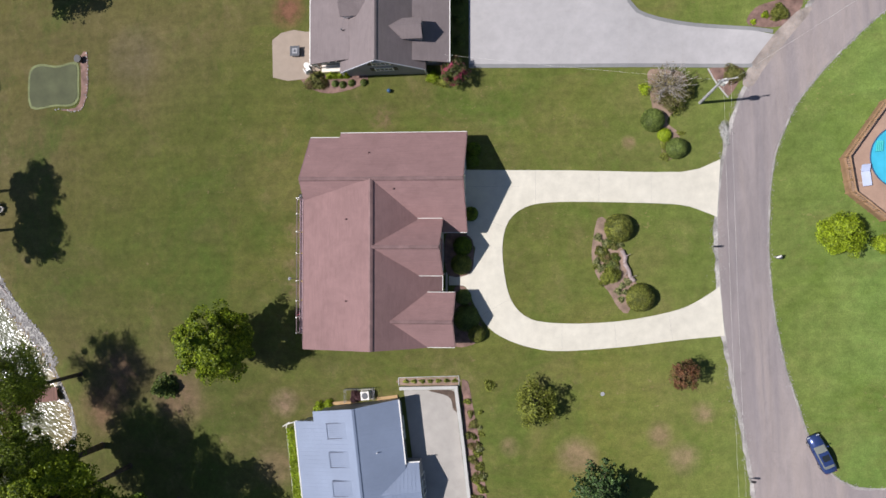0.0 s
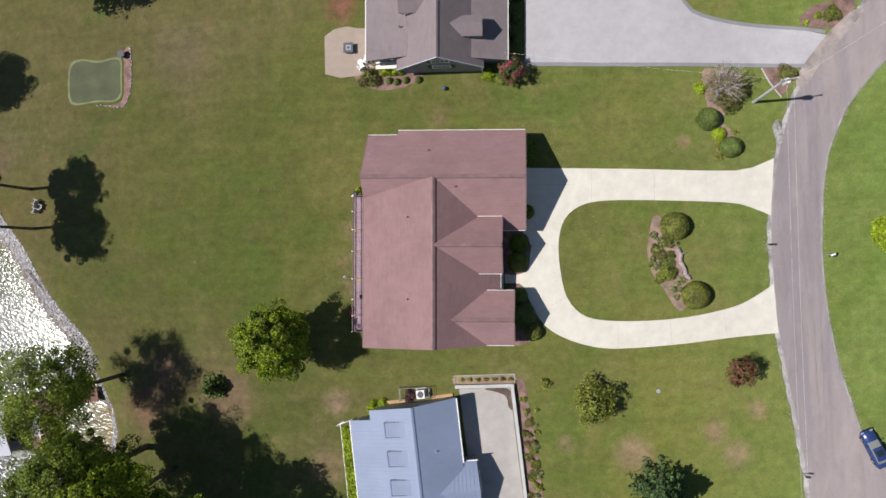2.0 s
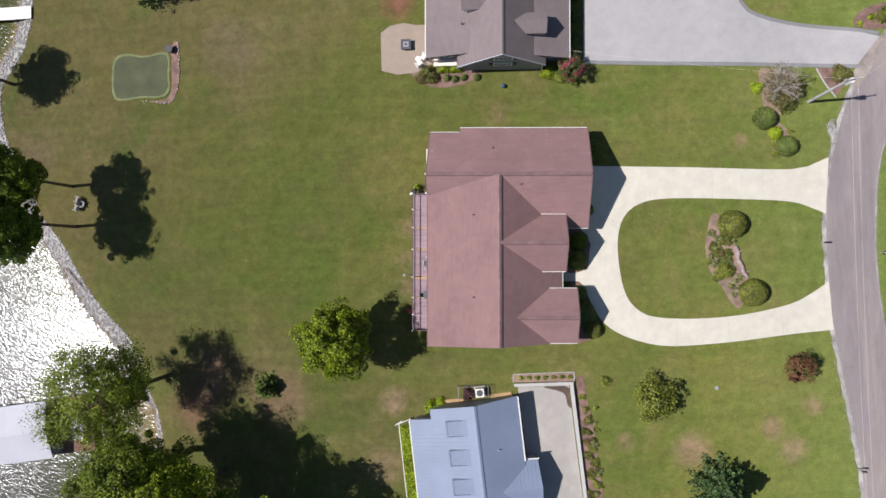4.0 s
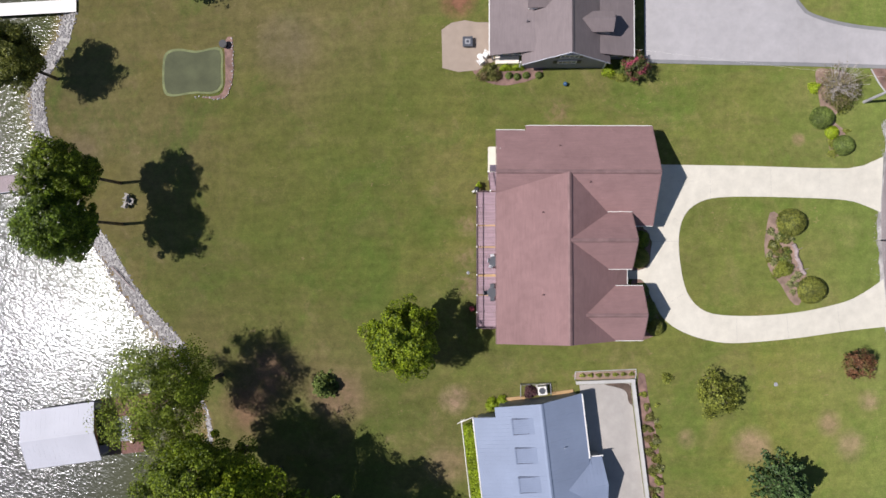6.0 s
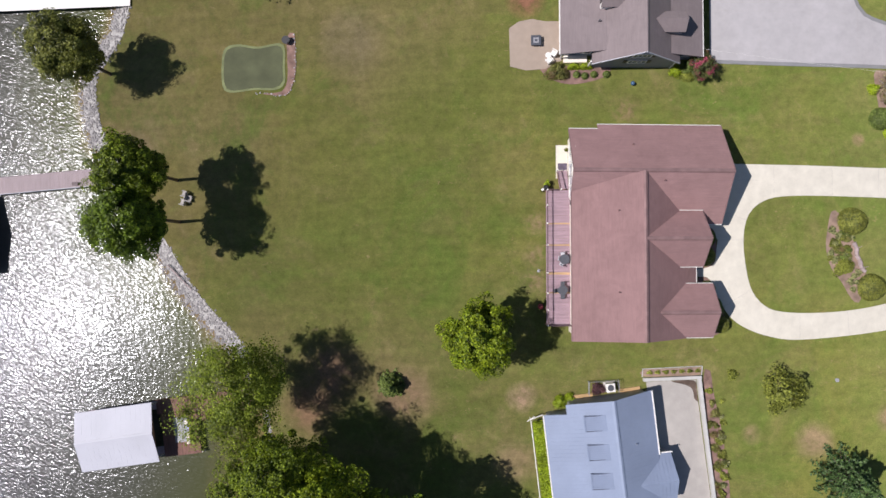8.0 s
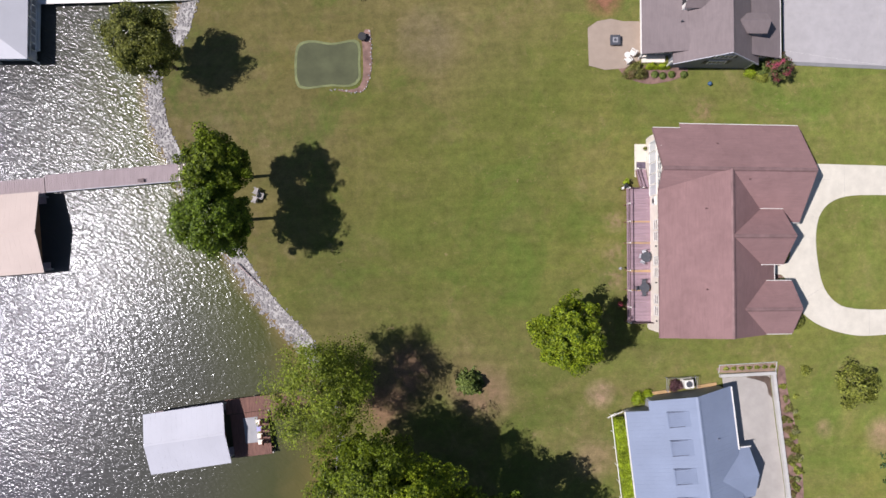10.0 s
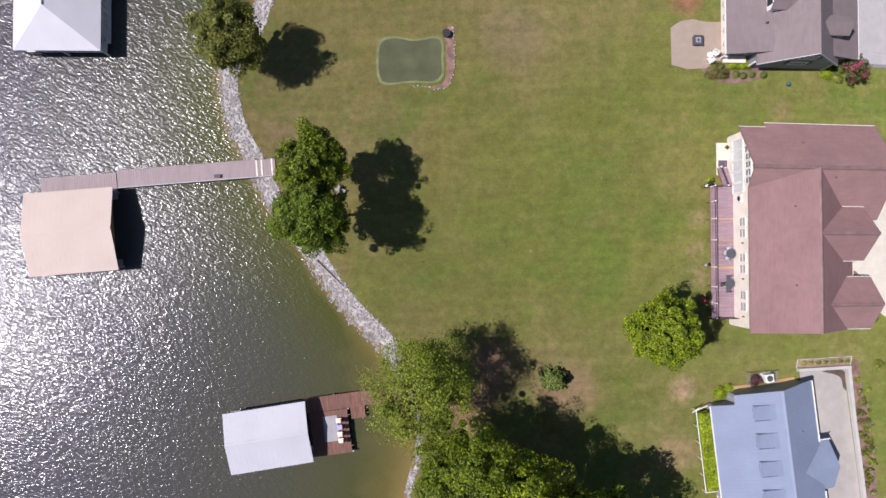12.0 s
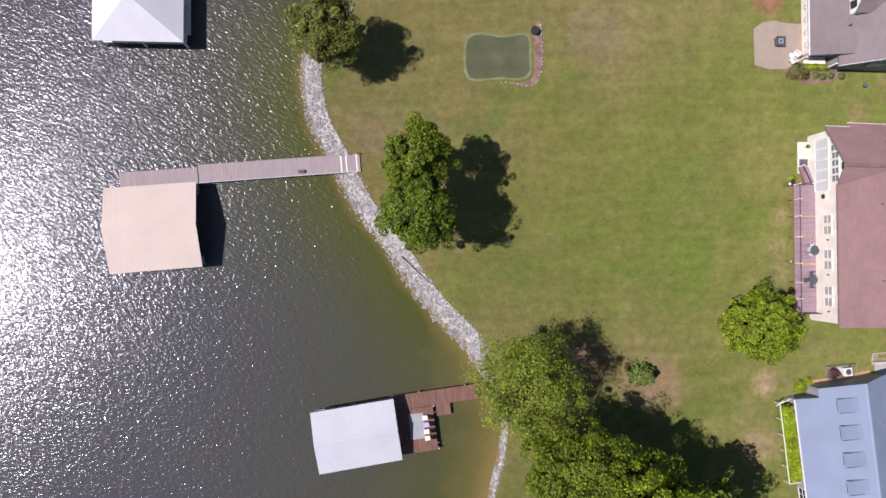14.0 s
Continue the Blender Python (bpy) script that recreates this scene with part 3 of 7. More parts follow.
# ---- plants ----
def leaf_cloud(pts, size, rng, up=0.3, out=None):
    """Many small bent leaves, one at each place: vertices and faces."""
    n = len(pts)
    nrm = rng.normal(size=(n, 3))
    if out is not None:
        nrm += out * 1.7
    nrm[:, 2] = np.abs(nrm[:, 2]) + up
    nrm /= np.linalg.norm(nrm, axis=1)[:, None]
    a = np.cross(nrm, rng.normal(size=(n, 3)))
    a /= np.linalg.norm(a, axis=1)[:, None]
    b = np.cross(nrm, a)
    s = (size * rng.uniform(0.6, 1.35, n))[:, None]
    w = s * rng.uniform(0.45, 0.7, n)[:, None]
    v = np.stack([pts - a * s, pts + b * w + nrm * s * 0.12, pts + a * s - nrm * s * 0.15, pts - b * w + nrm * s * 0.12], 1).reshape(-1, 3)
    i = np.arange(n) * 4
    return v, np.concatenate([np.stack([i, i + 1, i + 3], 1), np.stack([i + 1, i + 2, i + 3], 1)])


def mesh_from(name, v, f, material):
    me = bpy.data.meshes.new(name)
    me.from_pydata(v.tolist(), [], f.tolist())
    me.materials.append(material)
    return me


def on_parent(name, me, parent, label=""):
    ob = new(name, me)
    ob.parent = parent
    ob.matrix_parent_inverse = world_of(parent).inverted()
    return tagged(ob, label)


def ball(rng, n):
    d = rng.normal(size=(n, 3))
    return d / np.linalg.norm(d, axis=1)[:, None]


def tree(name, x, y, height, radius, leaf, label, seed, clumps=60, leaves=6500, size=0.24, bole=0.35, trunk=0.22, flat=0.62, lean=(0, 0), sparse=0.0, crown_shift=(0, 0), category="tree", bark=None):
    """A tapered trunk with limbs, and a crown of leaf clumps with gaps and an uneven outline."""
    rng = np.random.default_rng(seed)
    z0 = gz(x, y) - 0.15
    t = thing(name, (x, y, z0), label, category)
    base = height * bole
    cx, cy = x + lean[0] + crown_shift[0], y + lean[1] + crown_shift[1]
    mid = np.array([cx, cy, z0 + base + (height - base) * 0.45])
    half = (height - base) * flat
    # clump centres: most near the outside of an uneven ellipsoid
    d = ball(rng, clumps)
    lump = 0.90 + 0.13 * np.sin(3.1 * np.arctan2(d[:, 1], d[:, 0]) + seed) * np.cos(2.3 * d[:, 2] + seed * 0.7) + rng.uniform(-0.13, 0.10, clumps)
    depthf = rng.uniform(0.35, 1.0, clumps) ** 0.55
    c = mid + d * np.array([radius, radius, half]) * (lump * depthf)[:, None] * 0.88
    cr = radius * rng.uniform(0.15, 0.28, clumps) * math.sqrt(130 / max(90, clumps))
    spike = rng.random(clumps) < 0.22
    cr[spike] *= 0.55
    c[spike] = mid + (c[spike] - mid) * 1.07
    bm = bmesh.new()
    top = Vector((x + lean[0], y + lean[1], z0 + base + (height - base) * 0.55))
    fork = Vector((x + lean[0] * 0.55, y + lean[1] * 0.55, z0 + base * 0.95))
    rod(bm, (x, y, z0 - 0.2), (x, y, z0 + 0.35), trunk * 1.5, trunk * 1.1, 9)
    rod(bm, (x, y, z0 + 0.3), fork, trunk * 1.1, trunk * 0.8, 9)
    rod(bm, fork, top, trunk * 0.8, trunk * 0.25, 7)
    part("trunk", bm, bark or BARK, t, smooth=True)
    bm = bmesh.new()
    for k in range(0, clumps, max(1, clumps // 16)):
        s = fork.lerp(top, float(rng.uniform(0.0, 0.8)))
        e = Vector(c[k])
        m = s.lerp(e, 0.5) + Vector((0, 0, -0.06 * (e - s).length))
        rod(bm, s, m, trunk * 0.36, trunk * 0.2, 5)
        rod(bm, m, e, trunk * 0.2, 0.02, 5)
    part("limbs", bm, bark or BARK, t, smooth=True)
    pick = rng.integers(0, clumps, leaves)
    o = ball(rng, leaves)
    rr = rng.uniform(0.25, 1.0, leaves) ** (0.38 if sparse == 0 else 0.9)
    p = c[pick] + o * (cr[pick] * rr)[:, None] * np.array([1, 1, 0.75])
    outward = p - mid
    outward /= np.linalg.norm(outward, axis=1)[:, None] + 1e-6
    v, f = leaf_cloud(p, size, rng, out=outward)
    on_parent("crown", mesh_from("crown", v, f, leaf), t)
    return t


def shrub(name, x, y, radius, height, leaf, label, seed, leaves=1600, size=0.08, clipped=False, stretch=(1, 1), turn=0.0, group="", category="shrub", z=None, loose=0.0):
    """A bush: short stems under a dense shell of leaves; clipped ones are rounder and closer."""
    rng = np.random.default_rng(seed)
    z0 = (gz(x, y) if z is None else z) - 0.05
    t = thing(name, (x, y, z0), label, category, group)
    d = ball(rng, leaves)
    d[:, 2] = np.abs(d[:, 2])
    az = np.arctan2(d[:, 1], d[:, 0])
    lump = 1.0 if clipped else 0.86 + 0.14 * np.sin(3 * az + seed) + 0.10 * np.sin(5 * az + 2 * seed) * d[:, 2]
    r = rng.uniform(0.90 if clipped else 0.55 - loose * 0.3, 1.03, leaves) * lump
    p = d * r[:, None] * np.array([radius * stretch[0], radius * stretch[1], height])
    p[:, :2] = p[:, :2] @ np.array([[math.cos(turn), math.sin(turn)], [-math.sin(turn), math.cos(turn)]])
    p += (x, y, z0)
    v, f = leaf_cloud(p, size, rng, up=0.3, out=d * (1.6 if clipped else 0.7))
    bm = bmesh.new()
    for k in range(6):
        e = p[int(rng.integers(leaves))]
        rod(bm, (x + rng.uniform(-0.1, 0.1), y + rng.uniform(-0.1, 0.1), z0 - 0.1), Vector((x, y, z0)).lerp(Vector(e), 0.85), 0.03, 0.012, 5)
    part("stems", bm, BARK, t)
    if not loose:
        bm = bmesh.new()
        bmesh.ops.create_icosphere(bm, subdivisions=3, radius=1.0)
        for q in bm.verts:
            a = math.atan2(q.co.y, q.co.x)
            l = 1.0 if clipped else 0.86 + 0.14 * math.sin(3 * a + seed)
            k = 0.86 if clipped else 0.66
            w = Vector((q.co.x * radius * stretch[0] * k * l, q.co.y * radius * stretch[1] * k * l, 0))
            w.rotate(Euler((0, 0, turn)))
            q.co = Vector((x + w.x, y + w.y, z0 + max(-0.1, q.co.z * height * k)))
        part("inner_foliage", bm, leaf, t)
    on_parent("leaves", mesh_from("leaves", v, f, leaf), t)
    return t


# ---- road, drives and paths ----
ROAD_W = smooth_line([(33.5, 33.0), (29.1, 27.5), (26.6, 24.0), (23.6, 20.6), (21.6, 17.0), (20.5, 13.3), (19.75, 10.0), (19.2, 4.5), (19.25, -0.7), (19.9, -8.3), (20.8, -13.5), (21.9, -19.4), (22.8, -25.5), (23.6, -34)], 1.0)
ROAD_E = smooth_line([(41.5, 30.2), (35.6, 25.7), (32.5, 22.8), (29.7, 19.8), (27.5, 16.9), (26.0, 13.8), (24.9, 10.2), (24.4, 4.7), (24.4, -0.7), (24.9, -6.1), (25.9, -11.5), (27.4, -16.5), (28.5, -19.9), (30.2, -22.4), (32.2, -23.7), (36, -23.8), (60, -22.5)], 1.0)
bm = bmesh.new()
draped(bm, ROAD_W + [(60, -34)] + ROAD_E[::-1], 0.05, step=2.0)
road = single("road", bm, ROAD, "curving pale grey-mauve chip-sealed lane", "road", kind="structure")


def offset_strip(line, inner, outer, lift, side):
    """A strip beside a line, with ragged edges."""
    rng = random.Random(5)
    a, b = [], []
    for k, (x, y) in enumerate(line):
        q, r = line[max(0, k - 1)], line[min(len(line) - 1, k + 1)]
        d = Vector((r[0] - q[0], r[1] - q[1], 0)).normalized()
        n = Vector((d.y, -d.x, 0)) * side
        a.append((x + n.x * inner, y + n.y * inner))
        w = outer * (0.95 + 0.28 * math.sin(k * 0.9) * math.sin(k * 0.37 + 1) + rng.uniform(-0.10, 0.10))
        b.append((x + n.x * w, y + n.y * w))
    bm = bmesh.new()
    for k in range(len(a) - 1):
        vs = []
        for (x, y), up in ((a[k], lift), (a[k + 1], lift), (b[k + 1], 0.012), (b[k], 0.012)):
            vs.append(bm.verts.new((x, y, gz(x, y) + up)))
        bm.faces.new(vs)
    bmesh.ops.remove_doubles(bm, verts=bm.verts, dist=1e-4)
    return bm


for line, side, n in ((ROAD_W, 1, 0.36), (ROAD_E, -1, 0.14)):
    single("gravel_shoulder", offset_strip(smooth_line(line, 0.45), -0.06, n, 0.058, side), GRAVEL, "loose pale grey gravel along the lane's edge", "gravel", kind="stuff")
# stones kicked off the lane on to its verges
srng = np.random.default_rng(77)
sv, sf = [], []
for line, side, spread, per in ((ROAD_W, 1, 0.34, 40), (ROAD_E, -1, 0.16, 22)):
    for k in range(len(line) - 1):
        a, b = Vector(line[k]), Vector(line[k + 1])
        if (b - a).length > 3 or min(a.y, b.y) < -32:
            continue
        d = (b - a).normalized()
        nn = Vector((d.y, -d.x)) * side
        for j in range(per):
            q = a.lerp(b, float(srng.random())) + nn * float(srng.normal(0.08, spread))
            if side == 1 and (4.4 < q.y < 10.9 or -8.4 < q.y < -2.8):
                continue
            r = float(srng.uniform(0.03, 0.085))
            z = 0.05
            i = len(sv)
            for w in ((1, 0, 0), (-0.5, 0.87, 0), (-0.5, -0.87, 0), (0.1, 0.1, 0.8)):
                sv.append((q.x + r * w[0] * float(srng.uniform(0.7, 1.3)), q.y + r * w[1] * float(srng.uniform(0.7, 1.3)), z + r * w[2]))
            sf += [(i, i + 1, i + 3), (i + 1, i + 2, i + 3), (i + 2, i, i + 3)]
sv = np.array(sv)
sv[:, 2] += ground_z(sv[:, 0], sv[:, 1])
me = bpy.data.meshes.new("loose_stones")
me.from_pydata(sv.tolist(), [], sf)
me.materials.append(ROCK)
tagged(new("loose_stones", me), "small pale stones scattered along the lane's edges", "gravel", kind="stuff")

# the looped concrete drive, in slabs with joints
DRIVE_OUT = [(-7.9, 9.75), (-4.3, 9.7), (3.6, 9.6), (11.5, 9.4), (15.4, 9.4), (17.3, 9.75), (19.55, 10.75)]
DRIVE_IN = smooth_line([(19.15, 4.5), (17.5, 5.2), (15.1, 5.85), (9.0, 6.1), (1.8, 6.15), (-1.3, 5.6), (-3.1, 4.1), (-3.75, 1.7), (-3.6, -1.4), (-2.9, -4.4), (-1.4, -6.2), (0.8, -6.9), (5.3, -7.0), (10.2, -6.55), (15.0, -5.5), (17.4, -4.35), (19.4, -3.0)], 0.8)
DRIVE_S = smooth_line([(19.85, -8.3), (15.0, -8.8), (8.9, -9.55), (2.9, -10.0), (-0.1, -9.8), (-3.1, -8.9), (-5.3, -7.5), (-6.7, -5.3), (-7.5, -3.4), (-8.0, -2.95)], 0.8)
DRIVE_W = [(-9.6, -2.9), (-9.6, -1.9), (-8.0, -1.9), (-7.0, -0.6), (-6.7, 1.2), (-7.6, 2.4), (-7.9, 4.0)]
outline = DRIVE_OUT[::1] + DRIVE_IN + DRIVE_S + DRIVE_W
drive = thing("driveway", (8, 0, gz(8, 8)), "clean pale concrete driveway looping round a lawn island", "driveway", kind="structure")
bm = bmesh.new()
draped(bm, outline, 0.05)
part("slab", bm, DRIVE, drive)
# saw-cut joints: thin dark grooves filled with grit
bm = bmesh.new()
for x0, y0, x1, y1 in ((6.6, 6.15, 6.6, 9.5), (-0.2, 5.95, -0.2, 9.65), (12.2, 6.0, 12.2, 9.4), (-7.85, 5.2, -3.4, 3.4), (-3.7, 1.2, -6.7, 1.2), (-3.0, -4.4, -6.2, -6.3), (2.6, -7.0, 2.6, -10.0), (8.2, -6.75, 8.4, -9.55), (14.0, -5.8, 14.4, -8.85), (-7.85, 7.9, -2.0, 7.9)):
    n = max(2, int(math.hypot(x1 - x0, y1 - y0)))
    d = Vector((x1 - x0, y1 - y0, 0)).normalized()
    w = Vector((-d.y, d.x, 0)) * 0.009
    row = []
    for k in range(n + 1):
        x, y = x0 + (x1 - x0) * k / n, y0 + (y1 - y0) * k / n
        z = gz(x, y) + 0.0545
        row.append((bm.verts.new((x + w.x, y + w.y, z)), bm.verts.new((x - w.x, y - w.y, z))))
    for p, q in zip(row, row[1:]):
        bm.faces.new((p[0], p[1], q[1], q[0]))
part("joints", bm, SLAB, drive)

# the wide apron of the house to the north with its darker border
AP = [(-7.4, 36.0), (-7.4, 21.35), (3.0, 21.2), (15.1, 21.15), (22.9, 20.95), (25.3, 24.0), (22.9, 24.65), (16.4, 25.35), (12.9, 26.0), (10.7, 26.8), (9.8, 27.9), (9.3, 29.2), (9.2, 36.0)]
bm = bmesh.new()
draped(bm, AP, 0.05)
apron = thing("concrete_apron", (0, 25, gz(0, 25)), "wide light grey concrete parking apron", "driveway", kind="structure")
part("slab", bm, APRON, apron)
bm = bmesh.new()
for x0, y0, x1, y1 in ((-1.6, 21.3, -1.6, 36), (4.2, 21.3, 4.2, 36), (9.9, 21.3, 9.9, 27.5), (15.6, 21.3, 15.6, 25.3), (-7.3, 27.0, 9.8, 27.0), (-7.3, 32.0, 9.2, 32.0)):
    n = max(2, int(math.hypot(x1 - x0, y1 - y0)))
    d = Vector((x1 - x0, y1 - y0, 0)).normalized()
    w = Vector((-d.y, d.x, 0)) * 0.009
    row = []
    for k in range(n + 1):
        x, y = x0 + (x1 - x0) * k / n, y0 + (y1 - y0) * k / n
        z = gz(x, y) + 0.0545
        row.append((bm.verts.new((x + w.x, y + w.y, z)), bm.verts.new((x - w.x, y - w.y, z))))
    for p, q in zip(row, row[1:]):
        bm.faces.new((p[0], p[1], q[1], q[0]))
part("joints", bm, SLAB, apron)


def ribbon(line, width, lift, material, name, label, category, kind="structure"):
    bm = bmesh.new()
    row = []
    for k, (x, y) in enumerate(line):
        q, r = line[max(0, k - 1)], line[min(len(line) - 1, k + 1)]
        d = Vector((r[0] - q[0], r[1] - q[1], 0)).normalized()
        n = Vector((-d.y, d.x, 0)) * width / 2
        row.append([bm.verts.new((x + s * n.x, y + s * n.y, gz(x + s * n.x, y + s * n.y) + h)) for s, h in ((-1, lift - 0.2), (-1, lift), (1, lift), (1, lift - 0.2))])
    for p, q in zip(row, row[1:]):
        for k in range(3):
            bm.faces.new((p[k], p[k + 1], q[k + 1], q[k]))
    return single(name, bm, material, label, category, kind=kind)


ribbon(smooth_line([(-7.4, 21.2), (3.0, 21.05), (15.1, 21.0), (22.9, 20.8)], 1.0), 0.42, 0.062, BORDER, "concrete_border", "darker grey concrete edging along the apron", "kerb")
ribbon(smooth_line([(25.0, 24.35), (22.9, 24.8), (16.4, 25.5), (13.0, 26.15), (10.85, 26.95), (9.95, 28.0), (9.45, 29.3), (9.35, 36.0)], 1.0), 0.40, 0.062, BORDER, "concrete_border", "darker grey concrete edging along the apron", "kerb")


def bed(name, pts, material, label, lift=0.045, category="flower bed", closed_step=0.5):
    bm = bmesh.new()
    draped(bm, smooth_line(pts, closed_step, closed=True), lift, 0.12)
    return single(name, bm, material, label, category, kind="structure")


# tan gravel where the apron meets the lane
bed("gravel_strip", [(22.6, 20.7), (21.9, 18.8), (22.9, 18.6), (24.2, 20.6), (26.4, 23.4), (28.9, 26.6), (27.6, 26.5), (26.2, 25.2), (25.2, 24.2)], TAN_GRAVEL, "tan gravel between the apron and the lane", 0.058, "gravel")


# ---- the brown-roofed house ----
FLOOR = 3.45


def roof_z(px, py, plane):
    return {"w": 8.3 - 0.19 * (-16.6 - px), "e": 8.3 - 0.60 * (px + 16.6), "n": 8.3 - 0.66 * (py - 8.1), "s": 8.3 - 0.66 * (8.1 - py),
            "gn": 8.3 - 0.895 * (py - 1.2), "gs": 8.3 - 0.895 * (1.2 - py), "hn": 7.28 - 0.73 * (py + 6.4), "hs": 7.28 - 0.73 * (-6.4 - py)}[plane]


def roof_plane(bm, plane, pts, up=0.0, thick=0.2):
    return sheet(bm, [(x, y, roof_z(x, y, plane) + up) for x, y in pts], thick)


def window(parent, c, w, h, normal, rows=2, cols=1, glass=None, frame_mat=None, name="window", label=""):
    """A framed window of panes on a wall: c its centre, normal the way that the wall faces (plan)."""
    n = Vector((*normal, 0)).normalized()
    rz = math.atan2(n.y, n.x) + math.pi / 2
    bm = bmesh.new()
    c = Vector(c)
    side = Vector((-n.y, n.x, 0))
    f = 0.10
    # the frame is one ring with depth
    rings = []
    for grow, out in ((f / 2, -0.02), (f / 2, 0.08), (-f / 2, 0.08), (-f / 2, -0.02)):
        rings.append([bm.verts.new(c + n * out + side * sx * (w / 2 + grow) + Vector((0, 0, sz * (h / 2 + grow)))) for sx, sz in ((-1, -1), (1, -1), (1, 1), (-1, 1))])
    for a, b in zip(rings, rings[1:]):
        for k in range(4):
            bm.faces.new((a[k], a[(k + 1) % 4], b[(k + 1) % 4], b[k]))
    wo = part(name, bm, frame_mat or WHITE, parent, label)
    for k in range(1, cols):
        bm = bmesh.new()
        box(bm, c + n * 0.025 + side * (w * (k / cols - 0.5)), (0.05, 0.08, h - f), rz)
        part("mullion", bm, frame_mat or WHITE, wo)
    for k in range(1, rows):
        bm = bmesh.new()
        box(bm, c + n * 0.022 + Vector((0, 0, h * (k / rows - 0.5))), (w - f, 0.08, 0.05), rz)
        part("glazing_bar", bm, frame_mat or WHITE, wo)
    for i in range(cols):
        for j in range(rows):
            g = bmesh.new()
            box(g, c + n * 0.012 + side * (w * ((i + 0.5) / cols - 0.5)) + Vector((0, 0, h * ((j + 0.5) / rows - 0.5))), (w / cols - 0.04, 0.03, h / rows - 0.04), rz)
            part("pane", g, glass or DARK_GLASS, wo)
    return wo


house = thing("brown_roofed_house", (-16, 2, 2.2), "cream lake house with mauve-brown shingle roof and several gables", "house")
bm = bmesh.new()
roof_plane(bm, "w", [(-16.6, 8.1), (-23.9, 6.0), (-23.9, -9.35), (-16.6, -9.35)])
roof_w = part("roof_slope", bm, SHINGLE_X, house)
bm = bmesh.new()
roof_plane(bm, "e", [(-16.6, 8.1), (-16.6, -9.35), (-11.4, -9.35), (-11.4, -3.55), (-10.0, -3.55), (-10.0, 2.1), (-10.77, 2.8)])
part("roof_slope", bm, SHINGLE_X, house)
bm = bmesh.new()
roof_plane(bm, "n", [(-7.35, 8.1), (-7.35, 13.4), (-20.75, 13.4), (-20.75, 12.85), (-23.85, 12.85), (-23.85, 8.1)])
part("roof_slope", bm, SHINGLE_Y, house)
bm = bmesh.new()
roof_plane(bm, "s", [(-7.35, 8.1), (-23.85, 8.1), (-23.9, 6.0), (-16.6, 8.098), (-10.77, 2.8), (-7.35, 2.8)])
part("roof_slope", bm, SHINGLE_Y, house)
for pl, e in (("gn", 4.15), ("gs", -1.75)):
    bm = bmesh.new()
    roof_plane(bm, pl, [(-16.6, 1.2), (-9.75, 1.2), (-9.75, e), (-12.2, e)], up=0.02, thick=0.16)
    part("roof_slope", bm, SHINGLE_Y, house)
for pl, e in (("hn", -3.55), ("hs", -9.25)):
    bm = bmesh.new()
    roof_plane(bm, pl, [(-14.9, -6.4), (-8.55, -6.4), (-8.55, e), (-11.45, e)], up=0.02, thick=0.16)
    part("roof_slope", bm, SHINGLE_Y, house)
# ridge caps
for a, b in (((-16.6, 8.1, 8.32), (-16.6, -9.35, 8.32)), ((-23.85, 8.1, 8.32), (-7.35, 8.1, 8.32)), ((-16.5, 1.2, 8.33), (-9.75, 1.2, 8.33)), ((-14.8, -6.4, 7.32), (-8.55, -6.4, 7.32))):
    bm = bmesh.new()
    d = (Vector(b) - Vector(a)).normalized()
    s = Vector((-d.y, d.x, 0)) * 0.17
    for k in (-1, 1):
        p, q = Vector(a), Vector(b)
        sheet(bm, [p + Vector((0, 0, 0.04)), q + Vector((0, 0, 0.04)), q + s * k - Vector((0, 0, 0.08 if abs(d.x) > 0.5 else 0.05)), p + s * k - Vector((0, 0, 0.08 if abs(d.x) > 0.5 else 0.05))], 0.03)
    part("ridge_cap", bm, RIDGE, house)
    # a dark strip that paints shade along one side of the cap
    bm = bmesh.new()
    k = 1 if abs(d.x) < 0.5 else -1
    o = s * k * 1.05 - Vector((0, 0, 0.105 if abs(d.x) > 0.5 else 0.05))
    u = s * k * 1.55 - Vector((0, 0, 0.165 if abs(d.x) > 0.5 else 0.08))
    sheet(bm, [p + o, q + o, q + u, p + u], 0.10)
    part("cap_lap", bm, VENT_AND_SHADE, house)
# gutters and fascia boards along the eaves
for a, b in (((-23.95, -9.35, 6.86), (-23.95, 6.0, 6.86)), ((-20.75, 13.45, 4.74), (-7.35, 13.45, 4.74)), ((-23.85, 12.9, 5.1), (-20.8, 12.9, 5.1)), ((-12.3, 4.2, 5.82), (-9.75, 4.2, 5.82)), ((-12.2, -1.8, 5.63), (-9.75, -1.8, 5.63)),
             ((-11.4, -3.5, 5.2), (-8.55, -3.5, 5.2)), ((-11.4, -9.3, 5.17), (-8.55, -9.3, 5.17)), ((-9.95, -3.5, 4.3), (-9.95, -1.75, 4.3)), ((-10.7, 2.75, 4.8), (-7.35, 2.75, 4.8))):
    bm = bmesh.new()
    c = (Vector(a) + Vector(b)) / 2
    l = (Vector(b) - Vector(a)).length
    box(bm, c, (0.07, l, 0.11) if abs(a[0] - b[0]) < 0.01 else (l, 0.07, 0.11), bevel=0.02)
    part("gutter", bm, RIDGE if a[0] < -23.9 and b[0] < -23.9 else WHITE, house)
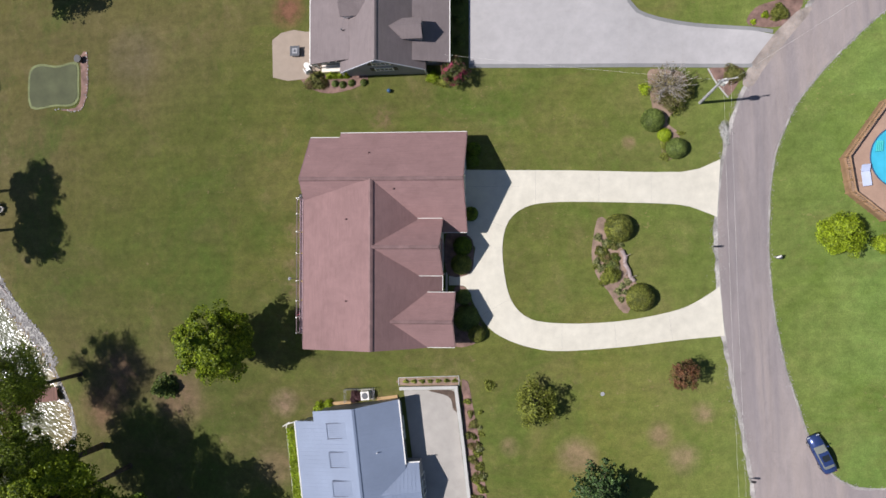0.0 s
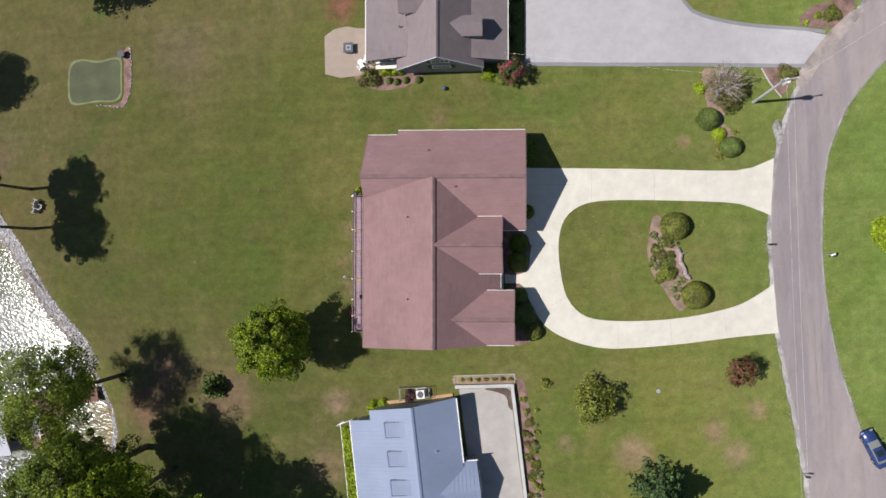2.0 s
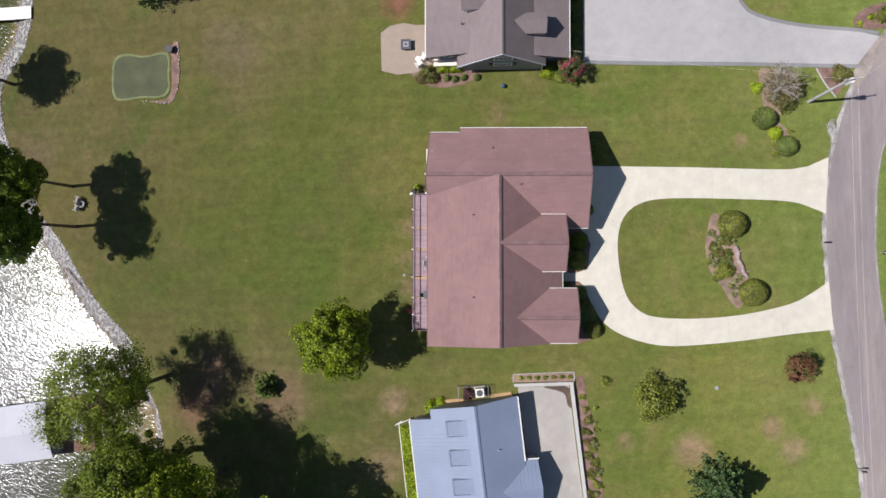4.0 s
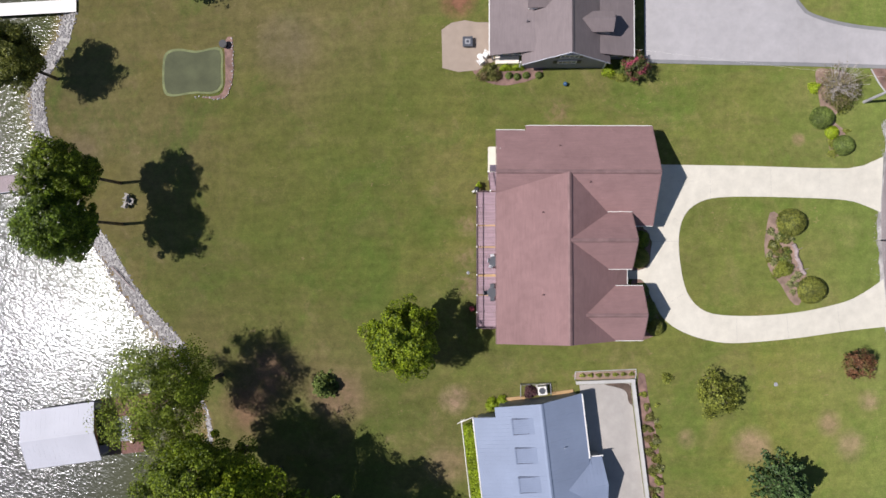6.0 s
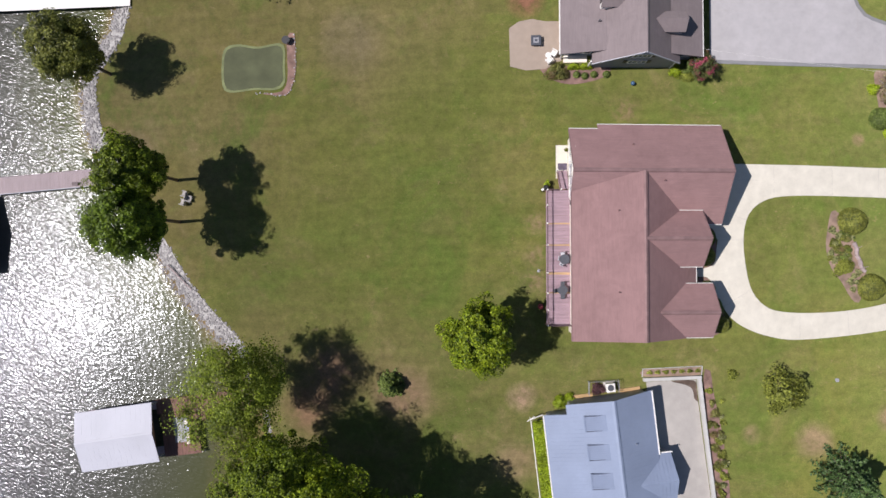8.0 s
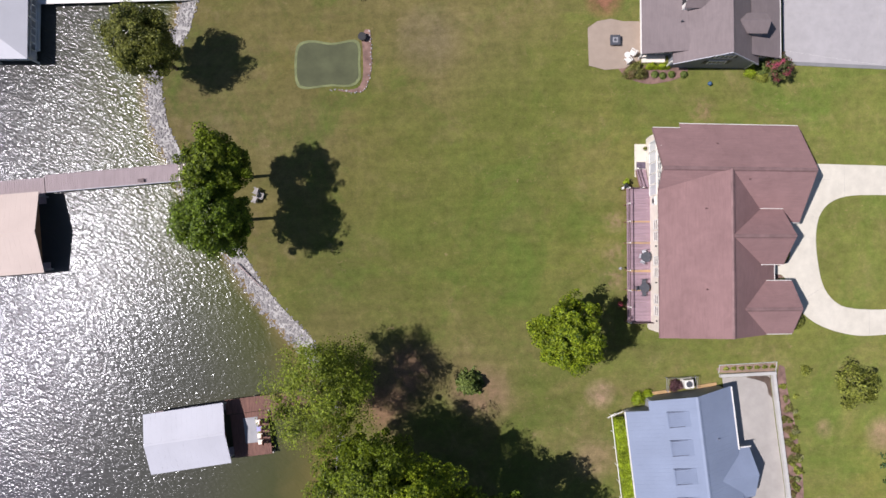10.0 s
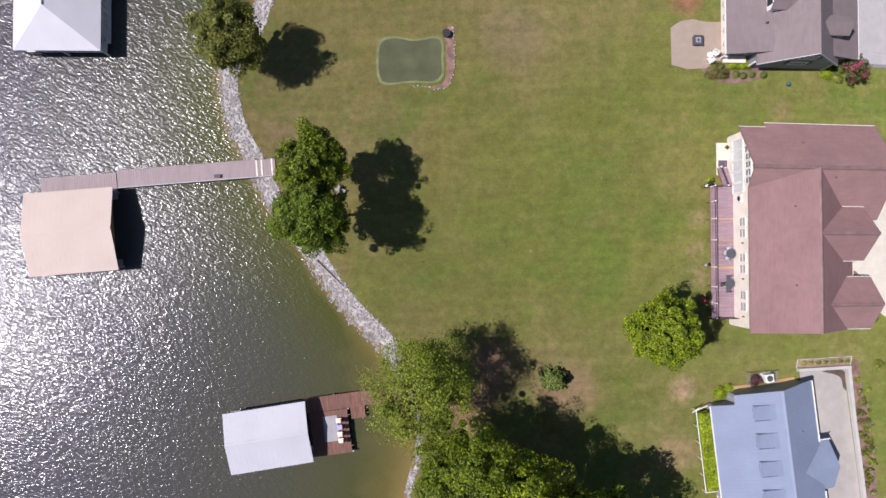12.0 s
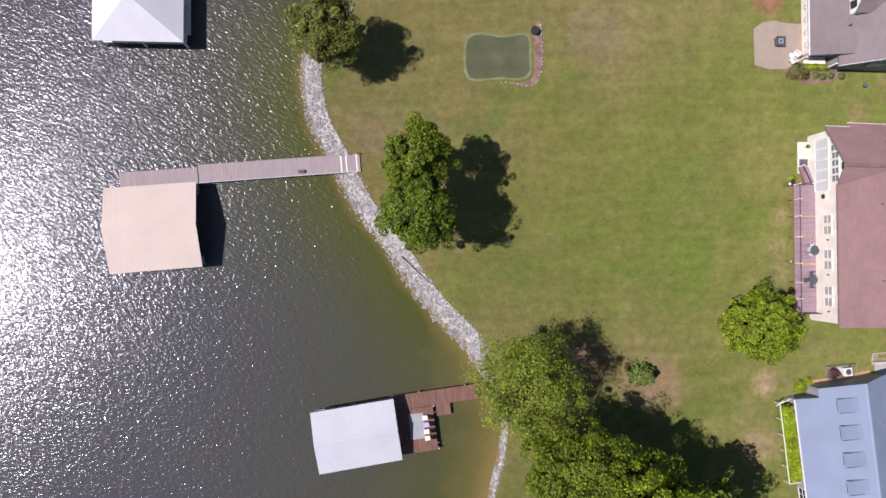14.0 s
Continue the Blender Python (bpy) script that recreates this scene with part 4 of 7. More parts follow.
# walls
for run in (
    ((-23.3, -8.9), (-23.3, 5.4), 2.0, 6.75, 6.75, 0.25),
    ((-23.3, -8.9), (-16.6, -8.9), 2.0, 6.8, 8.05, 0.25),
    ((-16.6, -8.9), (-11.5, -8.9), 1.2, 8.05, 5.0, 0.25),
    ((-11.5, -8.75), (-9.2, -8.75), 1.2, 5.2, 5.2, 0.25),
    ((-9.2, -8.75), (-9.2, -6.4), 1.0, 5.3, 7.0, 0.25),
    ((-9.2, -6.4), (-9.2, -4.0), 1.0, 7.0, 5.3, 0.25),
    ((-9.2, -4.0), (-11.6, -4.0), 1.0, 5.1, 5.1, 0.25),
    ((-11.6, -4.0), (-11.6, -1.4), 1.0, 5.0, 5.0, 0.25),
    ((-11.6, -1.4), (-10.3, -1.4), 1.0, 5.5, 5.5, 0.25),
    ((-10.3, -1.4), (-10.3, 1.2), 1.0, 5.6, 7.9, 0.25),
    ((-10.3, 1.2), (-10.3, 3.0), 1.0, 7.9, 6.3, 0.25),
    ((-10.3, 3.2), (-7.9, 3.2), 1.0, 4.8, 4.8, 0.25),
    ((-7.9, 3.2), (-7.9, 8.1), 1.0, 4.75, 8.0, 0.25),
    ((-7.9, 8.1), (-7.9, 12.9), 1.0, 8.0, 4.8, 0.25),
    ((-7.9, 12.9), (-20.4, 12.9), 1.0, 4.85, 4.85, 0.25),
    ((-20.4, 12.9), (-20.4, 12.4), 1.6, 5.0, 5.0, 0.25),
    ((-20.4, 12.35), (-23.3, 12.35), 1.8, 5.2, 5.2, 0.25),
    ((-23.3, 12.35), (-23.3, 8.1), 2.0, 5.25, 8.1, 0.25),
    ((-23.3, 8.1), (-23.3, 5.4), 2.0, 8.1, 6.4, 0.25),
):
    bm = bmesh.new()
    wall(bm, *run)
    part("wall", bm, CREAM, house, "cream lap siding")
# rakes of the gables
for pts in ([(-23.9, 12.85, 5.2), (-23.9, 8.1, 8.33), (-23.9, 6.0, 6.95)], [(-7.3, 13.4, 4.83), (-7.3, 8.1, 8.33), (-7.3, 2.8, 4.83)], [(-9.7, 4.15, 5.69), (-9.7, 1.2, 8.34), (-9.7, -1.75, 5.69)], [(-8.5, -3.55, 5.23), (-8.5, -6.4, 7.31), (-8.5, -9.25, 5.23)]):
    for a, b in zip(pts, pts[1:]):
        bm = bmesh.new()
        sheet(bm, [(a[0] - 0.03, a[1], a[2] - 0.03), (a[0] + 0.03, a[1], a[2] - 0.03), (b[0] + 0.03, b[1], b[2] - 0.03), (b[0] - 0.03, b[1], b[2] - 0.03)], 0.22)
        part("rake_board", bm, RIDGE, house)
# west windows: glazed lower row and gable windows over it
for y in (6.3, 7.5, 8.7, 9.9, 11.1):
    window(house, (-23.44, y, 4.1), 1.05, 1.9, (-1, 0), 1, 1, WHITE_GLASS)
for y, z in ((6.9, 6.1), (7.75, 6.1), (8.6, 6.1), (9.45, 6.1), (10.3, 6.0)):
    window(house, (-23.44, y, z), 0.72, 1.1, (-1, 0), 2, 1, GLASS)
window(house, (-23.44, 8.1, 7.25), 0.9, 0.55, (-1, 0), 1, 1)
for y in (1.9, -2.0, -6.1):
    for k in (0.62, -0.62):
        window(house, (-23.44, y + k, 4.75), 0.95, 1.25, (-1, 0), 2, 1, TAN_GLASS)
        window(house, (-23.44, y + k, 6.2), 0.85, 0.35, (-1, 0), 1, 1, PALE_GLASS)
    bm = bmesh.new()
    box(bm, (-23.5, y - 1.7, 4.8), (0.14, 0.14, 0.3), bevel=0.03)
    part("wall_lamp", bm, BLACK, house)
bm = bmesh.new()
box(bm, (-23.50, 5.1, 4.3), (0.16, 0.9, 0.9), bevel=0.03)
v = part("vent_box", bm, WHITE, house)
bm = bmesh.new()
rod(bm, (-23.56, 5.1, 4.3), (-23.62, 5.1, 4.3), 0.28, 0.28, 16)
part("fan", bm, BLACK, v)
# front windows, door and porch
for y in (-7.5, -5.3):
    window(house, (-9.06, y, 3.3), 0.9, 1.5, (1, 0), 2, 2)
window(house, (-10.16, 0.9, 3.4), 1.8, 1.6, (1, 0), 2, 3)
for y in (5.4, 10.4):
    window(house, (-7.76, y, 2.3), 2.6, 2.1, (1, 0), 4, 4, WHITE, name="garage_door")
bm = bmesh.new()
box(bm, (-11.45, -2.7, 2.6), (0.06, 0.95, 2.05), bevel=0.01)
d = part("front_door", bm, BRICK, house, "dark red front door")
bm = bmesh.new()
rod(bm, (-11.40, -2.35, 2.6), (-11.34, -2.35, 2.6), 0.03, 0.03, 8)
part("handle", bm, STEEL, d)
bm = bmesh.new()
box(bm, (-10.7, -2.7, 1.30), (1.9, 2.4, 0.5), bevel=0.02)
part("porch_step", bm, DRIVE, house, "pale concrete porch")
for y in (-3.7, -1.7):
    bm = bmesh.new()
    rod(bm, (-10.15, y, 1.5), (-10.15, y, 4.3), 0.11, 0.11, 10)
    part("porch_post", bm, WHITE, house, "white porch post")
# pipes through the roof
for x, y, pl in ((-19.2, 4.0, "w"), (-19.2, -4.3, "w"), (-17.3, 11.0, "n"), (-14.4, 7.1, "s")):
    bm = bmesh.new()
    z = roof_z(x, y, pl)
    rod(bm, (x, y, z - 0.05), (x, y, z + 0.22), 0.05, 0.05, 10)
    rod(bm, (x, y, z - 0.02), (x, y, z + 0.07), 0.12, 0.07, 10)
    part("vent_pipe", bm, VENT_AND_SHADE, house, "brown vent pipe")

# the land and the house's roofs fall a little towards the lane
for ob in house.children_recursive:
    for v in ob.data.vertices:
        v.co.z -= 0.10 * (v.co.x + 16.6) * min(1.0, max(0.0, (v.co.z - 2.2) / 1.6))

# the deck on the lake side
deck = thing("deck", (-24.5, -0.7, 2.3), "raised mauve timber deck with dark rails and white posts", "deck")
bm = bmesh.new()
box(bm, (0, 0, 0), (2.6, 0.268, 0.04))
plank = bpy.data.meshes.new("plank")
bm.to_mesh(plank)
bm.free()
plank.materials.append(DECK)
for k in range(53):
    o = new("plank", plank)
    o.parent = deck
    o.matrix_parent_inverse = world_of(deck).inverted()
    o.matrix_basis = Matrix.Translation((-24.7, -8.06 + 0.28 * k, FLOOR + 0.02))
bm = bmesh.new()
for x in (-25.9, -24.7, -23.55):
    box(bm, (x, -0.75, FLOOR - 0.13), (0.06, 14.9, 0.24))
for y in (-8.2, 6.7):
    box(bm, (-24.5, y, FLOOR - 0.13), (2.3, 0.06, 0.24))
part("joists", bm, BROWN_WOOD, deck)
for y in (2.95, 0.6, -2.5, -4.6):
    bm = bmesh.new()
    box(bm, (-24.7, y, FLOOR + 0.05), (2.58, 0.16 if y != -2.5 else 0.24, 0.03))
    part("tan_board", bm, TAN_WOOD, deck, "light tan board across the decking")
RAIL_Y = (6.6, 4.9, 2.95, 0.6, -2.4, -4.6, -6.4, -8.1)
for y in RAIL_Y:
    bm = bmesh.new()
    box(bm, (-25.95, y, FLOOR + 0.55), (0.08, 0.08, 1.16), bevel=0.01)
    p = part("post", bm, WHITE, deck, "white rail post")
    bm = bmesh.new()
    box(bm, (-25.95, y, FLOOR + 1.18), (0.13, 0.13, 0.06), bevel=0.02)
    part("cap", bm, WHITE, p)
    bm = bmesh.new()
    rod(bm, (-25.95, y, gz(-25.95, y) - 0.2), (-25.95, y, FLOOR - 0.2), 0.07, 0.07, 8)
    part("footing_post", bm, BROWN_WOOD, deck)
for a, b in zip(RAIL_Y, RAIL_Y[1:]):
    for z in (FLOOR + 1.05, FLOOR + 0.15):
        bm = bmesh.new()
        box(bm, (-25.95, (a + b) / 2, z), (0.10, a - b - 0.1, 0.06), bevel=0.01)
        part("rail", bm, DARK_WOOD if z > FLOOR + 0.5 else DECK, deck)
    bm = bmesh.new()
    n = int((a - b) / 0.22)
    for k in range(1, n):
        box(bm, (-25.95, a + (b - a) * k / n, FLOOR + 0.6), (0.016, 0.016, 0.86))
    part("balusters", bm, DECK, deck)
for z in (FLOOR + 1.05, FLOOR + 0.15):
    for c, l in (((-24.7, -8.12, z), 2.6), ((-25.2, 6.6, z), 1.45)):
        bm = bmesh.new()
        box(bm, c, (l, 0.08, 0.06))
        part("rail", bm, DARK_WOOD, deck)
bm = bmesh.new()
for k in range(16):
    box(bm, (-25.55 + k * 0.14, -8.12, FLOOR + 0.6), (0.035, 0.035, 0.86))
part("balusters", bm, DARK_WOOD, deck)
STAIR_Z = gz(-24.0, 9.3) + 0.10
for k in range(7):
    f = (k + 1) / 8
    bm = bmesh.new()
    box(bm, (-23.98 - 0.12 * f, 6.72 + 0.31 * (k + 0.5), FLOOR + 0.02 + (STAIR_Z - FLOOR - 0.02) * f), (1.0 + 0.12 * f, 0.33, 0.05))
    part("stair_tread", bm, DECK, deck)
for x0, x1 in ((-24.46, -24.66), (-23.50, -23.52)):
    bm = bmesh.new()
    sheet(bm, [(x0 - 0.03, 6.7, FLOOR - 0.02), (x0 + 0.03, 6.7, FLOOR - 0.02), (x1 + 0.03, 8.9, STAIR_Z + 0.03), (x1 - 0.03, 8.9, STAIR_Z + 0.03)], 0.24)
    part("stringer", bm, BROWN_WOOD, deck)
bm = bmesh.new()
sheet(bm, [(-24.54, 6.62, FLOOR + 1.08), (-24.44, 6.62, FLOOR + 1.08), (-24.66, 8.86, STAIR_Z + 0.98), (-24.76, 8.86, STAIR_Z + 0.98)], 0.07)
part("stair_rail", bm, DARK_WOOD, deck)
for x, y, z0, z1 in ((-24.49, 6.62, FLOOR, FLOOR + 1.16), (-24.71, 8.86, STAIR_Z - 0.1, STAIR_Z + 1.06)):
    bm = bmesh.new()
    box(bm, (x, y, (z0 + z1) / 2), (0.10, 0.10, z1 - z0), bevel=0.01)
    p = part("post", bm, WHITE, deck, "white rail post")
    bm = bmesh.new()
    box(bm, (x, y, z1 + 0.03), (0.15, 0.15, 0.06), bevel=0.02)
    part("cap", bm, WHITE, p)
for k in range(1, 9):
    f = k / 9
    bm = bmesh.new()
    x, y = -24.49 - 0.22 * f, 6.62 + 2.24 * f
    z0 = FLOOR + (STAIR_Z - FLOOR) * f
    box(bm, (x, y, z0 + 0.56), (0.03, 0.03, 0.96))
    part("baluster", bm, DARK_WOOD, deck)
bm = bmesh.new()
draped(bm, [(-24.74, 8.05), (-23.45, 8.05), (-23.45, 11.75), (-24.74, 11.75)], 0.10, 0.3)
single("patio_slab", bm, DRIVE, "cream concrete pad at the foot of the deck stairs", "patio", kind="structure")
bm = bmesh.new()
draped(bm, [(-24.55, 8.98), (-23.52, 8.98), (-23.52, 9.74), (-24.55, 9.74)], 0.118, 0.01)
single("doormat", bm, mk("purple_grey_mat", (0.105, 0.085, 0.115), 0.95, 0.3, 2, 30), "purple-grey mat on the concrete at the stairs' foot", "doormat")
x, y = -23.65, 11.2
z = gz(x, y) + 0.10
urn = thing("plant_pot", (x, y, z), "small dark pot with a dry plant on the concrete pad", "plant pot")
bm = bmesh.new()
rod(bm, (x, y, z), (x, y, z + 0.26), 0.10, 0.14, 12)
part("pot", bm, DARK_WOOD, urn)
urng = np.random.default_rng(310)
d = ball(urng, 130)
d[:, 2] = np.abs(d[:, 2])
v, f = leaf_cloud(np.array([x, y, z + 0.26]) + d * 0.2, 0.06, urng)
on_parent("leaves", mesh_from("leaves", v, f, LEAF_OLIVE), urn)


def patio_set(x, y, z, radius, label, chairs):
    """A round table with a post, and chairs round it: (bearing, distance, cushion)."""
    t = thing("patio_table", (x, y, z), label, "table", "tables on the deck")
    bm = bmesh.new()
    rod(bm, (x, y, z + 0.71), (x, y, z + 0.75), radius, radius, 28)
    part("tabletop", bm, DARK_GREY, t)
    bm = bmesh.new()
    rod(bm, (x, y, z), (x, y, z + 0.72), 0.05, 0.05, 10)
    rod(bm, (x, y, z), (x, y, z + 0.05), 0.28, 0.24, 16)
    part("pedestal", bm, DARK_GREY, t)
    for a, far, pale in chairs:
        a = radians(a)
        cx, cy = x + far * math.cos(a), y + far * math.sin(a)
        c = thing("patio_chair", (cx, cy, z), "dark patio chair with a pale cushion at the round table" if pale else "dark metal patio chair drawn up to the round table", "chair", "chairs on the deck")
        bm = bmesh.new()
        box(bm, (cx, cy, z + 0.44), (0.46, 0.46, 0.05), a, 0.015)
        part("seat", bm, DARK_GREY, c)
        if pale:
            bm = bmesh.new()
            box(bm, (cx, cy, z + 0.50), (0.43, 0.44, 0.08), a, 0.03)
            part("cushion", bm, PALE_CUSHION, c, "pale grey cushion")
        bm = bmesh.new()
        box(bm, (cx + 0.23 * math.cos(a), cy + 0.23 * math.sin(a), z + 0.68), (0.06, 0.46, 0.46), a, 0.02)
        part("backrest", bm, PALE_CUSHION if pale else DARK_GREY, c)
        for i, j in ((-1, -1), (-1, 1), (1, -1), (1, 1)):
            o = Vector((0.19 * i, 0.19 * j, 0))
            o.rotate(Euler((0, 0, a)))
            bm = bmesh.new()
            rod(bm, (cx + o.x, cy + o.y, z), (cx + o.x, cy + o.y, z + 0.43), 0.018, 0.018, 6)
            part("leg", bm, DARK_GREY, c)


PALE_CUSHION = mk("pale_cushion_cloth", (0.50, 0.50, 0.54), 0.9, 0.15, 2, 30)
patio_set(-24.12, -0.95, FLOOR + 0.04, 0.55, "oval charcoal patio table on the deck", ((105, 0.55, True), (170, 0.42, True), (240, 0.55, True)))
patio_set(-24.32, -4.3, FLOOR + 0.04, 0.52, "round charcoal patio table with chairs on the deck", ((88, 0.68, False), (185, 0.66, False), (272, 0.68, False)))


# ---- boathouses and docks ----
def local(origin, turn, pts):
    """Plan points from a boathouse's own axes to the world."""
    c, s = math.cos(turn), math.sin(turn)
    return [(origin[0] + x * c - y * s, origin[1] + x * s + y * c) for x, y in pts]


def boathouse(name, origin, turn, length, width, eave, rise, metal, label, wall_mat, posts=True):
    """A gabled boathouse over the water: ridge along its own x; origin is the middle."""
    t = thing(name, (*origin, WATER_Z), label, "boathouse")
    hl, hw = length / 2, width / 2
    P = lambda x, y: local(origin, turn, [(x, y)])[0]
    for s in (-1, 1):
        bm = bmesh.new()
        q = [(-hl, 0, eave + rise), (hl, 0, eave + rise), (hl, s * hw, eave), (-hl, s * hw, eave)]
        sheet(bm, [(*P(x, y), z) for x, y, z in q], 0.10)
        roof = part("roof_slope", bm, metal, t)
        k = -hl + 0.3
        while k < hl:
            bm = bmesh.new()
            rod(bm, (*P(k, 0), eave + rise), (*P(k, s * hw), eave), 0.004, 0.004, 4)
            part("rib", bm, metal, roof)
            k += 0.6
    bm = bmesh.new()
    for s in (-1, 1):
        sheet(bm, [(*P(-hl, 0), eave + rise + 0.05), (*P(hl, 0), eave + rise + 0.05), (*P(hl, s * 0.25), eave + rise - 0.01), (*P(-hl, s * 0.25), eave + rise - 0.01)], 0.03)
    part("ridge_cap", bm, metal, t)
    for x in np.linspace(-hl + 0.4, hl - 0.4, 4):
        for s in (-1, 1):
            bm = bmesh.new()
            a = P(x, s * (hw - 0.4))
            rod(bm, (*a, WATER_Z - 2.5), (*a, eave - 0.06), 0.10, 0.09, 8)
            part("pile", bm, GREY_WOOD, t)
    for x in (-hl + 0.45, hl - 0.45):
        bm = bmesh.new()
        a, b, c = P(x, -hw + 0.4), P(x, 0), P(x, hw - 0.4)
        wall(bm, a, b, eave - 0.45, eave - 0.03, eave + rise - 0.12, 0.1)
        wall(bm, b, c, eave - 0.45, eave + rise - 0.12, eave - 0.03, 0.1)
        part("gable_wall", bm, wall_mat, t)
    bm = bmesh.new()
    for s in (-1, 1):
        c = P(0, s * (hw - 0.75))
        box(bm, (*c, WATER_Z + 0.55), (length - 0.6, 1.0, 0.12), turn)
    c = P(-hl + 0.8, 0)
    box(bm, (*c, WATER_Z + 0.552), (1.0, width - 2.4, 0.12), turn)
    part("inner_walkway", bm, DOCK, t)
    bm = bmesh.new()
    for s in (-1, 1):
        c = P(0, s * (hw - 0.25))
        box(bm, (*c, eave - 0.1), (length - 0.2, 0.12, 0.25), turn)
    part("beams", bm, BROWN_WOOD, t)
    return t


def planked(name, parent_thing, origin, turn, x0, x1, y0, y1, z, board, material, label=""):
    """Planks side by side across a run, each a piece on one shared mesh, over two stringers."""
    bm = bmesh.new()
    for s in (0.15, 0.85):
        a, b = local(origin, turn, [(x0 + 0.02, y0 + (y1 - y0) * s), (x1 - 0.02, y0 + (y1 - y0) * s)])
        wall(bm, a, b, z - 0.24, z - 0.042, z - 0.042, 0.08)
    run = part(name, bm, BROWN_WOOD, parent_thing, label)
    bm = bmesh.new()
    box(bm, (0, 0, 0), (board - 0.008, y1 - y0, 0.04))
    me = bpy.data.meshes.new("plank")
    bm.to_mesh(me)
    bm.free()
    me.materials.append(material)
    n = int((x1 - x0) / board + 0.02)
    for k in range(n):
        c = local(origin, turn, [(x0 + (k + 0.5) * board, (y0 + y1) / 2)])[0]
        o = new("plank", me)
        o.parent = run
        o.matrix_parent_inverse = world_of(run).inverted()
        o.matrix_basis = Matrix.Translation((*c, z - 0.02)) @ Matrix.Rotation(turn, 4, "Z")
    return run


DOCK_Z = -1.3
H1_TURN = math.atan2(2.0 - 1.2, 10.0)
H1 = (-98.7, 1.75)
boathouse("boathouse", H1, H1_TURN, 10.1, 9.6, 0.0, 1.15, TAN_METAL, "boathouse with a tan ribbed metal gable roof over the water", BROWN_WOOD)
dock = thing("dock", (-85, 9, WATER_Z), "long mauve-grey timber dock from the bank to the boathouse", "dock")
DT = math.atan2(10.5 - 9.0, -75.9 + 94.3)
D0 = (-94.2, 8.0)
planked("decking", dock, D0, DT, 0.0, 18.5, -0.98, 0.98, DOCK_Z, 0.28, DOCK)
planked("wide_platform", dock, D0, H1_TURN, -8.8, -0.02, -1.35, 0.8, DOCK_Z - 0.06, 0.28, DOCK)
for s in (-1.02, 1.02):
    bm = bmesh.new()
    a, b = local(D0, DT, [(0, s), (18.5, s)])
    wall(bm, a, b, DOCK_Z - 0.30, DOCK_Z + 0.02, DOCK_Z + 0.02, 0.07)
    part("edge_beam", bm, PALE_METAL if s < 0 else DOCK, dock)
for x in (0.4, 4.5, 8.5, 12.5, 15.5):
    for s in (-0.9, 0.9):
        bm = bmesh.new()
        a = local(D0, DT, [(x, s)])[0]
        rod(bm, (*a, WATER_Z - 2.5), (*a, DOCK_Z - 0.06), 0.10, 0.10, 8)
        part("pile", bm, GREY_WOOD, dock)
for x in (16.3, 16.9, 18.1):
    bm = bmesh.new()
    a = local(D0, DT, [(x, 0)])[0]
    box(bm, (*a, DOCK_Z + 0.03), (0.16, 1.95, 0.04), DT)
    part("pale_board", bm, CREAM, dock, "cream cross board")
for x in (16.3, 17.3, 18.3):
    bm = bmesh.new()
    a = local(D0, DT, [(x, 1.05)])[0]
    rod(bm, (*a, DOCK_Z - 0.3), (*a, DOCK_Z + 0.55), 0.07, 0.06, 8)
    part("short_post", bm, DARK_WOOD, dock)
lp = local(D0, DT, [(11.7, -0.6)])[0]
light = thing("dock_bench", (*lp, DOCK_Z), "small dark box bench on the dock", "bench")
bm = bmesh.new()
box(bm, (*lp, DOCK_Z + 0.24), (0.75, 0.4, 0.06), DT, 0.02)
part("seat", bm, DARK_WOOD, light)
bm = bmesh.new()
for s in (-0.28, 0.28):
    box(bm, (lp[0] + s, lp[1], DOCK_Z + 0.11), (0.08, 0.34, 0.22), DT)
part("legs", bm, DARK_WOOD, light)

H2_TURN = math.atan2(1.4, 9.3)
H2 = (-76.05, -21.9)
boathouse("boathouse", H2, H2_TURN, 9.45, 7.0, 0.45, 0.75, PALE_METAL, "small boathouse with a pale grey-white metal roof", BROWN_WOOD)
dock2 = thing("dock", (-67, -20, WATER_Z), "reddish-brown timber dock beside the small boathouse", "dock")
planked("walkway", dock2, (-71.3, -18.6), H2_TURN * 0.85, -1.0, 11.0, -0.9, 0.85, DOCK_Z - 0.1, 0.28, RED_DECK)
planked("platform", dock2, (-71.3, -18.6), H2_TURN * 0.85, -0.6, 4.15, -6.1, -0.95, DOCK_Z - 0.1, 0.28, RED_DECK)
planked("lower_step", dock2, (-71.3, -18.6), H2_TURN * 0.85, 4.25, 6.0, -2.3, -0.95, DOCK_Z - 0.32, 0.28, RED_DECK)
for x, y in ((0, -6.0), (2.5, -6.0), (4.0, -6.0), (4.0, -1.0), (8, -0.8), (8, 0.8), (2.5, 0.8), (10.6, 0.8)):
    bm = bmesh.new()
    a = local((-71.3, -18.6), H2_TURN * 0.85, [(x, y)])[0]
    rod(bm, (*a, WATER_Z - 2.5), (*a, DOCK_Z - 0.15), 0.10, 0.10, 8)
    part("pile", bm, GREY_WOOD, dock2)

# the white boathouse: a hipped roof on posts
H3 = (-100.3, 27.6)
bh = thing("boathouse", (*H3, WATER_Z), "white boathouse with a hipped white metal roof", "boathouse")
x0, x1, y0, y1, ze, zr = -105.3, -95.4, 22.6, 33.2, 0.3, 2.7
A, B = (-100.6, 26.9, zr), (-100.6, 29.0, zr)
for pts in ([(x0, y0, ze), (x1, y0, ze), A], [(x1, y0, ze), (x1, y1, ze), B, A], [(x1, y1, ze), (x0, y1, ze), B], [(x0, y1, ze), (x0, y0, ze), A, B]):
    bm = bmesh.new()
    sheet(bm, pts, 0.10)
    part("roof_slope", bm, WHITE_METAL, bh)
bm = bmesh.new()
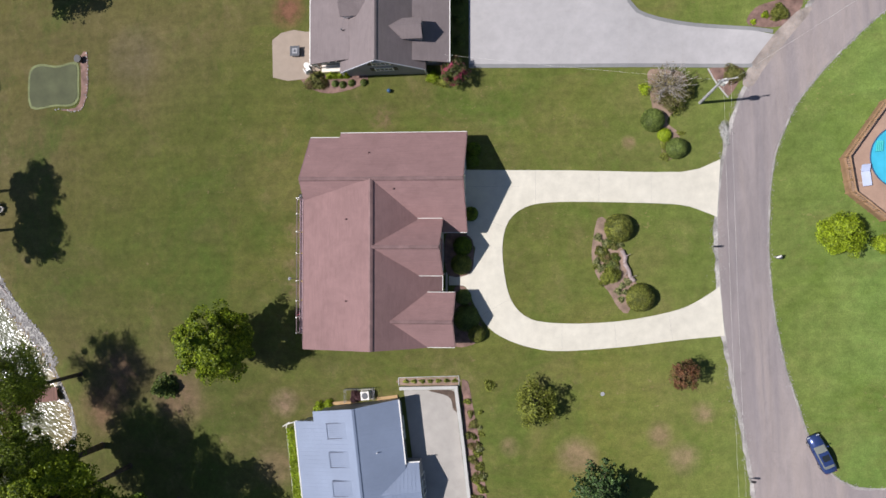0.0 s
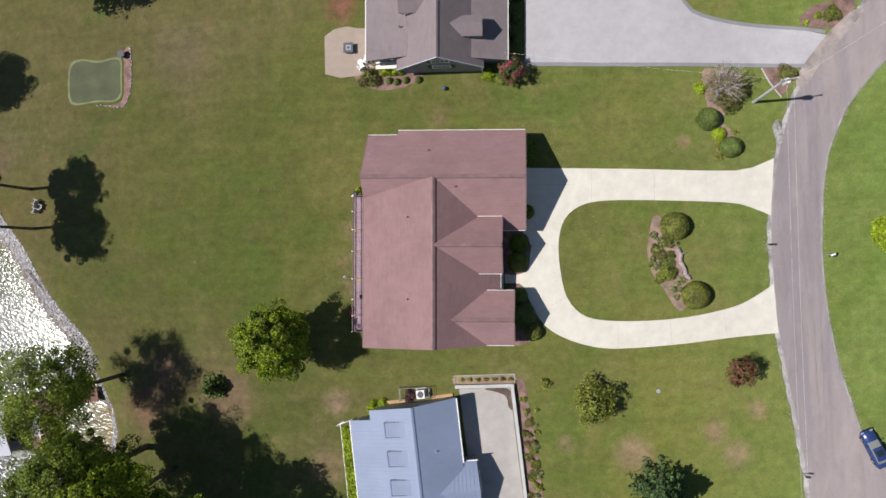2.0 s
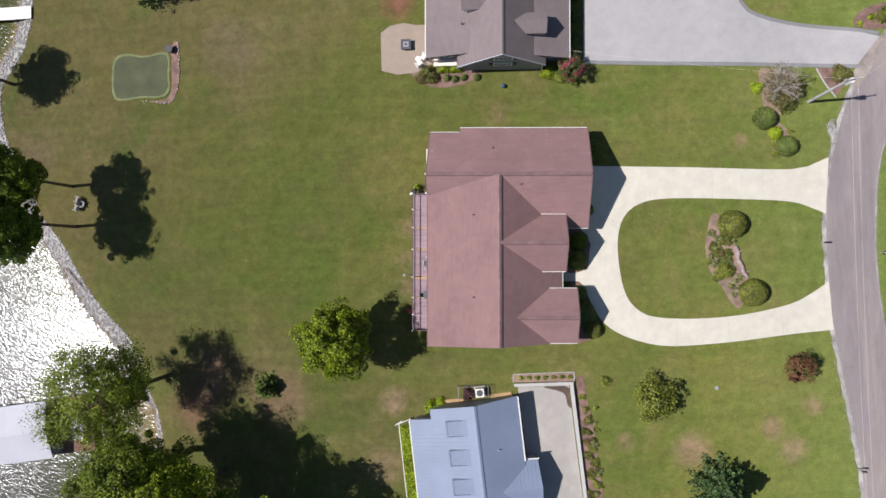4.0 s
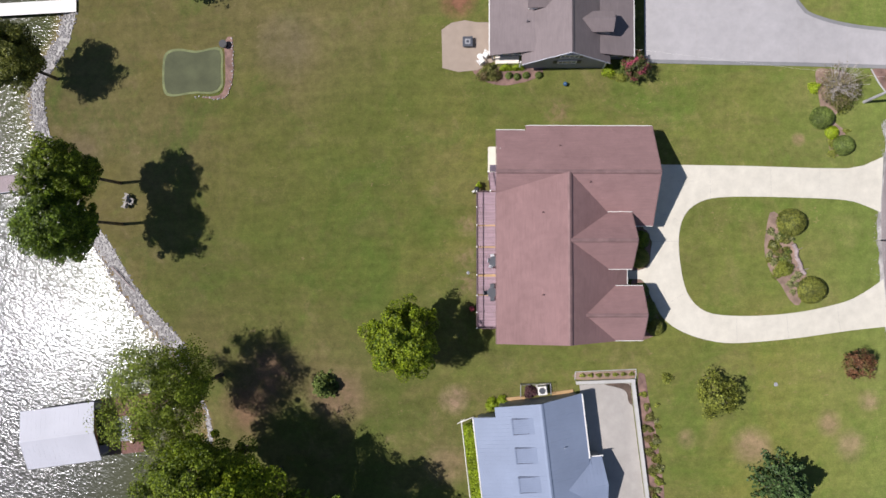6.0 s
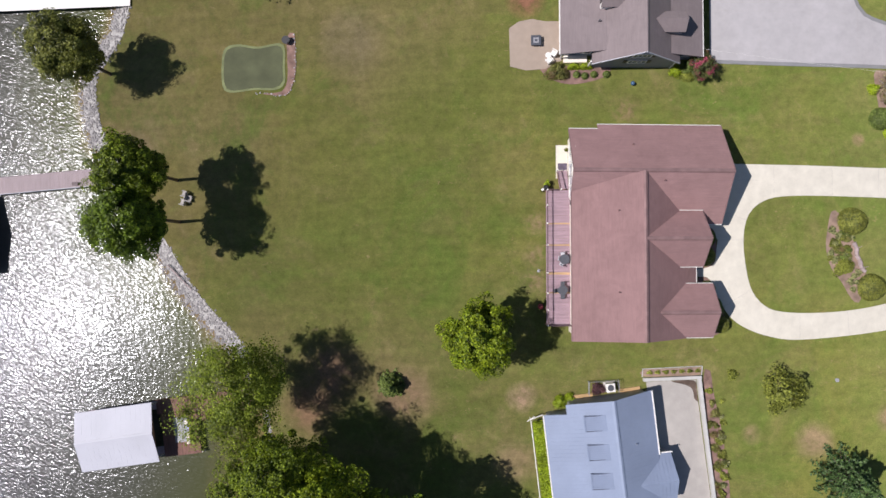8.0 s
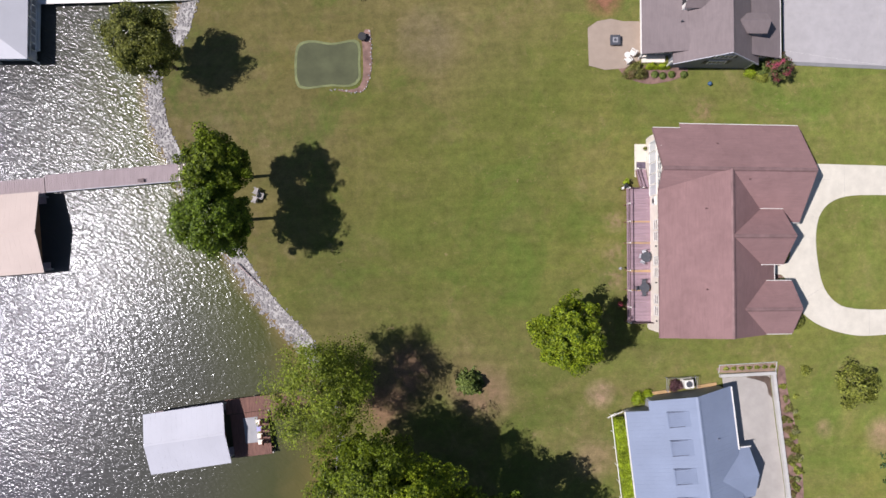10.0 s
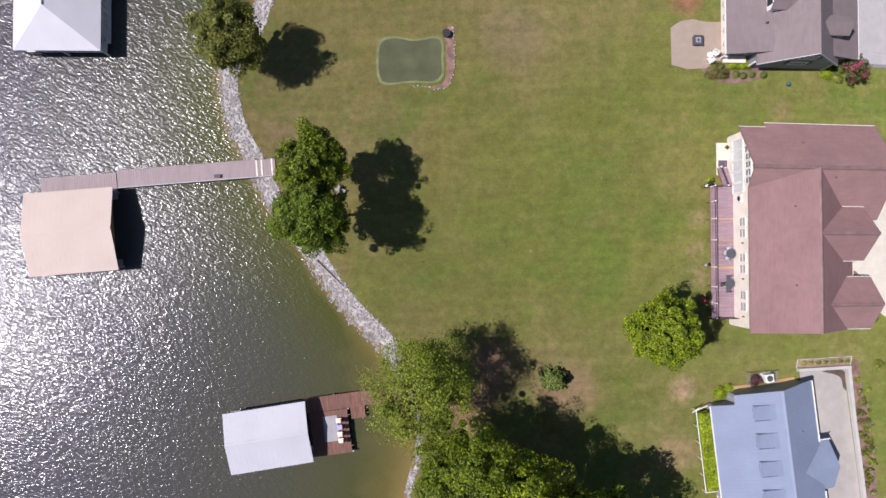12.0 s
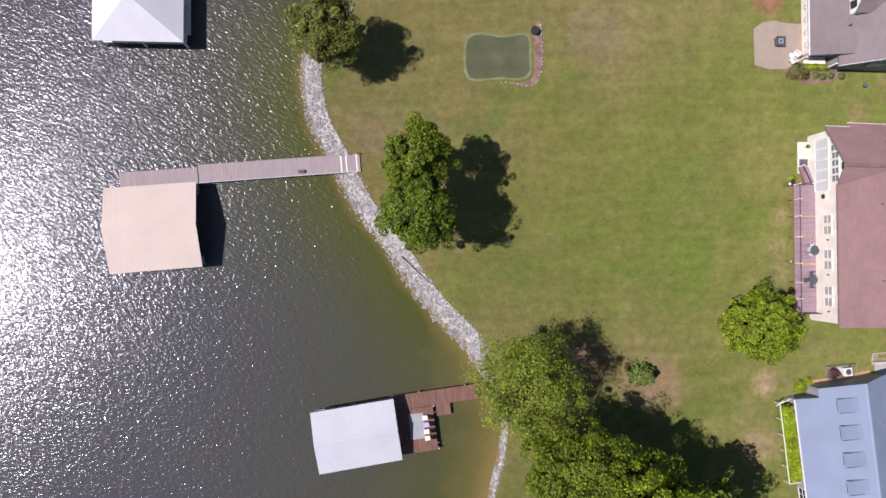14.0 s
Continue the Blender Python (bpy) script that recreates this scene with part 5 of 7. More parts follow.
rod(bm, (-100.6, 26.9, zr + 0.05), (-100.6, 29.0, zr + 0.05), 0.09, 0.09, 8)
part("ridge_cap", bm, WHITE_METAL, bh)
for x in (x0 + 0.4, (x0 + x1) / 2, x1 - 0.3):
    for y in (y0 + 0.3, (y0 + y1) / 2, y1 - 0.3):
        bm = bmesh.new()
        rod(bm, (x, y, WATER_Z - 2.5), (x, y, ze), 0.12, 0.12, 8)
        part("post", bm, WHITE, bh)
bm = bmesh.new()
for y in np.arange(y0 + 0.6, y1, 0.9):
    box(bm, (x1 - 0.25, y, WATER_Z + 1.15), (0.08, 0.12, 1.0))
for z in (0.75, 1.65):
    box(bm, (x1 - 0.25, (y0 + y1) / 2, WATER_Z + z), (0.08, y1 - y0 - 0.6, 0.10))
part("railing", bm, WHITE, bh)
bm = bmesh.new()
box(bm, ((x0 + x1) / 2, y0 + 1.3, WATER_Z + 0.5), (x1 - x0 - 0.6, 1.6, 0.16))
box(bm, (x1 - 0.6, (y0 + y1) / 2 + 0.8, WATER_Z + 0.5), (1.4, y1 - y0 - 1.6, 0.16))
part("inner_walkway", bm, WHITE, bh)
gang = thing("gangway", (-86, 31, WATER_Z), "white gangway from the bank to the white boathouse", "dock")
planked("decking", gang, (-95.4, 30.6), 0.02, 0, 19.5, -0.8, 0.8, DOCK_Z, 0.3, WHITE)


# ---- trees ----
tree("maple_tree", -78.5, 21.9, 12.6, 4.4, LEAF_OLIVE, "broad olive-green tree on the bank casting a shadow east", 11, 130, 36000, 0.12, bole=0.36, trunk=0.2, crown_shift=(-0.4, 0.4))
tree("maple_tree", -69.4, 8.6, 15.2, 4.2, LEAF_OAK, "round green tree beside its twin near the water", 12, 190, 36000, 0.12, bole=0.48, trunk=0.19, crown_shift=(0, -0.5))
tree("maple_tree", -69.2, 3.6, 15.9, 4.6, LEAF_DARK, "round dark green tree beside its twin near the water", 13, 210, 40000, 0.12, bole=0.49, trunk=0.19, crown_shift=(-0.1, -0.8))
tree("oak_tree", -33.3, -8.9, 11.2, 4.45, LEAF_SUN, "dense green tree standing close behind the deck", 14, 220, 44000, 0.12, bole=0.22, trunk=0.2)
tree("willow_oak_tree", -56.6, -14.5, 17.0, 6.8, LEAF_WILLOW, "tall airy yellowish-green tree at the shore", 15, 170, 34000, 0.105, bole=0.36, trunk=0.25, sparse=0.5, crown_shift=(-1.7, -0.1))
tree("oak_tree", -53.4, -23.2, 19.2, 6.6, LEAF_OAK, "large dark green oak at the water's edge", 16, 280, 56000, 0.12, bole=0.36, trunk=0.38)
tree("oak_tree", -50.5, -31.5, 17.0, 6.6, LEAF_OAK, "large dark green oak at the water's edge", 17, 260, 26000, 0.17, bole=0.36, trunk=0.35)
tree("oak_tree", -49.0, -25.2, 20.0, 5.9, LEAF_SUN, "rounded green oak beside larger ones", 18, 200, 40000, 0.12, bole=0.36, trunk=0.28)
tree("oak_tree", -41.8, -28.4, 16.8, 6.2, LEAF_DARK, "large dark green oak behind the lawn", 19, 150, 17000, 0.22, bole=0.36, trunk=0.3)
tree("oak_tree", -61.0, 34.0, 13.5, 5.2, LEAF_OLIVE, "broad tree shading the lawn north of the putting green", 20, 90, 9000, 0.23, bole=0.3, trunk=0.25)
tree("ornamental_tree", 30.6, 2.6, 4.6, 2.6, LEAF_LIME, "round yellow-green tree on the lawn beyond the lane", 21, 100, 14000, 0.10, bole=0.25, trunk=0.12)
tree("red_leaved_tree", 15.2, -12.3, 4.0, 1.95, LEAF_RED, "small red-leaved ornamental tree on the lawn", 22, 60, 4200, 0.10, bole=0.25, trunk=0.08, sparse=0.4)
tree("ornamental_tree", -0.1, -15.4, 3.6, 2.75, LEAF_YELLOW, "thin yellow-green ornamental tree on the lawn", 23, 50, 3600, 0.13, bole=0.22, trunk=0.09, sparse=0.6)


def conifer(name, x, y, height, radius, label, seed, leaf=None, tiers=13, n=5200, size=0.15):
    """A conifer: whorls of drooping boughs round a straight stem."""
    rng = np.random.default_rng(seed)
    z0 = gz(x, y) - 0.1
    t = thing(name, (x, y, z0), label, "tree")
    bm = bmesh.new()
    rod(bm, (x, y, z0 - 0.2), (x, y, z0 + height), radius * 0.06 + 0.05, 0.02, 8)
    part("trunk", bm, BARK, t)
    pts = []
    for k in range(tiers):
        u = k / (tiers - 1)
        r = radius * (1 - u) ** 0.8 + 0.12
        m = max(5, int(11 * (1 - u * 0.5)))
        for j in range(m):
            a = (j + rng.uniform(-0.3, 0.3)) * math.tau / m + k * 0.7
            l = r * rng.uniform(0.75, 1.08)
            z = z0 + height * (0.08 + 0.9 * u)
            d = np.array([math.cos(a), math.sin(a), -0.22])
            bough = bmesh.new()
            rod(bough, (x, y, z), (x + d[0] * l * 0.9, y + d[1] * l * 0.9, z + d[2] * l * 0.9), 0.035, 0.01, 4)
            part("bough", bough, BARK, t)
            c = int(n / tiers / m * (0.5 + 1.0 * (1 - u)))
            s = rng.uniform(0.12, 1.0, c) ** 0.75
            w = (1.05 - s) * 0.3 * l + 0.10
            p = np.array([x, y, z]) + d * (s * l)[:, None]
            p += np.stack([-math.sin(a) * rng.normal(0, 1, c) * w * 0.7, math.cos(a) * rng.normal(0, 1, c) * w * 0.7, rng.normal(0, 0.06, c)], 1)
            pts.append(p)
    v, f = leaf_cloud(np.concatenate(pts), size, rng, up=0.8)
    on_parent("crown", mesh_from("crown", v, f, leaf or LEAF_PINE), t)
    return t


conifer("conifer", 6.7, -24.9, 7.6, 3.7, "dark green conifer on the lawn", 31)
conifer("conifer", -43.3, -15.1, 3.2, 1.8, "small bluish-green conifer by the shade of the oaks", 32, LEAF_BOX, tiers=9, n=3000)


# ---- the grey-roofed house to the north ----
grey = thing("grey_roofed_house", (-16.4, 28, 2.0), "slate-grey house with grey-brown shingle roof, gable and dormers", "house")
GR = -16.4


def g_steep(x):
    return 9.0 - 0.79 * abs(x - GR)


for s in (-1, 1):
    bm = bmesh.new()
    e = GR + s * 4.7
    sheet(bm, [(GR, 20.15, 9.0), (GR, 42, 9.0), (e, 42, g_steep(e)), (e, 20.15, g_steep(e))], 0.18)
    part("roof_slope", bm, GREY_SHINGLE, grey)
    bm = bmesh.new()
    b, o, yy = (GR - 3.4, -24.5, 21.25) if s < 0 else (GR + 3.4, -9.2, 20.85)
    sheet(bm, [(b, yy, g_steep(b) + 0.03), (b, 42, g_steep(b) + 0.03), (o, 42, 5.15), (o, yy, 5.15)], 0.18)
    part("porch_roof", bm, GREY_SHINGLE, grey)
    bm = bmesh.new()
    box(bm, (o + s * 0.05, (yy + 42) / 2, 5.06), (0.12, 42 - yy, 0.14), bevel=0.02)
    part("gutter", bm, WHITE, grey)
    bm = bmesh.new()
    sheet(bm, [(GR, 20.08, 9.0), (GR, 20.15, 9.0), (e, 20.15, g_steep(e)), (e, 20.08, g_steep(e))], 0.22)
    part("rake_board", bm, PALE_METAL, grey)
    bm = bmesh.new()
    wall(bm, (GR, 20.55), (GR + s * 4.3, 20.55), 1.5, 8.75, 5.4, 0.2)
    part("gable_wall", bm, SLATE, grey, "slate-blue siding")
    bm = bmesh.new()
    wall(bm, (GR + s * 4.3, 20.55), (GR + s * 4.3, 21.9), 1.5, 5.3, 5.3, 0.2)
    part("wall", bm, SLATE, grey, "slate-blue siding")
bm = bmesh.new()
for s in (-1, 1):
    sheet(bm, [(GR, 20.15, 9.07), (GR, 42, 9.07), (GR + s * 0.18, 42, 8.93), (GR + s * 0.18, 20.15, 8.93)], 0.03)
part("ridge_cap", bm, GREY_SHINGLE, grey)
bm = bmesh.new()
wall(bm, (-23.9, 21.9), (-20.7, 21.9), 1.6, 5.2, 5.8, 0.2)
part("wall", bm, SLATE, grey, "slate-blue siding")
bm = bmesh.new()
wall(bm, (-12.1, 21.5), (-9.9, 21.5), 1.4, 5.6, 5.2, 0.2)
part("wall", bm, SLATE, grey, "slate-blue siding")
bm = bmesh.new()
wall(bm, (-9.9, 21.5), (-9.9, 42), 1.4, 5.2, 5.2, 0.2)
part("wall", bm, SLATE, grey, "slate-blue siding")
bm = bmesh.new()
wall(bm, (-23.9, 42), (-23.9, 21.9), 1.6, 5.1, 5.1, 0.2)
part("sunroom_wall", bm, CREAM, grey, "cream sunroom wall")
for y in np.arange(22.9, 41, 1.5):
    window(grey, (-24.03, float(y), 4.35), 1.25, 1.3, (-1, 0), 1, 1, PALE_GLASS)
    # a dark V of two thin rods below each window
    bm = bmesh.new()
    for k in (-1, 1):
        rod(bm, (-24.02, float(y), 3.0), (-24.05, float(y) + k * 0.32, 3.45), 0.03, 0.03, 5)
    part("bracket", bm, DARK_GREY, grey, "dark V of two thin rods on the wall")
for z in (6.9, 5.0):
    w = window(grey, (GR + 0.15, 20.43, z), 1.9, 0.85, (0, -1), 1, 4, GLASS)
    for s in (-1, 1):
        bm = bmesh.new()
        box(bm, (GR + 0.15 + s * 1.27, 20.42, z), (0.42, 0.05, 0.95), bevel=0.01)
        part("shutter", bm, BLACK, w, "black shutter")
for x in (-23.2, -22.3, -21.4):
    window(grey, (x, 21.78, 4.2), 0.75, 1.3, (0, -1), 1, 1)
window(grey, (-11.0, 21.38, 4.0), 1.2, 1.4, (0, -1), 2, 2)
for x, y in ((-24.2, 21.45), (-21.2, 20.45), (-12.0, 20.45), (-9.4, 21.0)):
    bm = bmesh.new()
    box(bm, (x, y, 3.4), (0.16, 0.16, 3.6), bevel=0.02)
    part("porch_post", bm, WHITE, grey)
bm = bmesh.new()
box(bm, (-22.6, 21.35, 2.5), (2.6, 0.8, 0.35), bevel=0.02)
part("porch_ledge", bm, CREAM, grey)
for s, cy, face, back in ((1, 23.9, -12.0, -15.2), (-1, 26.6, -20.4, -17.2), (1, 32.0, -12.0, -15.2), (-1, 33.0, -20.4, -17.2)):
    bm = bmesh.new()
    for k in (-1, 1):
        sheet(bm, [(back, cy, 8.05), (face + s * 0.2, cy, 8.05), (face + s * 0.2, cy + k * 1.1, 7.15), (face - s * 1.9, cy + k * 1.1, 7.15)], 0.12)
    do = part("dormer", bm, GREY_SHINGLE, grey)
    bm = bmesh.new()
    wall(bm, (face, cy - 0.9), (face, cy), 5.4, 7.25, 7.95, 0.12)
    wall(bm, (face, cy), (face, cy + 0.9), 5.4, 7.95, 7.25, 0.12)
    for k in (-0.9, 0.9):
        wall(bm, (face, cy + k), (face - s * 2.2, cy + k), 5.4, 7.2, 7.2, 0.12)
    part("dormer_wall", bm, SLATE if s > 0 else WHITE, do)
    bm = bmesh.new()
    box(bm, (face + s * 0.08, cy, 6.75), (0.06, 0.9, 0.9), bevel=0.01)
    part("dormer_window", bm, DARK_GLASS, do)
bm = bmesh.new()
rod(bm, (-20.6, 24.4, 5.8), (-20.6, 24.4, 6.6), 0.07, 0.07, 8)
part("vent_pipe", bm, DARK_GREY, grey)

# its eaves and ridges stand low on the rising ground
for ob in grey.children_recursive:
    for v in ob.data.vertices:
        v.co.z -= (0.9 + 0.03 * (v.co.x + 16.4)) * min(1.0, max(0.0, (v.co.z - 2.4) / 2.4))
        v.co.x += 0.15 * min(1.0, max(0.0, (v.co.z - 4.5) / 3.0))

# its patio, fire pit and chairs
bm = bmesh.new()
draped(bm, [(-29.8, 20.7), (-29.9, 25.0), (-28.8, 25.75), (-27.3, 26.0), (-25.9, 25.7), (-24.0, 25.7), (-24.0, 21.3), (-25.9, 20.35), (-28.0, 20.2)], 0.08, 0.2)
single("patio_slab", bm, PATIO, "tan concrete patio with a scalloped edge", "patio", kind="structure")
px, py = -26.95, 23.4
z = gz(px, py) + 0.08
pit = thing("fire_pit", (px, py, z), "square charcoal fire table on the patio", "fire pit")
bm = bmesh.new()
box(bm, (px, py, z + 0.25), (0.95, 0.95, 0.5), 0.03, 0.03)
part("base", bm, DARK_GREY, pit)
bm = bmesh.new()
for s in (-1, 1):
    box(bm, (px + s * 0.43, py, z + 0.53), (0.26, 1.12, 0.06), 0.0, 0.01)
    box(bm, (px, py + s * 0.43, z + 0.531), (0.6, 0.26, 0.06), 0.0, 0.01)
part("rim", bm, DARK_GREY, pit)
bm = bmesh.new()
box(bm, (px, py, z + 0.52), (0.6, 0.6, 0.03))
b = part("burner_tray", bm, GREY, pit)
bm = bmesh.new()
rod(bm, (px, py, z + 0.53), (px, py, z + 0.56), 0.16, 0.16, 14)
part("burner_ring", bm, DARK_GREY, b)


def adirondack(x, y, turn, mat_, label):
    z = gz(x, y) + 0.08
    c = thing("garden_chair", (x, y, z), label, "chair", "garden chairs")
    def piece(name, o, s, tilt=0.0):
        v = Vector(o)
        v.rotate(Euler((0, 0, turn)))
        bm = bmesh.new()
        box(bm, (x + v.x, y + v.y, z + o[2]), s, turn, 0.012, ry=tilt)
        part(name, bm, mat_, c)
    piece("seat", (0, 0, 0.34), (0.55, 0.52, 0.05))
    piece("backrest", (-0.34, 0, 0.62), (0.07, 0.55, 0.65))
    for s in (-1, 1):
        piece("arm", (0.02, s * 0.32, 0.55), (0.62, 0.12, 0.04))
        piece("leg", (0.24, s * 0.30, 0.27), (0.08, 0.05, 0.54))
        piece("leg", (-0.28, s * 0.30, 0.27), (0.08, 0.05, 0.54))


adirondack(-25.0, 22.0, 2.6, WHITE, "white garden chair at the patio's edge")
adirondack(-25.5, 21.2, 2.2, WHITE, "white garden chair at the patio's edge")
x, y = -25.6, 21.75
z = gz(x, y) + 0.08
st = thing("side_table", (x, y, z), "small round white side table on the patio", "table")
bm = bmesh.new()
rod(bm, (x, y, z + 0.42), (x, y, z + 0.45), 0.32, 0.32, 20)
part("tabletop", bm, WHITE, st)
bm = bmesh.new()
rod(bm, (x, y, z), (x, y, z + 0.42), 0.05, 0.05, 8)
part("pedestal", bm, WHITE, st)
bed("mulch_bed", [(-26.2, 20.6), (-21.0, 20.5), (-18.6, 20.5), (-19.2, 19.5), (-20.8, 18.9), (-23.2, 18.6), (-25.4, 19.3)], MULCH, "red-brown mulch bed below the gable")
shrub("shrub", -24.6, 19.9, 1.2, 1.2, LEAF_RUST, "loose olive and reddish shrub at the patio's corner", 41, 3200, 0.09, stretch=(1.35, 0.95))
for k, x in enumerate((-22.1, -21.2, -20.2, -18.8)):
    shrub("box_ball", x - 0.3, 19.65 if k != 1 else 19.5, 0.42, 0.55, LEAF_BOX, "small clipped round shrub in the mulch", 42 + k, 700, 0.06, True, group="clipped balls below the gable")
for x in (-22.7, -21.4):
    shrub("hedge", x, 20.5, 0.85, 0.9, LEAF_LIME, "low yellow-green hedge under the porch", 47, 1400, 0.07, stretch=(1, 0.55))
shrub("hedge", -11.4, 20.0, 0.9, 0.7, LEAF_LIME, "low yellow-green shrubs by the corner", 48, 1200, 0.07)
shrub("hedge", -10.2, 19.4, 1.1, 0.5, LEAF_YELLOW, "low yellow-green ground cover", 49, 1200, 0.07, stretch=(1.2, 0.6))
shrub("hedge", -9.9, 20.4, 0.8, 0.9, LEAF_BOX, "green shrub beside the crape myrtle", 52, 1200, 0.07)
tree("crape_myrtle", -8.7, 20.1, 3.4, 1.75, LEAF_PINK, "crape myrtle in pink bloom at the house corner", 50, 40, 3800, 0.09, bole=0.2, trunk=0.06)
for y in (24.0, 26.3, 28.6):
    shrub("shrub", -8.4, y, 0.8, 1.0, LEAF_BOX, "green foundation shrub between house and apron", int(y), 900, 0.07)
x, y = -16.2, 18.6
z = gz(x, y)
vent = thing("lawn_globe", (x, y, z), "small blue-grey round cap standing in the lawn", "garden ornament")
bm = bmesh.new()
bmesh.ops.create_uvsphere(bm, u_segments=16, v_segments=10, radius=0.24, matrix=Matrix.Translation((x, y, z + 0.30)))
part("globe", bm, BLUE_PLASTIC, vent, smooth=True)
bm = bmesh.new()
rod(bm, (x, y, z - 0.05), (x, y, z + 0.15), 0.09, 0.09, 10)
part("stand", bm, DARK_GREY, vent)


# ---- the blue-roofed house to the south ----
blue = thing("blue_roofed_house", (-19, -22, 2.0), "house with a ribbed light blue metal roof and dormers", "house")
BO, BT = (-19.1, -15.95), radians(6.5)


def bl(x, y):
    return local(BO, BT, [(x, y)])[0]


def b_roof(x):
    return 5.7 + 0.262 * (x + 0.2) if x < -0.2 else 5.7 - 0.483 * (x + 0.2)


def ribbed(pts, ribs, parent, material, name="roof_slope"):
    """A metal roof slope with standing ribs from each pair of points."""
    bm = bmesh.new()
    sheet(bm, pts, 0.09)
    o = part(name, bm, material, parent)
    for a, b in ribs:
        bm = bmesh.new()
        rod(bm, a, b, 0.008, 0.008, 4)
        part("rib", bm, material, o)
    return o


def b3(x, y, z):
    return (*bl(x, y), z)


ribbed([b3(-0.2, 0.15, 5.70), b3(-5.05, -0.05, b_roof(-5.05)), b3(-5.05, -1.1, b_roof(-5.05)), b3(-7.45, -1.1, b_roof(-7.45)), b3(-7.45, -16, b_roof(-7.45)), b3(-0.2, -16, 5.70)],
       [(b3(-0.2, -0.2 - 0.42 * k, 5.70), b3(-5.0 if k < 2 else -7.45, -0.2 - 0.42 * k, b_roof(-5.0 if k < 2 else -7.45))) for k in range(37)], blue, BLUE_METAL)
ribbed([b3(-0.2, 0.15, 5.70), b3(-0.2, -16, 5.70), b3(4.36, -16, b_roof(4.36)), b3(4.36, 0.35, b_roof(4.36))],
       [(b3(-0.2, -0.2 - 0.42 * k, 5.70), b3(4.36, -0.2 - 0.42 * k, b_roof(4.36))) for k in range(37)], blue, BLUE_METAL)
for s in (-1, 1):
    gy, ge = -9.3, -9.3 + s * 2.75
    ribbed([b3(1.5, gy, 4.80), b3(5.95, gy, 4.25), b3(5.75, ge, 3.05), b3(4.3, ge, 3.25)],
           [(b3(2.0 + 0.42 * k, gy, 4.78 - 0.052 * k), b3(2.0 + 0.42 * k, gy + s * min(2.75, 0.2 + 0.42 * k * 0.98), 4.78 - 0.052 * k - 0.43 * min(2.75, 0.2 + 0.42 * k * 0.98))) for k in range(9)], blue, BLUE_METAL)
bm = bmesh.new()
for s in (-1, 1):
    sheet(bm, [b3(-0.2, 0.15, 5.77), b3(-0.2, -16, 5.77), b3(s * 0.22 - 0.2, -16, 5.67), b3(s * 0.22 - 0.2, 0.15, 5.67)], 0.02)
part("ridge_cap", bm, BLUE_METAL, blue)
for a, b, za, zb in (((-6.9, -1.4), (-6.9, -15.8), 3.8, 3.8), ((-6.8, -1.4), (-4.6, -1.4), 3.8, 4.3), ((-4.5, -1.5), (-4.5, -0.45), 4.3, 4.3), ((3.95, -0.3), (3.95, -6.7), 3.6, 3.6), ((4.1, -6.8), (5.5, -6.8), 3.25, 3.1),
                     ((5.5, -11.8), (4.2, -11.8), 3.1, 3.25), ((3.95, -11.8), (3.95, -15.8), 3.6, 3.6), ((-4.5, -0.35), (0, -0.2), 4.3, 5.4), ((0, -0.2), (3.95, -0.1), 5.4, 3.6), ((5.55, -6.8), (5.65, -9.3), 3.1, 4.2), ((5.65, -9.3), (5.55, -11.8), 4.2, 3.1)):
    bm = bmesh.new()
    wall(bm, bl(*a), bl(*b), 0.6, za, zb, 0.2)
    part("wall", bm, GREY, blue, "grey siding")
for a, b, z in (((4.42, 0.3), (4.42, -6.6), 3.52), ((4.42, -12.1), (4.42, -16), 3.52), ((5.9, -6.52), (4.6, -6.52), 3.14), ((-7.52, -1.1), (-7.52, -16), 3.76)):
    bm = bmesh.new()
    p, q = Vector(b3(*a, z)), Vector(b3(*b, z))
    d = q - p
    box(bm, (p + q) / 2, (d.length, 0.12, 0.13), math.atan2(d.y, d.x), 0.02)
    part("gutter", bm, WHITE, blue)
for cy in (-2.1, -5.15, -8.2, -11.3):
    bm = bmesh.new()
    sheet(bm, [b3(-1.1, cy - 0.85, 5.46), b3(-1.1, cy + 0.85, 5.46), b3(-3.5, cy + 0.85, 5.18), b3(-3.5, cy - 0.85, 5.18)], 0.06)
    d = part("dormer_roof", bm, BLUE_METAL, blue)
    for k in range(8):
        bm = bmesh.new()
        y_ = cy - 0.8 + 0.228 * k
        rod(bm, b3(-1.15, y_, 5.46), b3(-3.5, y_, 5.30), 0.010, 0.010, 4)
        part("rib", bm, BLUE_METAL, d)
    # the shade under the dormer's overhang is put into the cheeks' dark colour
    for s in (-0.78, 0.78):
        bm = bmesh.new()
        wall(bm, bl(-3.35, cy + s), bl(-1.3, cy + s), 4.65, 5.27, 5.42, 0.06)
        part("cheek", bm, CHEEK_SHADE, d, "dormer cheek coloured dark slate-blue for the overhang's shade")
    bm = bmesh.new()
    wall(bm, bl(-3.35, cy - 0.78), bl(-3.35, cy + 0.78), 4.65, 5.26, 5.26, 0.08)
    part("dormer_face", bm, BLUE_METAL, d)
    g = bmesh.new()
    box(g, b3(-3.41, cy, 5.05), (0.04, 1.1, 0.22), BT)
    part("pane", g, DARK_GLASS, d)
for x, y in ((1.8, -4.8),):
    bm = bmesh.new()
    p = bl(x, y)
    rod(bm, (*p, b_roof(x) - 0.05), (*p, b_roof(x) + 0.3), 0.05, 0.05, 8)
    part("vent_pipe", bm, STEEL, blue)
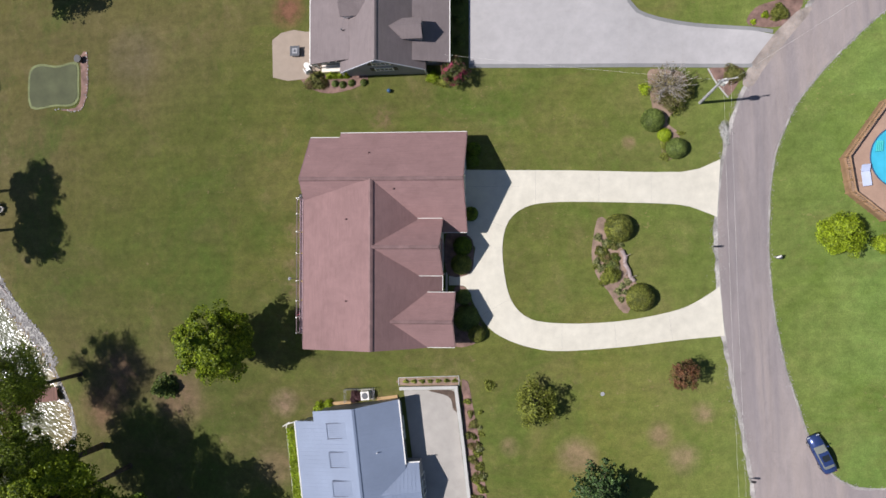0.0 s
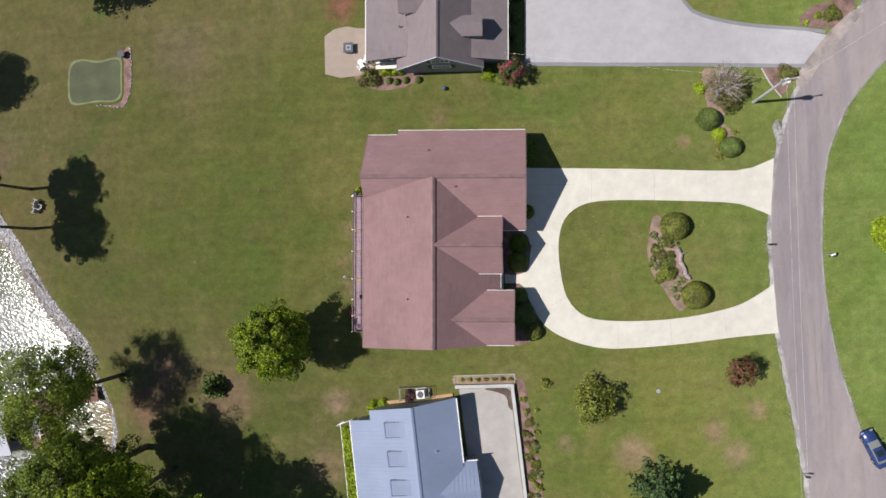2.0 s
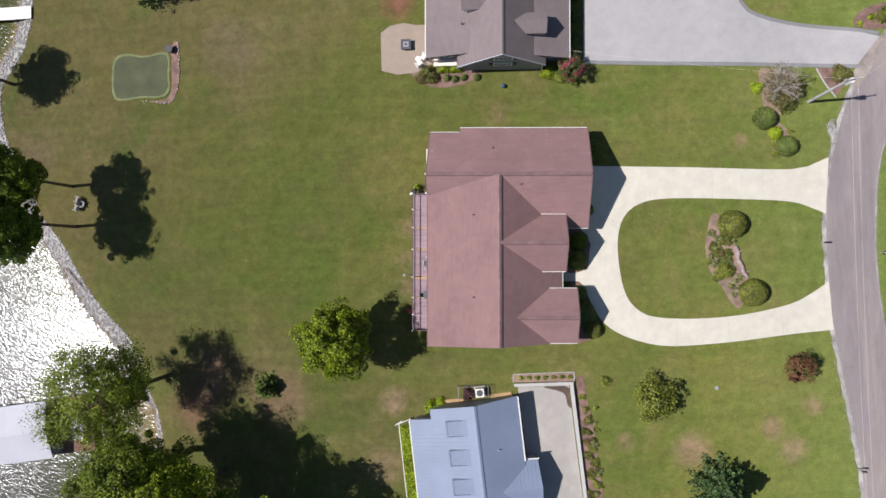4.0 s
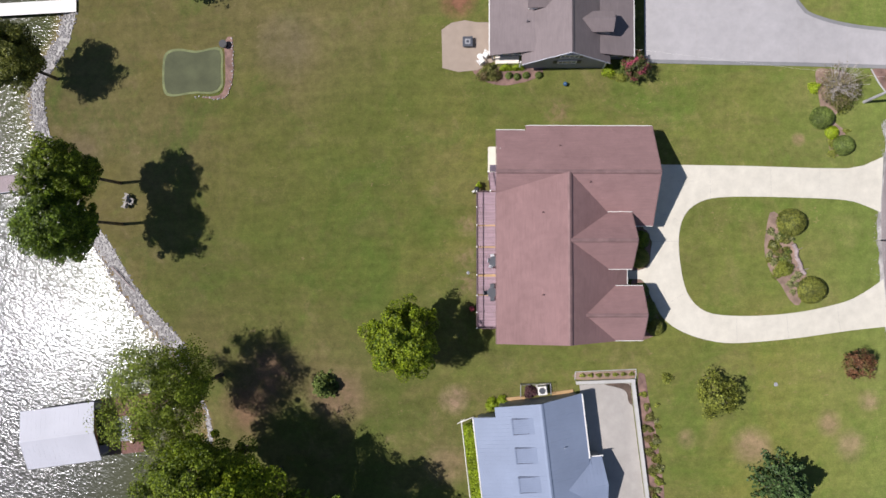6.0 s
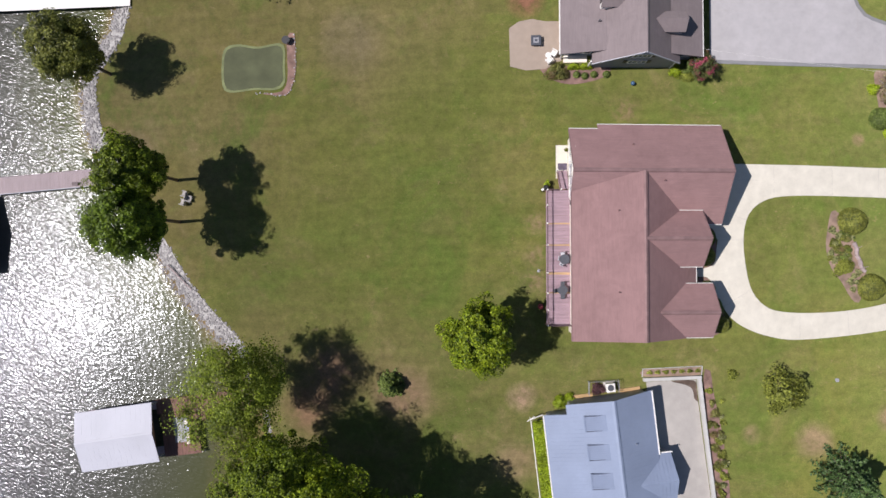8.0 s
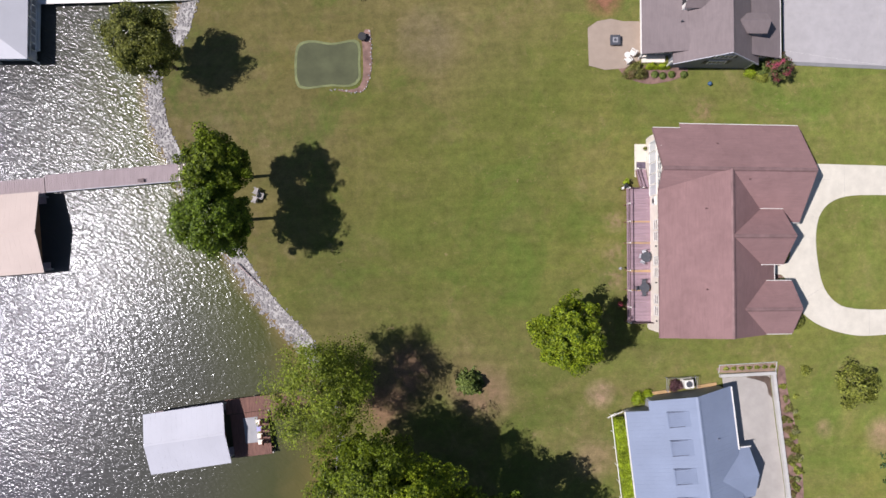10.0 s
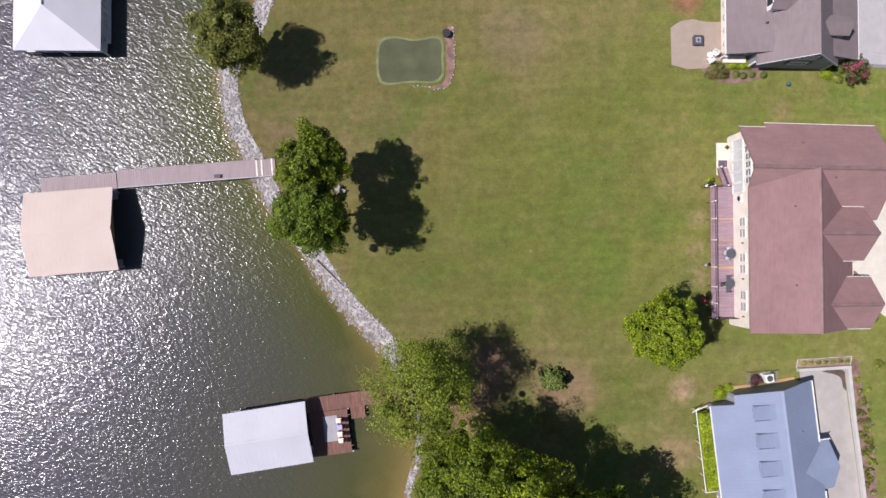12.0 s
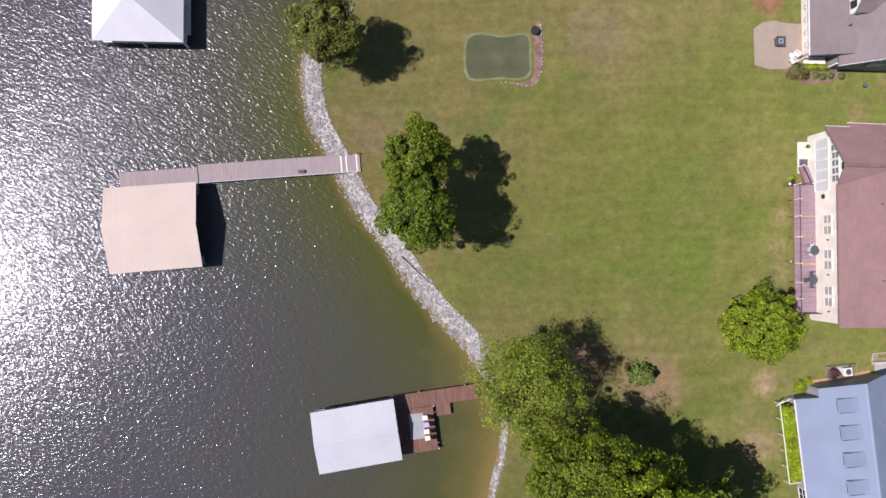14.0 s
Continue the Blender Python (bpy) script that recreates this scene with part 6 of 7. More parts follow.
for y in (-3.2, -8.0, -12.5):
    n = Vector((-math.cos(BT), -math.sin(BT)))
    window(blue, b3(-7.02, y, 2.50), 1.4, 1.3, n, 2, 2)
window(blue, b3(4.07, -3.2, 2.30), 2.4, 2.1, Vector((math.cos(BT), math.sin(BT))), 4, 4, WHITE, name="garage_door")
window(blue, b3(5.78, -9.3, 2.10), 2.2, 1.4, Vector((math.cos(BT), math.sin(BT))), 2, 3)

# yard slab, white retaining wall, beds
bm = bmesh.new()
draped(bm, [(-14.7, -14.65), (-9.1, -14.45), (-8.4, -20.5), (-7.6, -27.0), (-6.8, -36), (-14, -36), (-13.5, -24)], 0.06, 0.2)
single("yard_slab", bm, SLAB, "stained grey-tan concrete yard beside the house", "driveway", kind="structure")
ret = thing("retaining_wall", (-8.8, -16, 1.4), "low white-painted retaining wall round the concrete yard", "wall", kind="structure")


def low_wall(a, b, h, w, mat_, parent, name="wall_run"):
    bm = bmesh.new()
    za = min(gz(*a), gz(*b))
    wall(bm, a, b, za - 0.3, gz(*a) + h, gz(*b) + h, w)
    part(name, bm, mat_, parent)


for a, b in (((-15.1, -14.35), (-8.65, -14.1)), ((-8.85, -14.25), (-8.1, -20.5)), ((-8.1, -20.5), (-7.35, -27)), ((-7.35, -27), (-6.5, -36))):
    low_wall(a, b, 0.5, 0.36, CURB_WHITE, ret)
bed("planter_bed", [(-15.1, -14.0), (-15.1, -13.25), (-11.8, -13.1), (-8.7, -13.0), (-8.7, -13.85), (-11.8, -14.0)], SOIL, "narrow planted bed along the retaining wall", 0.05)
for k in range(7):
    x = -14.4 + 0.9 * k
    shrub("small_shrub", x, -13.55 + 0.03 * k, 0.32, 0.4, LEAF_YELLOW, "small yellow-green shrub in the planter bed", 60 + k, 500, 0.07, stretch=(1.3, 0.9), loose=0.3, group="shrubs along the retaining wall")
bed("mulch_bed", [(-8.2, -13.2), (-7.6, -13.4), (-7.0, -16.5), (-6.4, -19.5), (-5.9, -23), (-5.5, -27), (-5.7, -31), (-7.0, -31), (-7.2, -27), (-7.7, -22), (-8.2, -17)], MULCH, "brown mulch bed outside the retaining wall")
bm = bmesh.new()
draped(bm, smooth_line([(-11.9, -14.6), (-9.3, -14.55), (-9.0, -15.6), (-8.85, -17.0), (-9.25, -16.6), (-9.5, -15.5), (-10.4, -15.0)], 0.4, True), 0.075, 0.05)
single("soil_patch", bm, mk("brown_wet_soil", (0.115, 0.080, 0.062), 0.95, 0.45, 1.6, 12, bmp=0.6), "bare brown soil spilled in the yard's corner", "soil", kind="structure")
edging = thing("bed_edging", (-12, -13.0, gz(-12, -13.0)), "thin white edging board round the planter bed", "edging")
for a, b in (((-15.2, -13.15), (-8.55, -12.85)), ((-15.2, -13.15), (-15.2, -14.1)), ((-8.55, -12.85), (-8.55, -14.0))):
    low_wall(a, b, 0.12, 0.07, CURB_WHITE, edging, "board")
rng = random.Random(8)
for k in range(16):
    y = -16.6 - 0.85 * k + rng.uniform(-0.4, 0.4)
    x = -6.9 + 0.095 * (-16.6 - y) + rng.uniform(-0.75, 0.7)
    leaf, lab = ((LEAF_YELLOW, "straggling yellow-green shrub in the mulch"), (LEAF_RUST, "straggling olive and rusty shrub in the mulch"), (LEAF_FLECK, "pale variegated plant in the mulch"))[k % 3]
    shrub("shrub", x, y, rng.uniform(0.3, 0.7), rng.uniform(0.3, 0.6), leaf, lab, 500 + k, 520, 0.085, stretch=(1.0, rng.uniform(0.6, 1.0)), turn=rng.uniform(0, 3), loose=0.7)
for k, (x, y) in enumerate([(-7.3, -15.7), (-6.6, -18.2), (-6.5, -19.6), (-7.1, -19.4), (-6.2, -21.3), (-6.7, -22.0), (-5.9, -22.8), (-6.3, -24.0), (-5.7, -25.2), (-6.6, -26.2), (-5.9, -27.2), (-6.8, -20.6), (-5.7, -23.9)]):
    shrub("shrub", x - 0.35, y, rng.uniform(0.35, 0.75), rng.uniform(0.35, 0.65), (LEAF_YELLOW, LEAF_RUST, LEAF_OLIVE, LEAF_RUST)[k % 4], ("yellow-green shrub in the mulch", "olive and rusty shrub in the mulch", "olive shrub in the mulch", "olive and rusty shrub in the mulch")[k % 4], 80 + k, 1100, 0.075, stretch=(1.0, 0.7 + 0.15 * (k % 4)), turn=0.7 * k, loose=0.3 if k % 4 != 2 else 0.0)
shrub("small_shrub", -5.2, -13.8, 0.75, 0.6, LEAF_YELLOW, "spiky yellow-green plant on the lawn", 95, 500, 0.10, loose=0.6)
x, y = -18.85, -15.15
z = gz(x, y)
ac = thing("air_conditioner", (x, y, z), "white air-conditioning unit on its pad beside the house", "air conditioner")
bm = bmesh.new()
box(bm, (x, y, z + 0.05), (1.3, 1.2, 0.12), BT, 0.01)
part("pad", bm, SLAB, ac)
bm = bmesh.new()
box(bm, (x, y, z + 0.55), (0.95, 0.95, 0.9), BT, 0.04)
part("cabinet", bm, WHITE, ac)
bm = bmesh.new()
rod(bm, (x, y, z + 1.0), (x, y, z + 1.03), 0.36, 0.34, 20)
part("fan_grille", bm, DARK_GREY, ac)
shrub("purple_shrub", -20.1, -15.4, 0.85, 1.1, LEAF_PURPLE, "rounded purple-leaved shrub beside the unit", 96, 1400, 0.08)
shrub("shrub", -24.3, -16.9, 0.95, 0.9, LEAF_LIME, "bright green shrub at the house corner", 97, 1200, 0.08)
shrub("shrub", -23.3, -16.5, 0.8, 0.8, LEAF_LIME, "bright green shrub at the house corner", 98, 800, 0.08)
wf = thing("wire_fence", (-19.5, -14.6, gz(-19.5, -14.6)), "low thin grey wire fence round the unit and shrub", "fence")
WF = [(-21.2, -16.0), (-21.2, -14.55), (-17.95, -14.35), (-17.9, -15.6)]
for a in WF:
    bm = bmesh.new()
    rod(bm, (*a, gz(*a) - 0.1), (*a, gz(*a) + 1.0), 0.03, 0.03, 8)
    part("post", bm, GREY, wf)
for a, b in zip(WF, WF[1:]):
    for h in (0.3, 0.65, 0.97):
        bm = bmesh.new()
        rod(bm, (*a, gz(*a) + h), (*b, gz(*b) + h), 0.018, 0.018, 6)
        part("rail", bm, GREY, wf)
tb = thing("timber_edging", (-20, -14.9, 2.1), "tan timber edging along the house's end", "edging")
for a, b in (((-23.4, -16.4), (-20.7, -16.05)), ((-17.7, -15.65), (-15.4, -15.3))):
    low_wall(a, b, 0.18, 0.35, TAN_WOOD, tb, "timber")
hg = thing("hedge", (-27.7, -22, 2.3), "long clipped lime-green hedge along the house wall", "hedge")
hrng = np.random.default_rng(99)
n = 9000
hp = np.stack([hrng.uniform(-0.62, 0.62, n), hrng.uniform(-4.3, 4.3, n), hrng.uniform(0.1, 1.0, n) ** 0.5 * 1.25], 1)
edge = hrng.uniform(0, 1, n)
hp[edge < 0.5, 2] = hrng.uniform(1.12, 1.3, int((edge < 0.5).sum()))
hw = np.array([bl(-8.1 + a * 0.9, -6.2 + b) for a, b in hp[:, :2]])
v, f = leaf_cloud(np.column_stack([hw, hp[:, 2] + 2.3]), 0.10, hrng, up=0.7)
on_parent("leaves", mesh_from("leaves", v, f, LEAF_LIME), hg)
bm = bmesh.new()
box(bm, (*bl(-8.1, -6.2), 2.85), (1.0, 8.5, 1.15), BT, 0.15)
part("inner_foliage", bm, LEAF_LIME, hg)
fence = thing("low_fence", (-28.6, -22, 2.3), "white pipe rail round the hedge", "fence")
for a, b in (((-8.85, -1.6), (-8.85, -10.8)), ((-8.85, -1.6), (-7.5, -1.2)), ((-8.85, -10.8), (-7.5, -10.8)), ((-9.3, -1.75), (-8.4, -1.3))):
    bm = bmesh.new()
    rod(bm, b3(*a, 3.1), b3(*b, 3.1), 0.05, 0.05, 8)
    part("rail", bm, WHITE, fence)
for k in range(6):
    bm = bmesh.new()
    p = bl(-8.85, -1.6 - 1.84 * k)
    rod(bm, (*p, 2.1), (*p, 3.1), 0.04, 0.04, 8)
    part("post", bm, WHITE, fence)


# ---- front garden of the brown-roofed house ----
for k, (x, y, r, h, leaf, lab) in enumerate([(-6.55, -8.2, 0.95, 1.3, LEAF_OLIVE, "round clipped shrub at the drive's edge"), (-7.7, -6.5, 1.5, 1.1, LEAF_BOX, "wide low shrub under the front gable"),
                                           (-8.0, -4.2, 0.85, 1.0, LEAF_BOX, "clipped shrub by the porch path"), (-8.25, -0.6, 1.15, 1.2, LEAF_YELLOW, "yellow-green clipped shrub by the porch"),
                                           (-8.1, 1.4, 1.05, 1.1, LEAF_DARK, "dark clipped shrub beside the porch"), (-7.2, 4.9, 0.8, 1.1, LEAF_DARK, "dark shrub between the garage doors"),
                                           (-6.9, 12.0, 0.8, 0.9, LEAF_DARK, "dark shrub at the garage corner"), (-7.0, 10.6, 0.7, 0.9, LEAF_DARK, "dark shrub at the garage corner")]):
    shrub("foundation_shrub", x, y, r, h, leaf, lab, 110 + k, 2200, 0.08, True, group="shrubs along the house front")
bed("mulch_bed", [(-9.1, -9.3), (-6.2, -9.0), (-5.9, -7.7), (-7.0, -5.4), (-7.8, -3.2), (-9.0, -3.2)], MULCH, "dark mulch bed along the house front")
bed("mulch_bed", [(-9.8, -1.6), (-7.3, -1.6), (-6.9, 0.6), (-7.3, 2.4), (-9.8, 2.8)], MULCH, "dark mulch bed along the house front", 0.055)
# the island bed
bed("island_bed", [(6.5, 4.4), (7.4, 4.2), (8.4, 2.2), (9.3, 0.6), (9.9, -1.5), (10.6, -2.8), (10.2, -4.4), (9.6, -5.9), (8.7, -5.4), (7.6, -3.6), (6.4, -2.0), (5.8, 0.2), (6.0, 2.4)], SOIL, "bare tan soil bed in the lawn island", 0.035)
shrub("clipped_shrub", 8.65, 3.3, 1.55, 1.9, LEAF_OLIVE, "large clipped round shrub in the lawn island", 120, 5200, 0.085, True, group="large clipped balls in the front lawns")
shrub("clipped_shrub", 10.9, -4.2, 1.52, 1.8, LEAF_OLIVE, "large clipped round shrub in the lawn island", 121, 5600, 0.085, True, group="large clipped balls in the front lawns")
shrub("shrub", 7.7, -1.85, 1.30, 0.9, LEAF_YELLOW, "bright green mounded shrub in the island bed", 124, 3200, 0.08, stretch=(1.2, 0.85), turn=0.7)
irng = random.Random(41)
for k in range(34):
    u = irng.random()
    x = 7.15 + irng.uniform(-1.0, 1.2)
    y = 2.4 - 4.0 * u
    leaf, lab = ((LEAF_FLECK, "spreading variegated plant in the island bed"), (LEAF_OLIVE, "low olive plant in the island bed"), (LEAF_RUST, "straggling tan and olive plant in the island bed"), (LEAF_BOX, "low green plant in the island bed"))[k % 4]
    shrub("bedding_plant", x, y, irng.uniform(0.45, 0.80), irng.uniform(0.3, 0.65), leaf, lab, 600 + k, 650, 0.095, stretch=(1.0, irng.uniform(0.65, 1.0)), turn=irng.uniform(0, 3), loose=0.6, category="plant")
for k, (x, y) in enumerate(((9.0, -2.9), (9.3, -3.6), (8.6, -3.5), (8.9, -4.4), (9.6, -2.5), (8.8, 1.5), (8.3, 1.9))):
    shrub("bedding_plant", x, y, irng.uniform(0.35, 0.6), 0.4, LEAF_FLECK, "pale-leaved plant in the island bed", 650 + k, 420, 0.09, loose=0.6, category="plant")
log = thing("driftwood_log", (9.4, -0.6, gz(9.4, -0.6)), "bleached twisted driftwood log in the island bed", "log")
bm = bmesh.new()
q = [(9.0, 0.9), (9.35, 0.2), (9.3, -0.5), (9.7, -1.2), (9.9, -2.0), (10.3, -2.4)]
for a, b in zip(q, q[1:]):
    rod(bm, (*a, gz(*a) + 0.16), (*b, gz(*b) + 0.18), 0.24, 0.20, 8)
part("trunk", bm, DRIFT, log)
for a, b in (((9.35, 0.2), (9.9, 0.5)), ((9.7, -1.2), (9.2, -1.9)), ((9.9, -2.0), (10.6, -1.8))):
    bm = bmesh.new()
    rod(bm, (*a, gz(*a) + 0.2), (*b, gz(*b) + 0.4), 0.07, 0.02, 6)
    part("limb", bm, DRIFT, log)
# the bed by the utility pole
bed("mulch_bed", [(11.9, 20.3), (13.2, 20.6), (15.6, 20.2), (16.2, 18.6), (15.2, 16.6), (13.9, 14.9), (15.2, 13.6), (15.0, 12.0), (14.2, 10.7), (13.5, 11.0), (13.2, 12.8), (12.6, 15.2), (12.2, 17.5)], SOIL, "bare soil bed under shrubs by the lane", 0.03)
bare = tree("bare_shrub", 14.0, 18.4, 3.2, 2.9, LEAF_GREY, "large half-bare bush of pale grey branches", 130, 120, 2300, 0.085, bole=0.10, trunk=0.13, sparse=0.4, flat=0.5, category="shrub", bark=PALE_BARK)
brng = np.random.default_rng(133)
for k in range(70):
    bm = bmesh.new()
    a, r, h = brng.uniform(0, math.tau), brng.uniform(0.9, 2.7), brng.uniform(1.2, 3.0)
    p0 = Vector((13.8, 18.5, gz(13.8, 18.5)))
    p2 = p0 + Vector((r * math.cos(a), r * math.sin(a), h))
    p1 = p0.lerp(p2, 0.5) + Vector((brng.uniform(-0.2, 0.2), brng.uniform(-0.2, 0.2), 0.35))
    rod(bm, p0, p1, 0.035, 0.025, 5)
    rod(bm, p1, p2, 0.025, 0.010, 5)
    for j in range(3):
        q = p1.lerp(p2, 0.3 + 0.22 * j)
        rod(bm, q, q + Vector((brng.uniform(-0.5, 0.5), brng.uniform(-0.5, 0.5), brng.uniform(0.1, 0.45))), 0.014, 0.006, 4)
    part("branch", bm, PALE_BARK, bare, "bleached leafless branch")
shrub("shrub", 14.6, 17.2, 1.9, 1.3, LEAF_OLIVE, "olive shrub below the bare bush", 131, 2400, 0.09, loose=0.3)
shrub("shrub", 15.9, 18.3, 1.3, 1.5, LEAF_OLIVE, "olive shrub below the bare bush", 137, 1600, 0.09, loose=0.3)
shrub("shrub", 11.6, 18.4, 0.8, 0.8, LEAF_LIME, "lime-green shrub beside the bare bush", 132, 900, 0.09)
shrub("clipped_shrub", 12.35, 15.0, 1.26, 1.6, LEAF_BOX, "large clipped round shrub near the lane", 133, 4800, 0.08, True, group="large clipped balls in the front lawns")
shrub("clipped_shrub", 14.85, 11.95, 1.14, 1.4, LEAF_BOX, "large clipped round shrub near the lane", 134, 4400, 0.08, True, group="large clipped balls in the front lawns")
shrub("shrub", 13.6, 13.4, 0.8, 0.7, LEAF_LIME, "small green shrub between clipped balls", 135, 1000, 0.07, clipped=True)
shrub("shrub", 13.5, 12.2, 0.5, 0.3, LEAF_YELLOW, "low yellow-green ground cover", 138, 500, 0.08, stretch=(0.7, 1.6), loose=0.4)
shrub("shrub", 15.3, 13.6, 0.4, 0.3, LEAF_YELLOW, "low yellow-green ground cover", 139, 350, 0.08, stretch=(1.5, 0.8), loose=0.4)
shrub("shrub", 13.7, 11.1, 0.7, 0.35, LEAF_YELLOW, "low yellow-green ground cover", 136, 600, 0.08, loose=0.4)
bed("mulch_bed", [(18.4, 20.6), (21.9, 20.6), (21.6, 19.3), (20.4, 17.6), (19.4, 19.0)], MULCH, "red-brown corner bed between apron and lane")
ribbon(smooth_line([(18.3, 20.65), (19.2, 19.0), (20.4, 17.4)], 0.5), 0.12, 0.10, CURB_WHITE, "bed_edging", "thin white edging along the corner bed", "edging")
shrub("shrub", 20.9, 19.9, 1.3, 1.1, LEAF_RUST, "rounded olive and rusty shrub at the apron's corner", 140, 1800, 0.08)
bed("mulch_bed", [(22.5, 25.3), (25.8, 24.9), (27.6, 26.4), (27.9, 27.8), (25.8, 27.8), (23.2, 27.0)], MULCH, "red-brown mulch bed at the apron's mouth")
shrub("shrub", 25.6, 26.3, 1.1, 1.1, LEAF_OLIVE, "rounded flowering shrub in the mulch", 141, 1800, 0.08)
shrub("shrub", 24.2, 26.2, 0.5, 0.5, LEAF_LIME, "small green shrub in the mulch", 142, 600, 0.07)
shrub("shrub", 23.0, 25.5, 0.4, 0.4, LEAF_LIME, "small green shrub in the mulch", 143, 500, 0.07)
shrub("silver_grass", 20.0, 13.6, 0.8, 0.3, LEAF_SILVER, "silvery dry ground plant beside the lane", 144, 1300, 0.085, stretch=(0.75, 2.4), turn=0.12, loose=0.8)

# utility pole, wires, boxes
PX, PY = 17.45, 16.9
PZ = gz(PX, PY)
pole = thing("utility_pole", (PX, PY, PZ), "tall weathered utility pole with transformer and wires", "utility pole")
bm = bmesh.new()
rod(bm, (PX, PY, PZ - 0.5), (PX, PY + 0.1, PZ + 8.1), 0.17, 0.12, 10)
part("pole_shaft", bm, POLE_WOOD, pole)
bm = bmesh.new()
rod(bm, (PX + 0.35, PY + 0.1, PZ + 6.8), (PX + 0.35, PY + 0.1, PZ + 7.7), 0.27, 0.27, 14)
tr = part("transformer", bm, WHITE, pole, "pale grey transformer can")
bm = bmesh.new()
for s in (-0.1, 0.1):
    rod(bm, (PX + 0.35 + s, PY + 0.1, PZ + 7.7), (PX + 0.35 + s, PY + 0.1, PZ + 7.95), 0.04, 0.03, 8)
part("bushing", bm, DARK_GREY, tr)
bm = bmesh.new()
box(bm, (PX + 0.5, PY + 0.2, PZ + 7.85), (1.9, 0.11, 0.12), 0.15)
arm = part("cross_arm", bm, GREY_WOOD, pole)
for o in (-0.35, 0.3, 1.2):
    bm = bmesh.new()
    rod(bm, (PX + o, PY + 0.13 + o * 0.1, PZ + 7.9), (PX + o, PY + 0.13 + o * 0.1, PZ + 8.1), 0.045, 0.03, 8)
    part("insulator", bm, WHITE, arm)


def wire(a, b, sag, name="wire"):
    bm = bmesh.new()
    a, b = Vector(a), Vector(b)
    p = [a.lerp(b, k / 14) - Vector((0, 0, sag * 4 * (k / 14) * (1 - k / 14))) for k in range(15)]
    for s, e in zip(p, p[1:]):
        rod(bm, s, e, 0.006, 0.006, 4)
    part(name, bm, WHITE, pole, "pale aluminium wire")


for o in (0.1, 0.75):
    wire((PX + o, PY + 0.13, PZ + 8.0), (PX + 2.0 + o, -42, PZ + 7.6), 0.7)
wire((PX + 1.2, PY + 0.3, PZ + 8.0), (48, 36, PZ + 8.0), 0.5)
wire((PX, PY + 0.1, PZ + 8.0), (-9.5, 21.2, 5.4), 0.4)


def mailbox(x, y, body, label, turn=0.0):
    z = gz(x, y)
    m = thing("mailbox", (x, y, z), label, "mailbox")
    bm = bmesh.new()
    box(bm, (x, y, z + 0.5), (0.1, 0.1, 1.05), turn, 0.01)
    part("post", bm, GREY_WOOD, m)
    bm = bmesh.new()
    box(bm, (x + 0.1, y, z + 1.12), (0.52, 0.2, 0.22), turn, 0.07)
    b = part("box", bm, body, m)
    bm = bmesh.new()
    box(bm, (x + 0.15, y - 0.12, z + 1.16), (0.12, 0.02, 0.05), turn)
    part("flag", bm, BRICK, b)


mailbox(18.6, 1.3, BLACK, "black mailbox on a post at the lane's edge")
mailbox(22.2, -23.4, BLACK, "black mailbox on a post at the lane's edge")
mailbox(24.9, 0.2, WHITE, "white mailbox on a post beyond the lane", 0.4)
x, y = 25.25, 0.15
can = thing("newspaper_tube", (x, y, gz(x, y)), "dark newspaper tube beside the white mailbox", "mailbox")
bm = bmesh.new()
rod(bm, (x, y, gz(x, y) - 0.05), (x, y, gz(x, y) + 0.75), 0.2, 0.2, 12)
part("tube", bm, BLACK, can)
bm = bmesh.new()
rod(bm, (x, y, gz(x, y) + 0.75), (x, y, gz(x, y) + 0.80), 0.22, 0.20, 12)
part("lid", bm, DARK_GREY, can)
cover = thing("drain_cover", (6.9, -14.6, gz(6.9, -14.6)), "small pale drain cover in the lawn", "drain cover")
bm = bmesh.new()
rod(bm, (6.9, -14.6, gz(6.9, -14.6) - 0.1), (6.9, -14.6, gz(6.9, -14.6) + 0.05), 0.24, 0.22, 14)
part("rim", bm, GREY, cover)
bm = bmesh.new()
rod(bm, (6.9, -14.6, gz(6.9, -14.6)), (6.9, -14.6, gz(6.9, -14.6) + 0.065), 0.13, 0.12, 12)
part("lid", bm, GREY, cover)

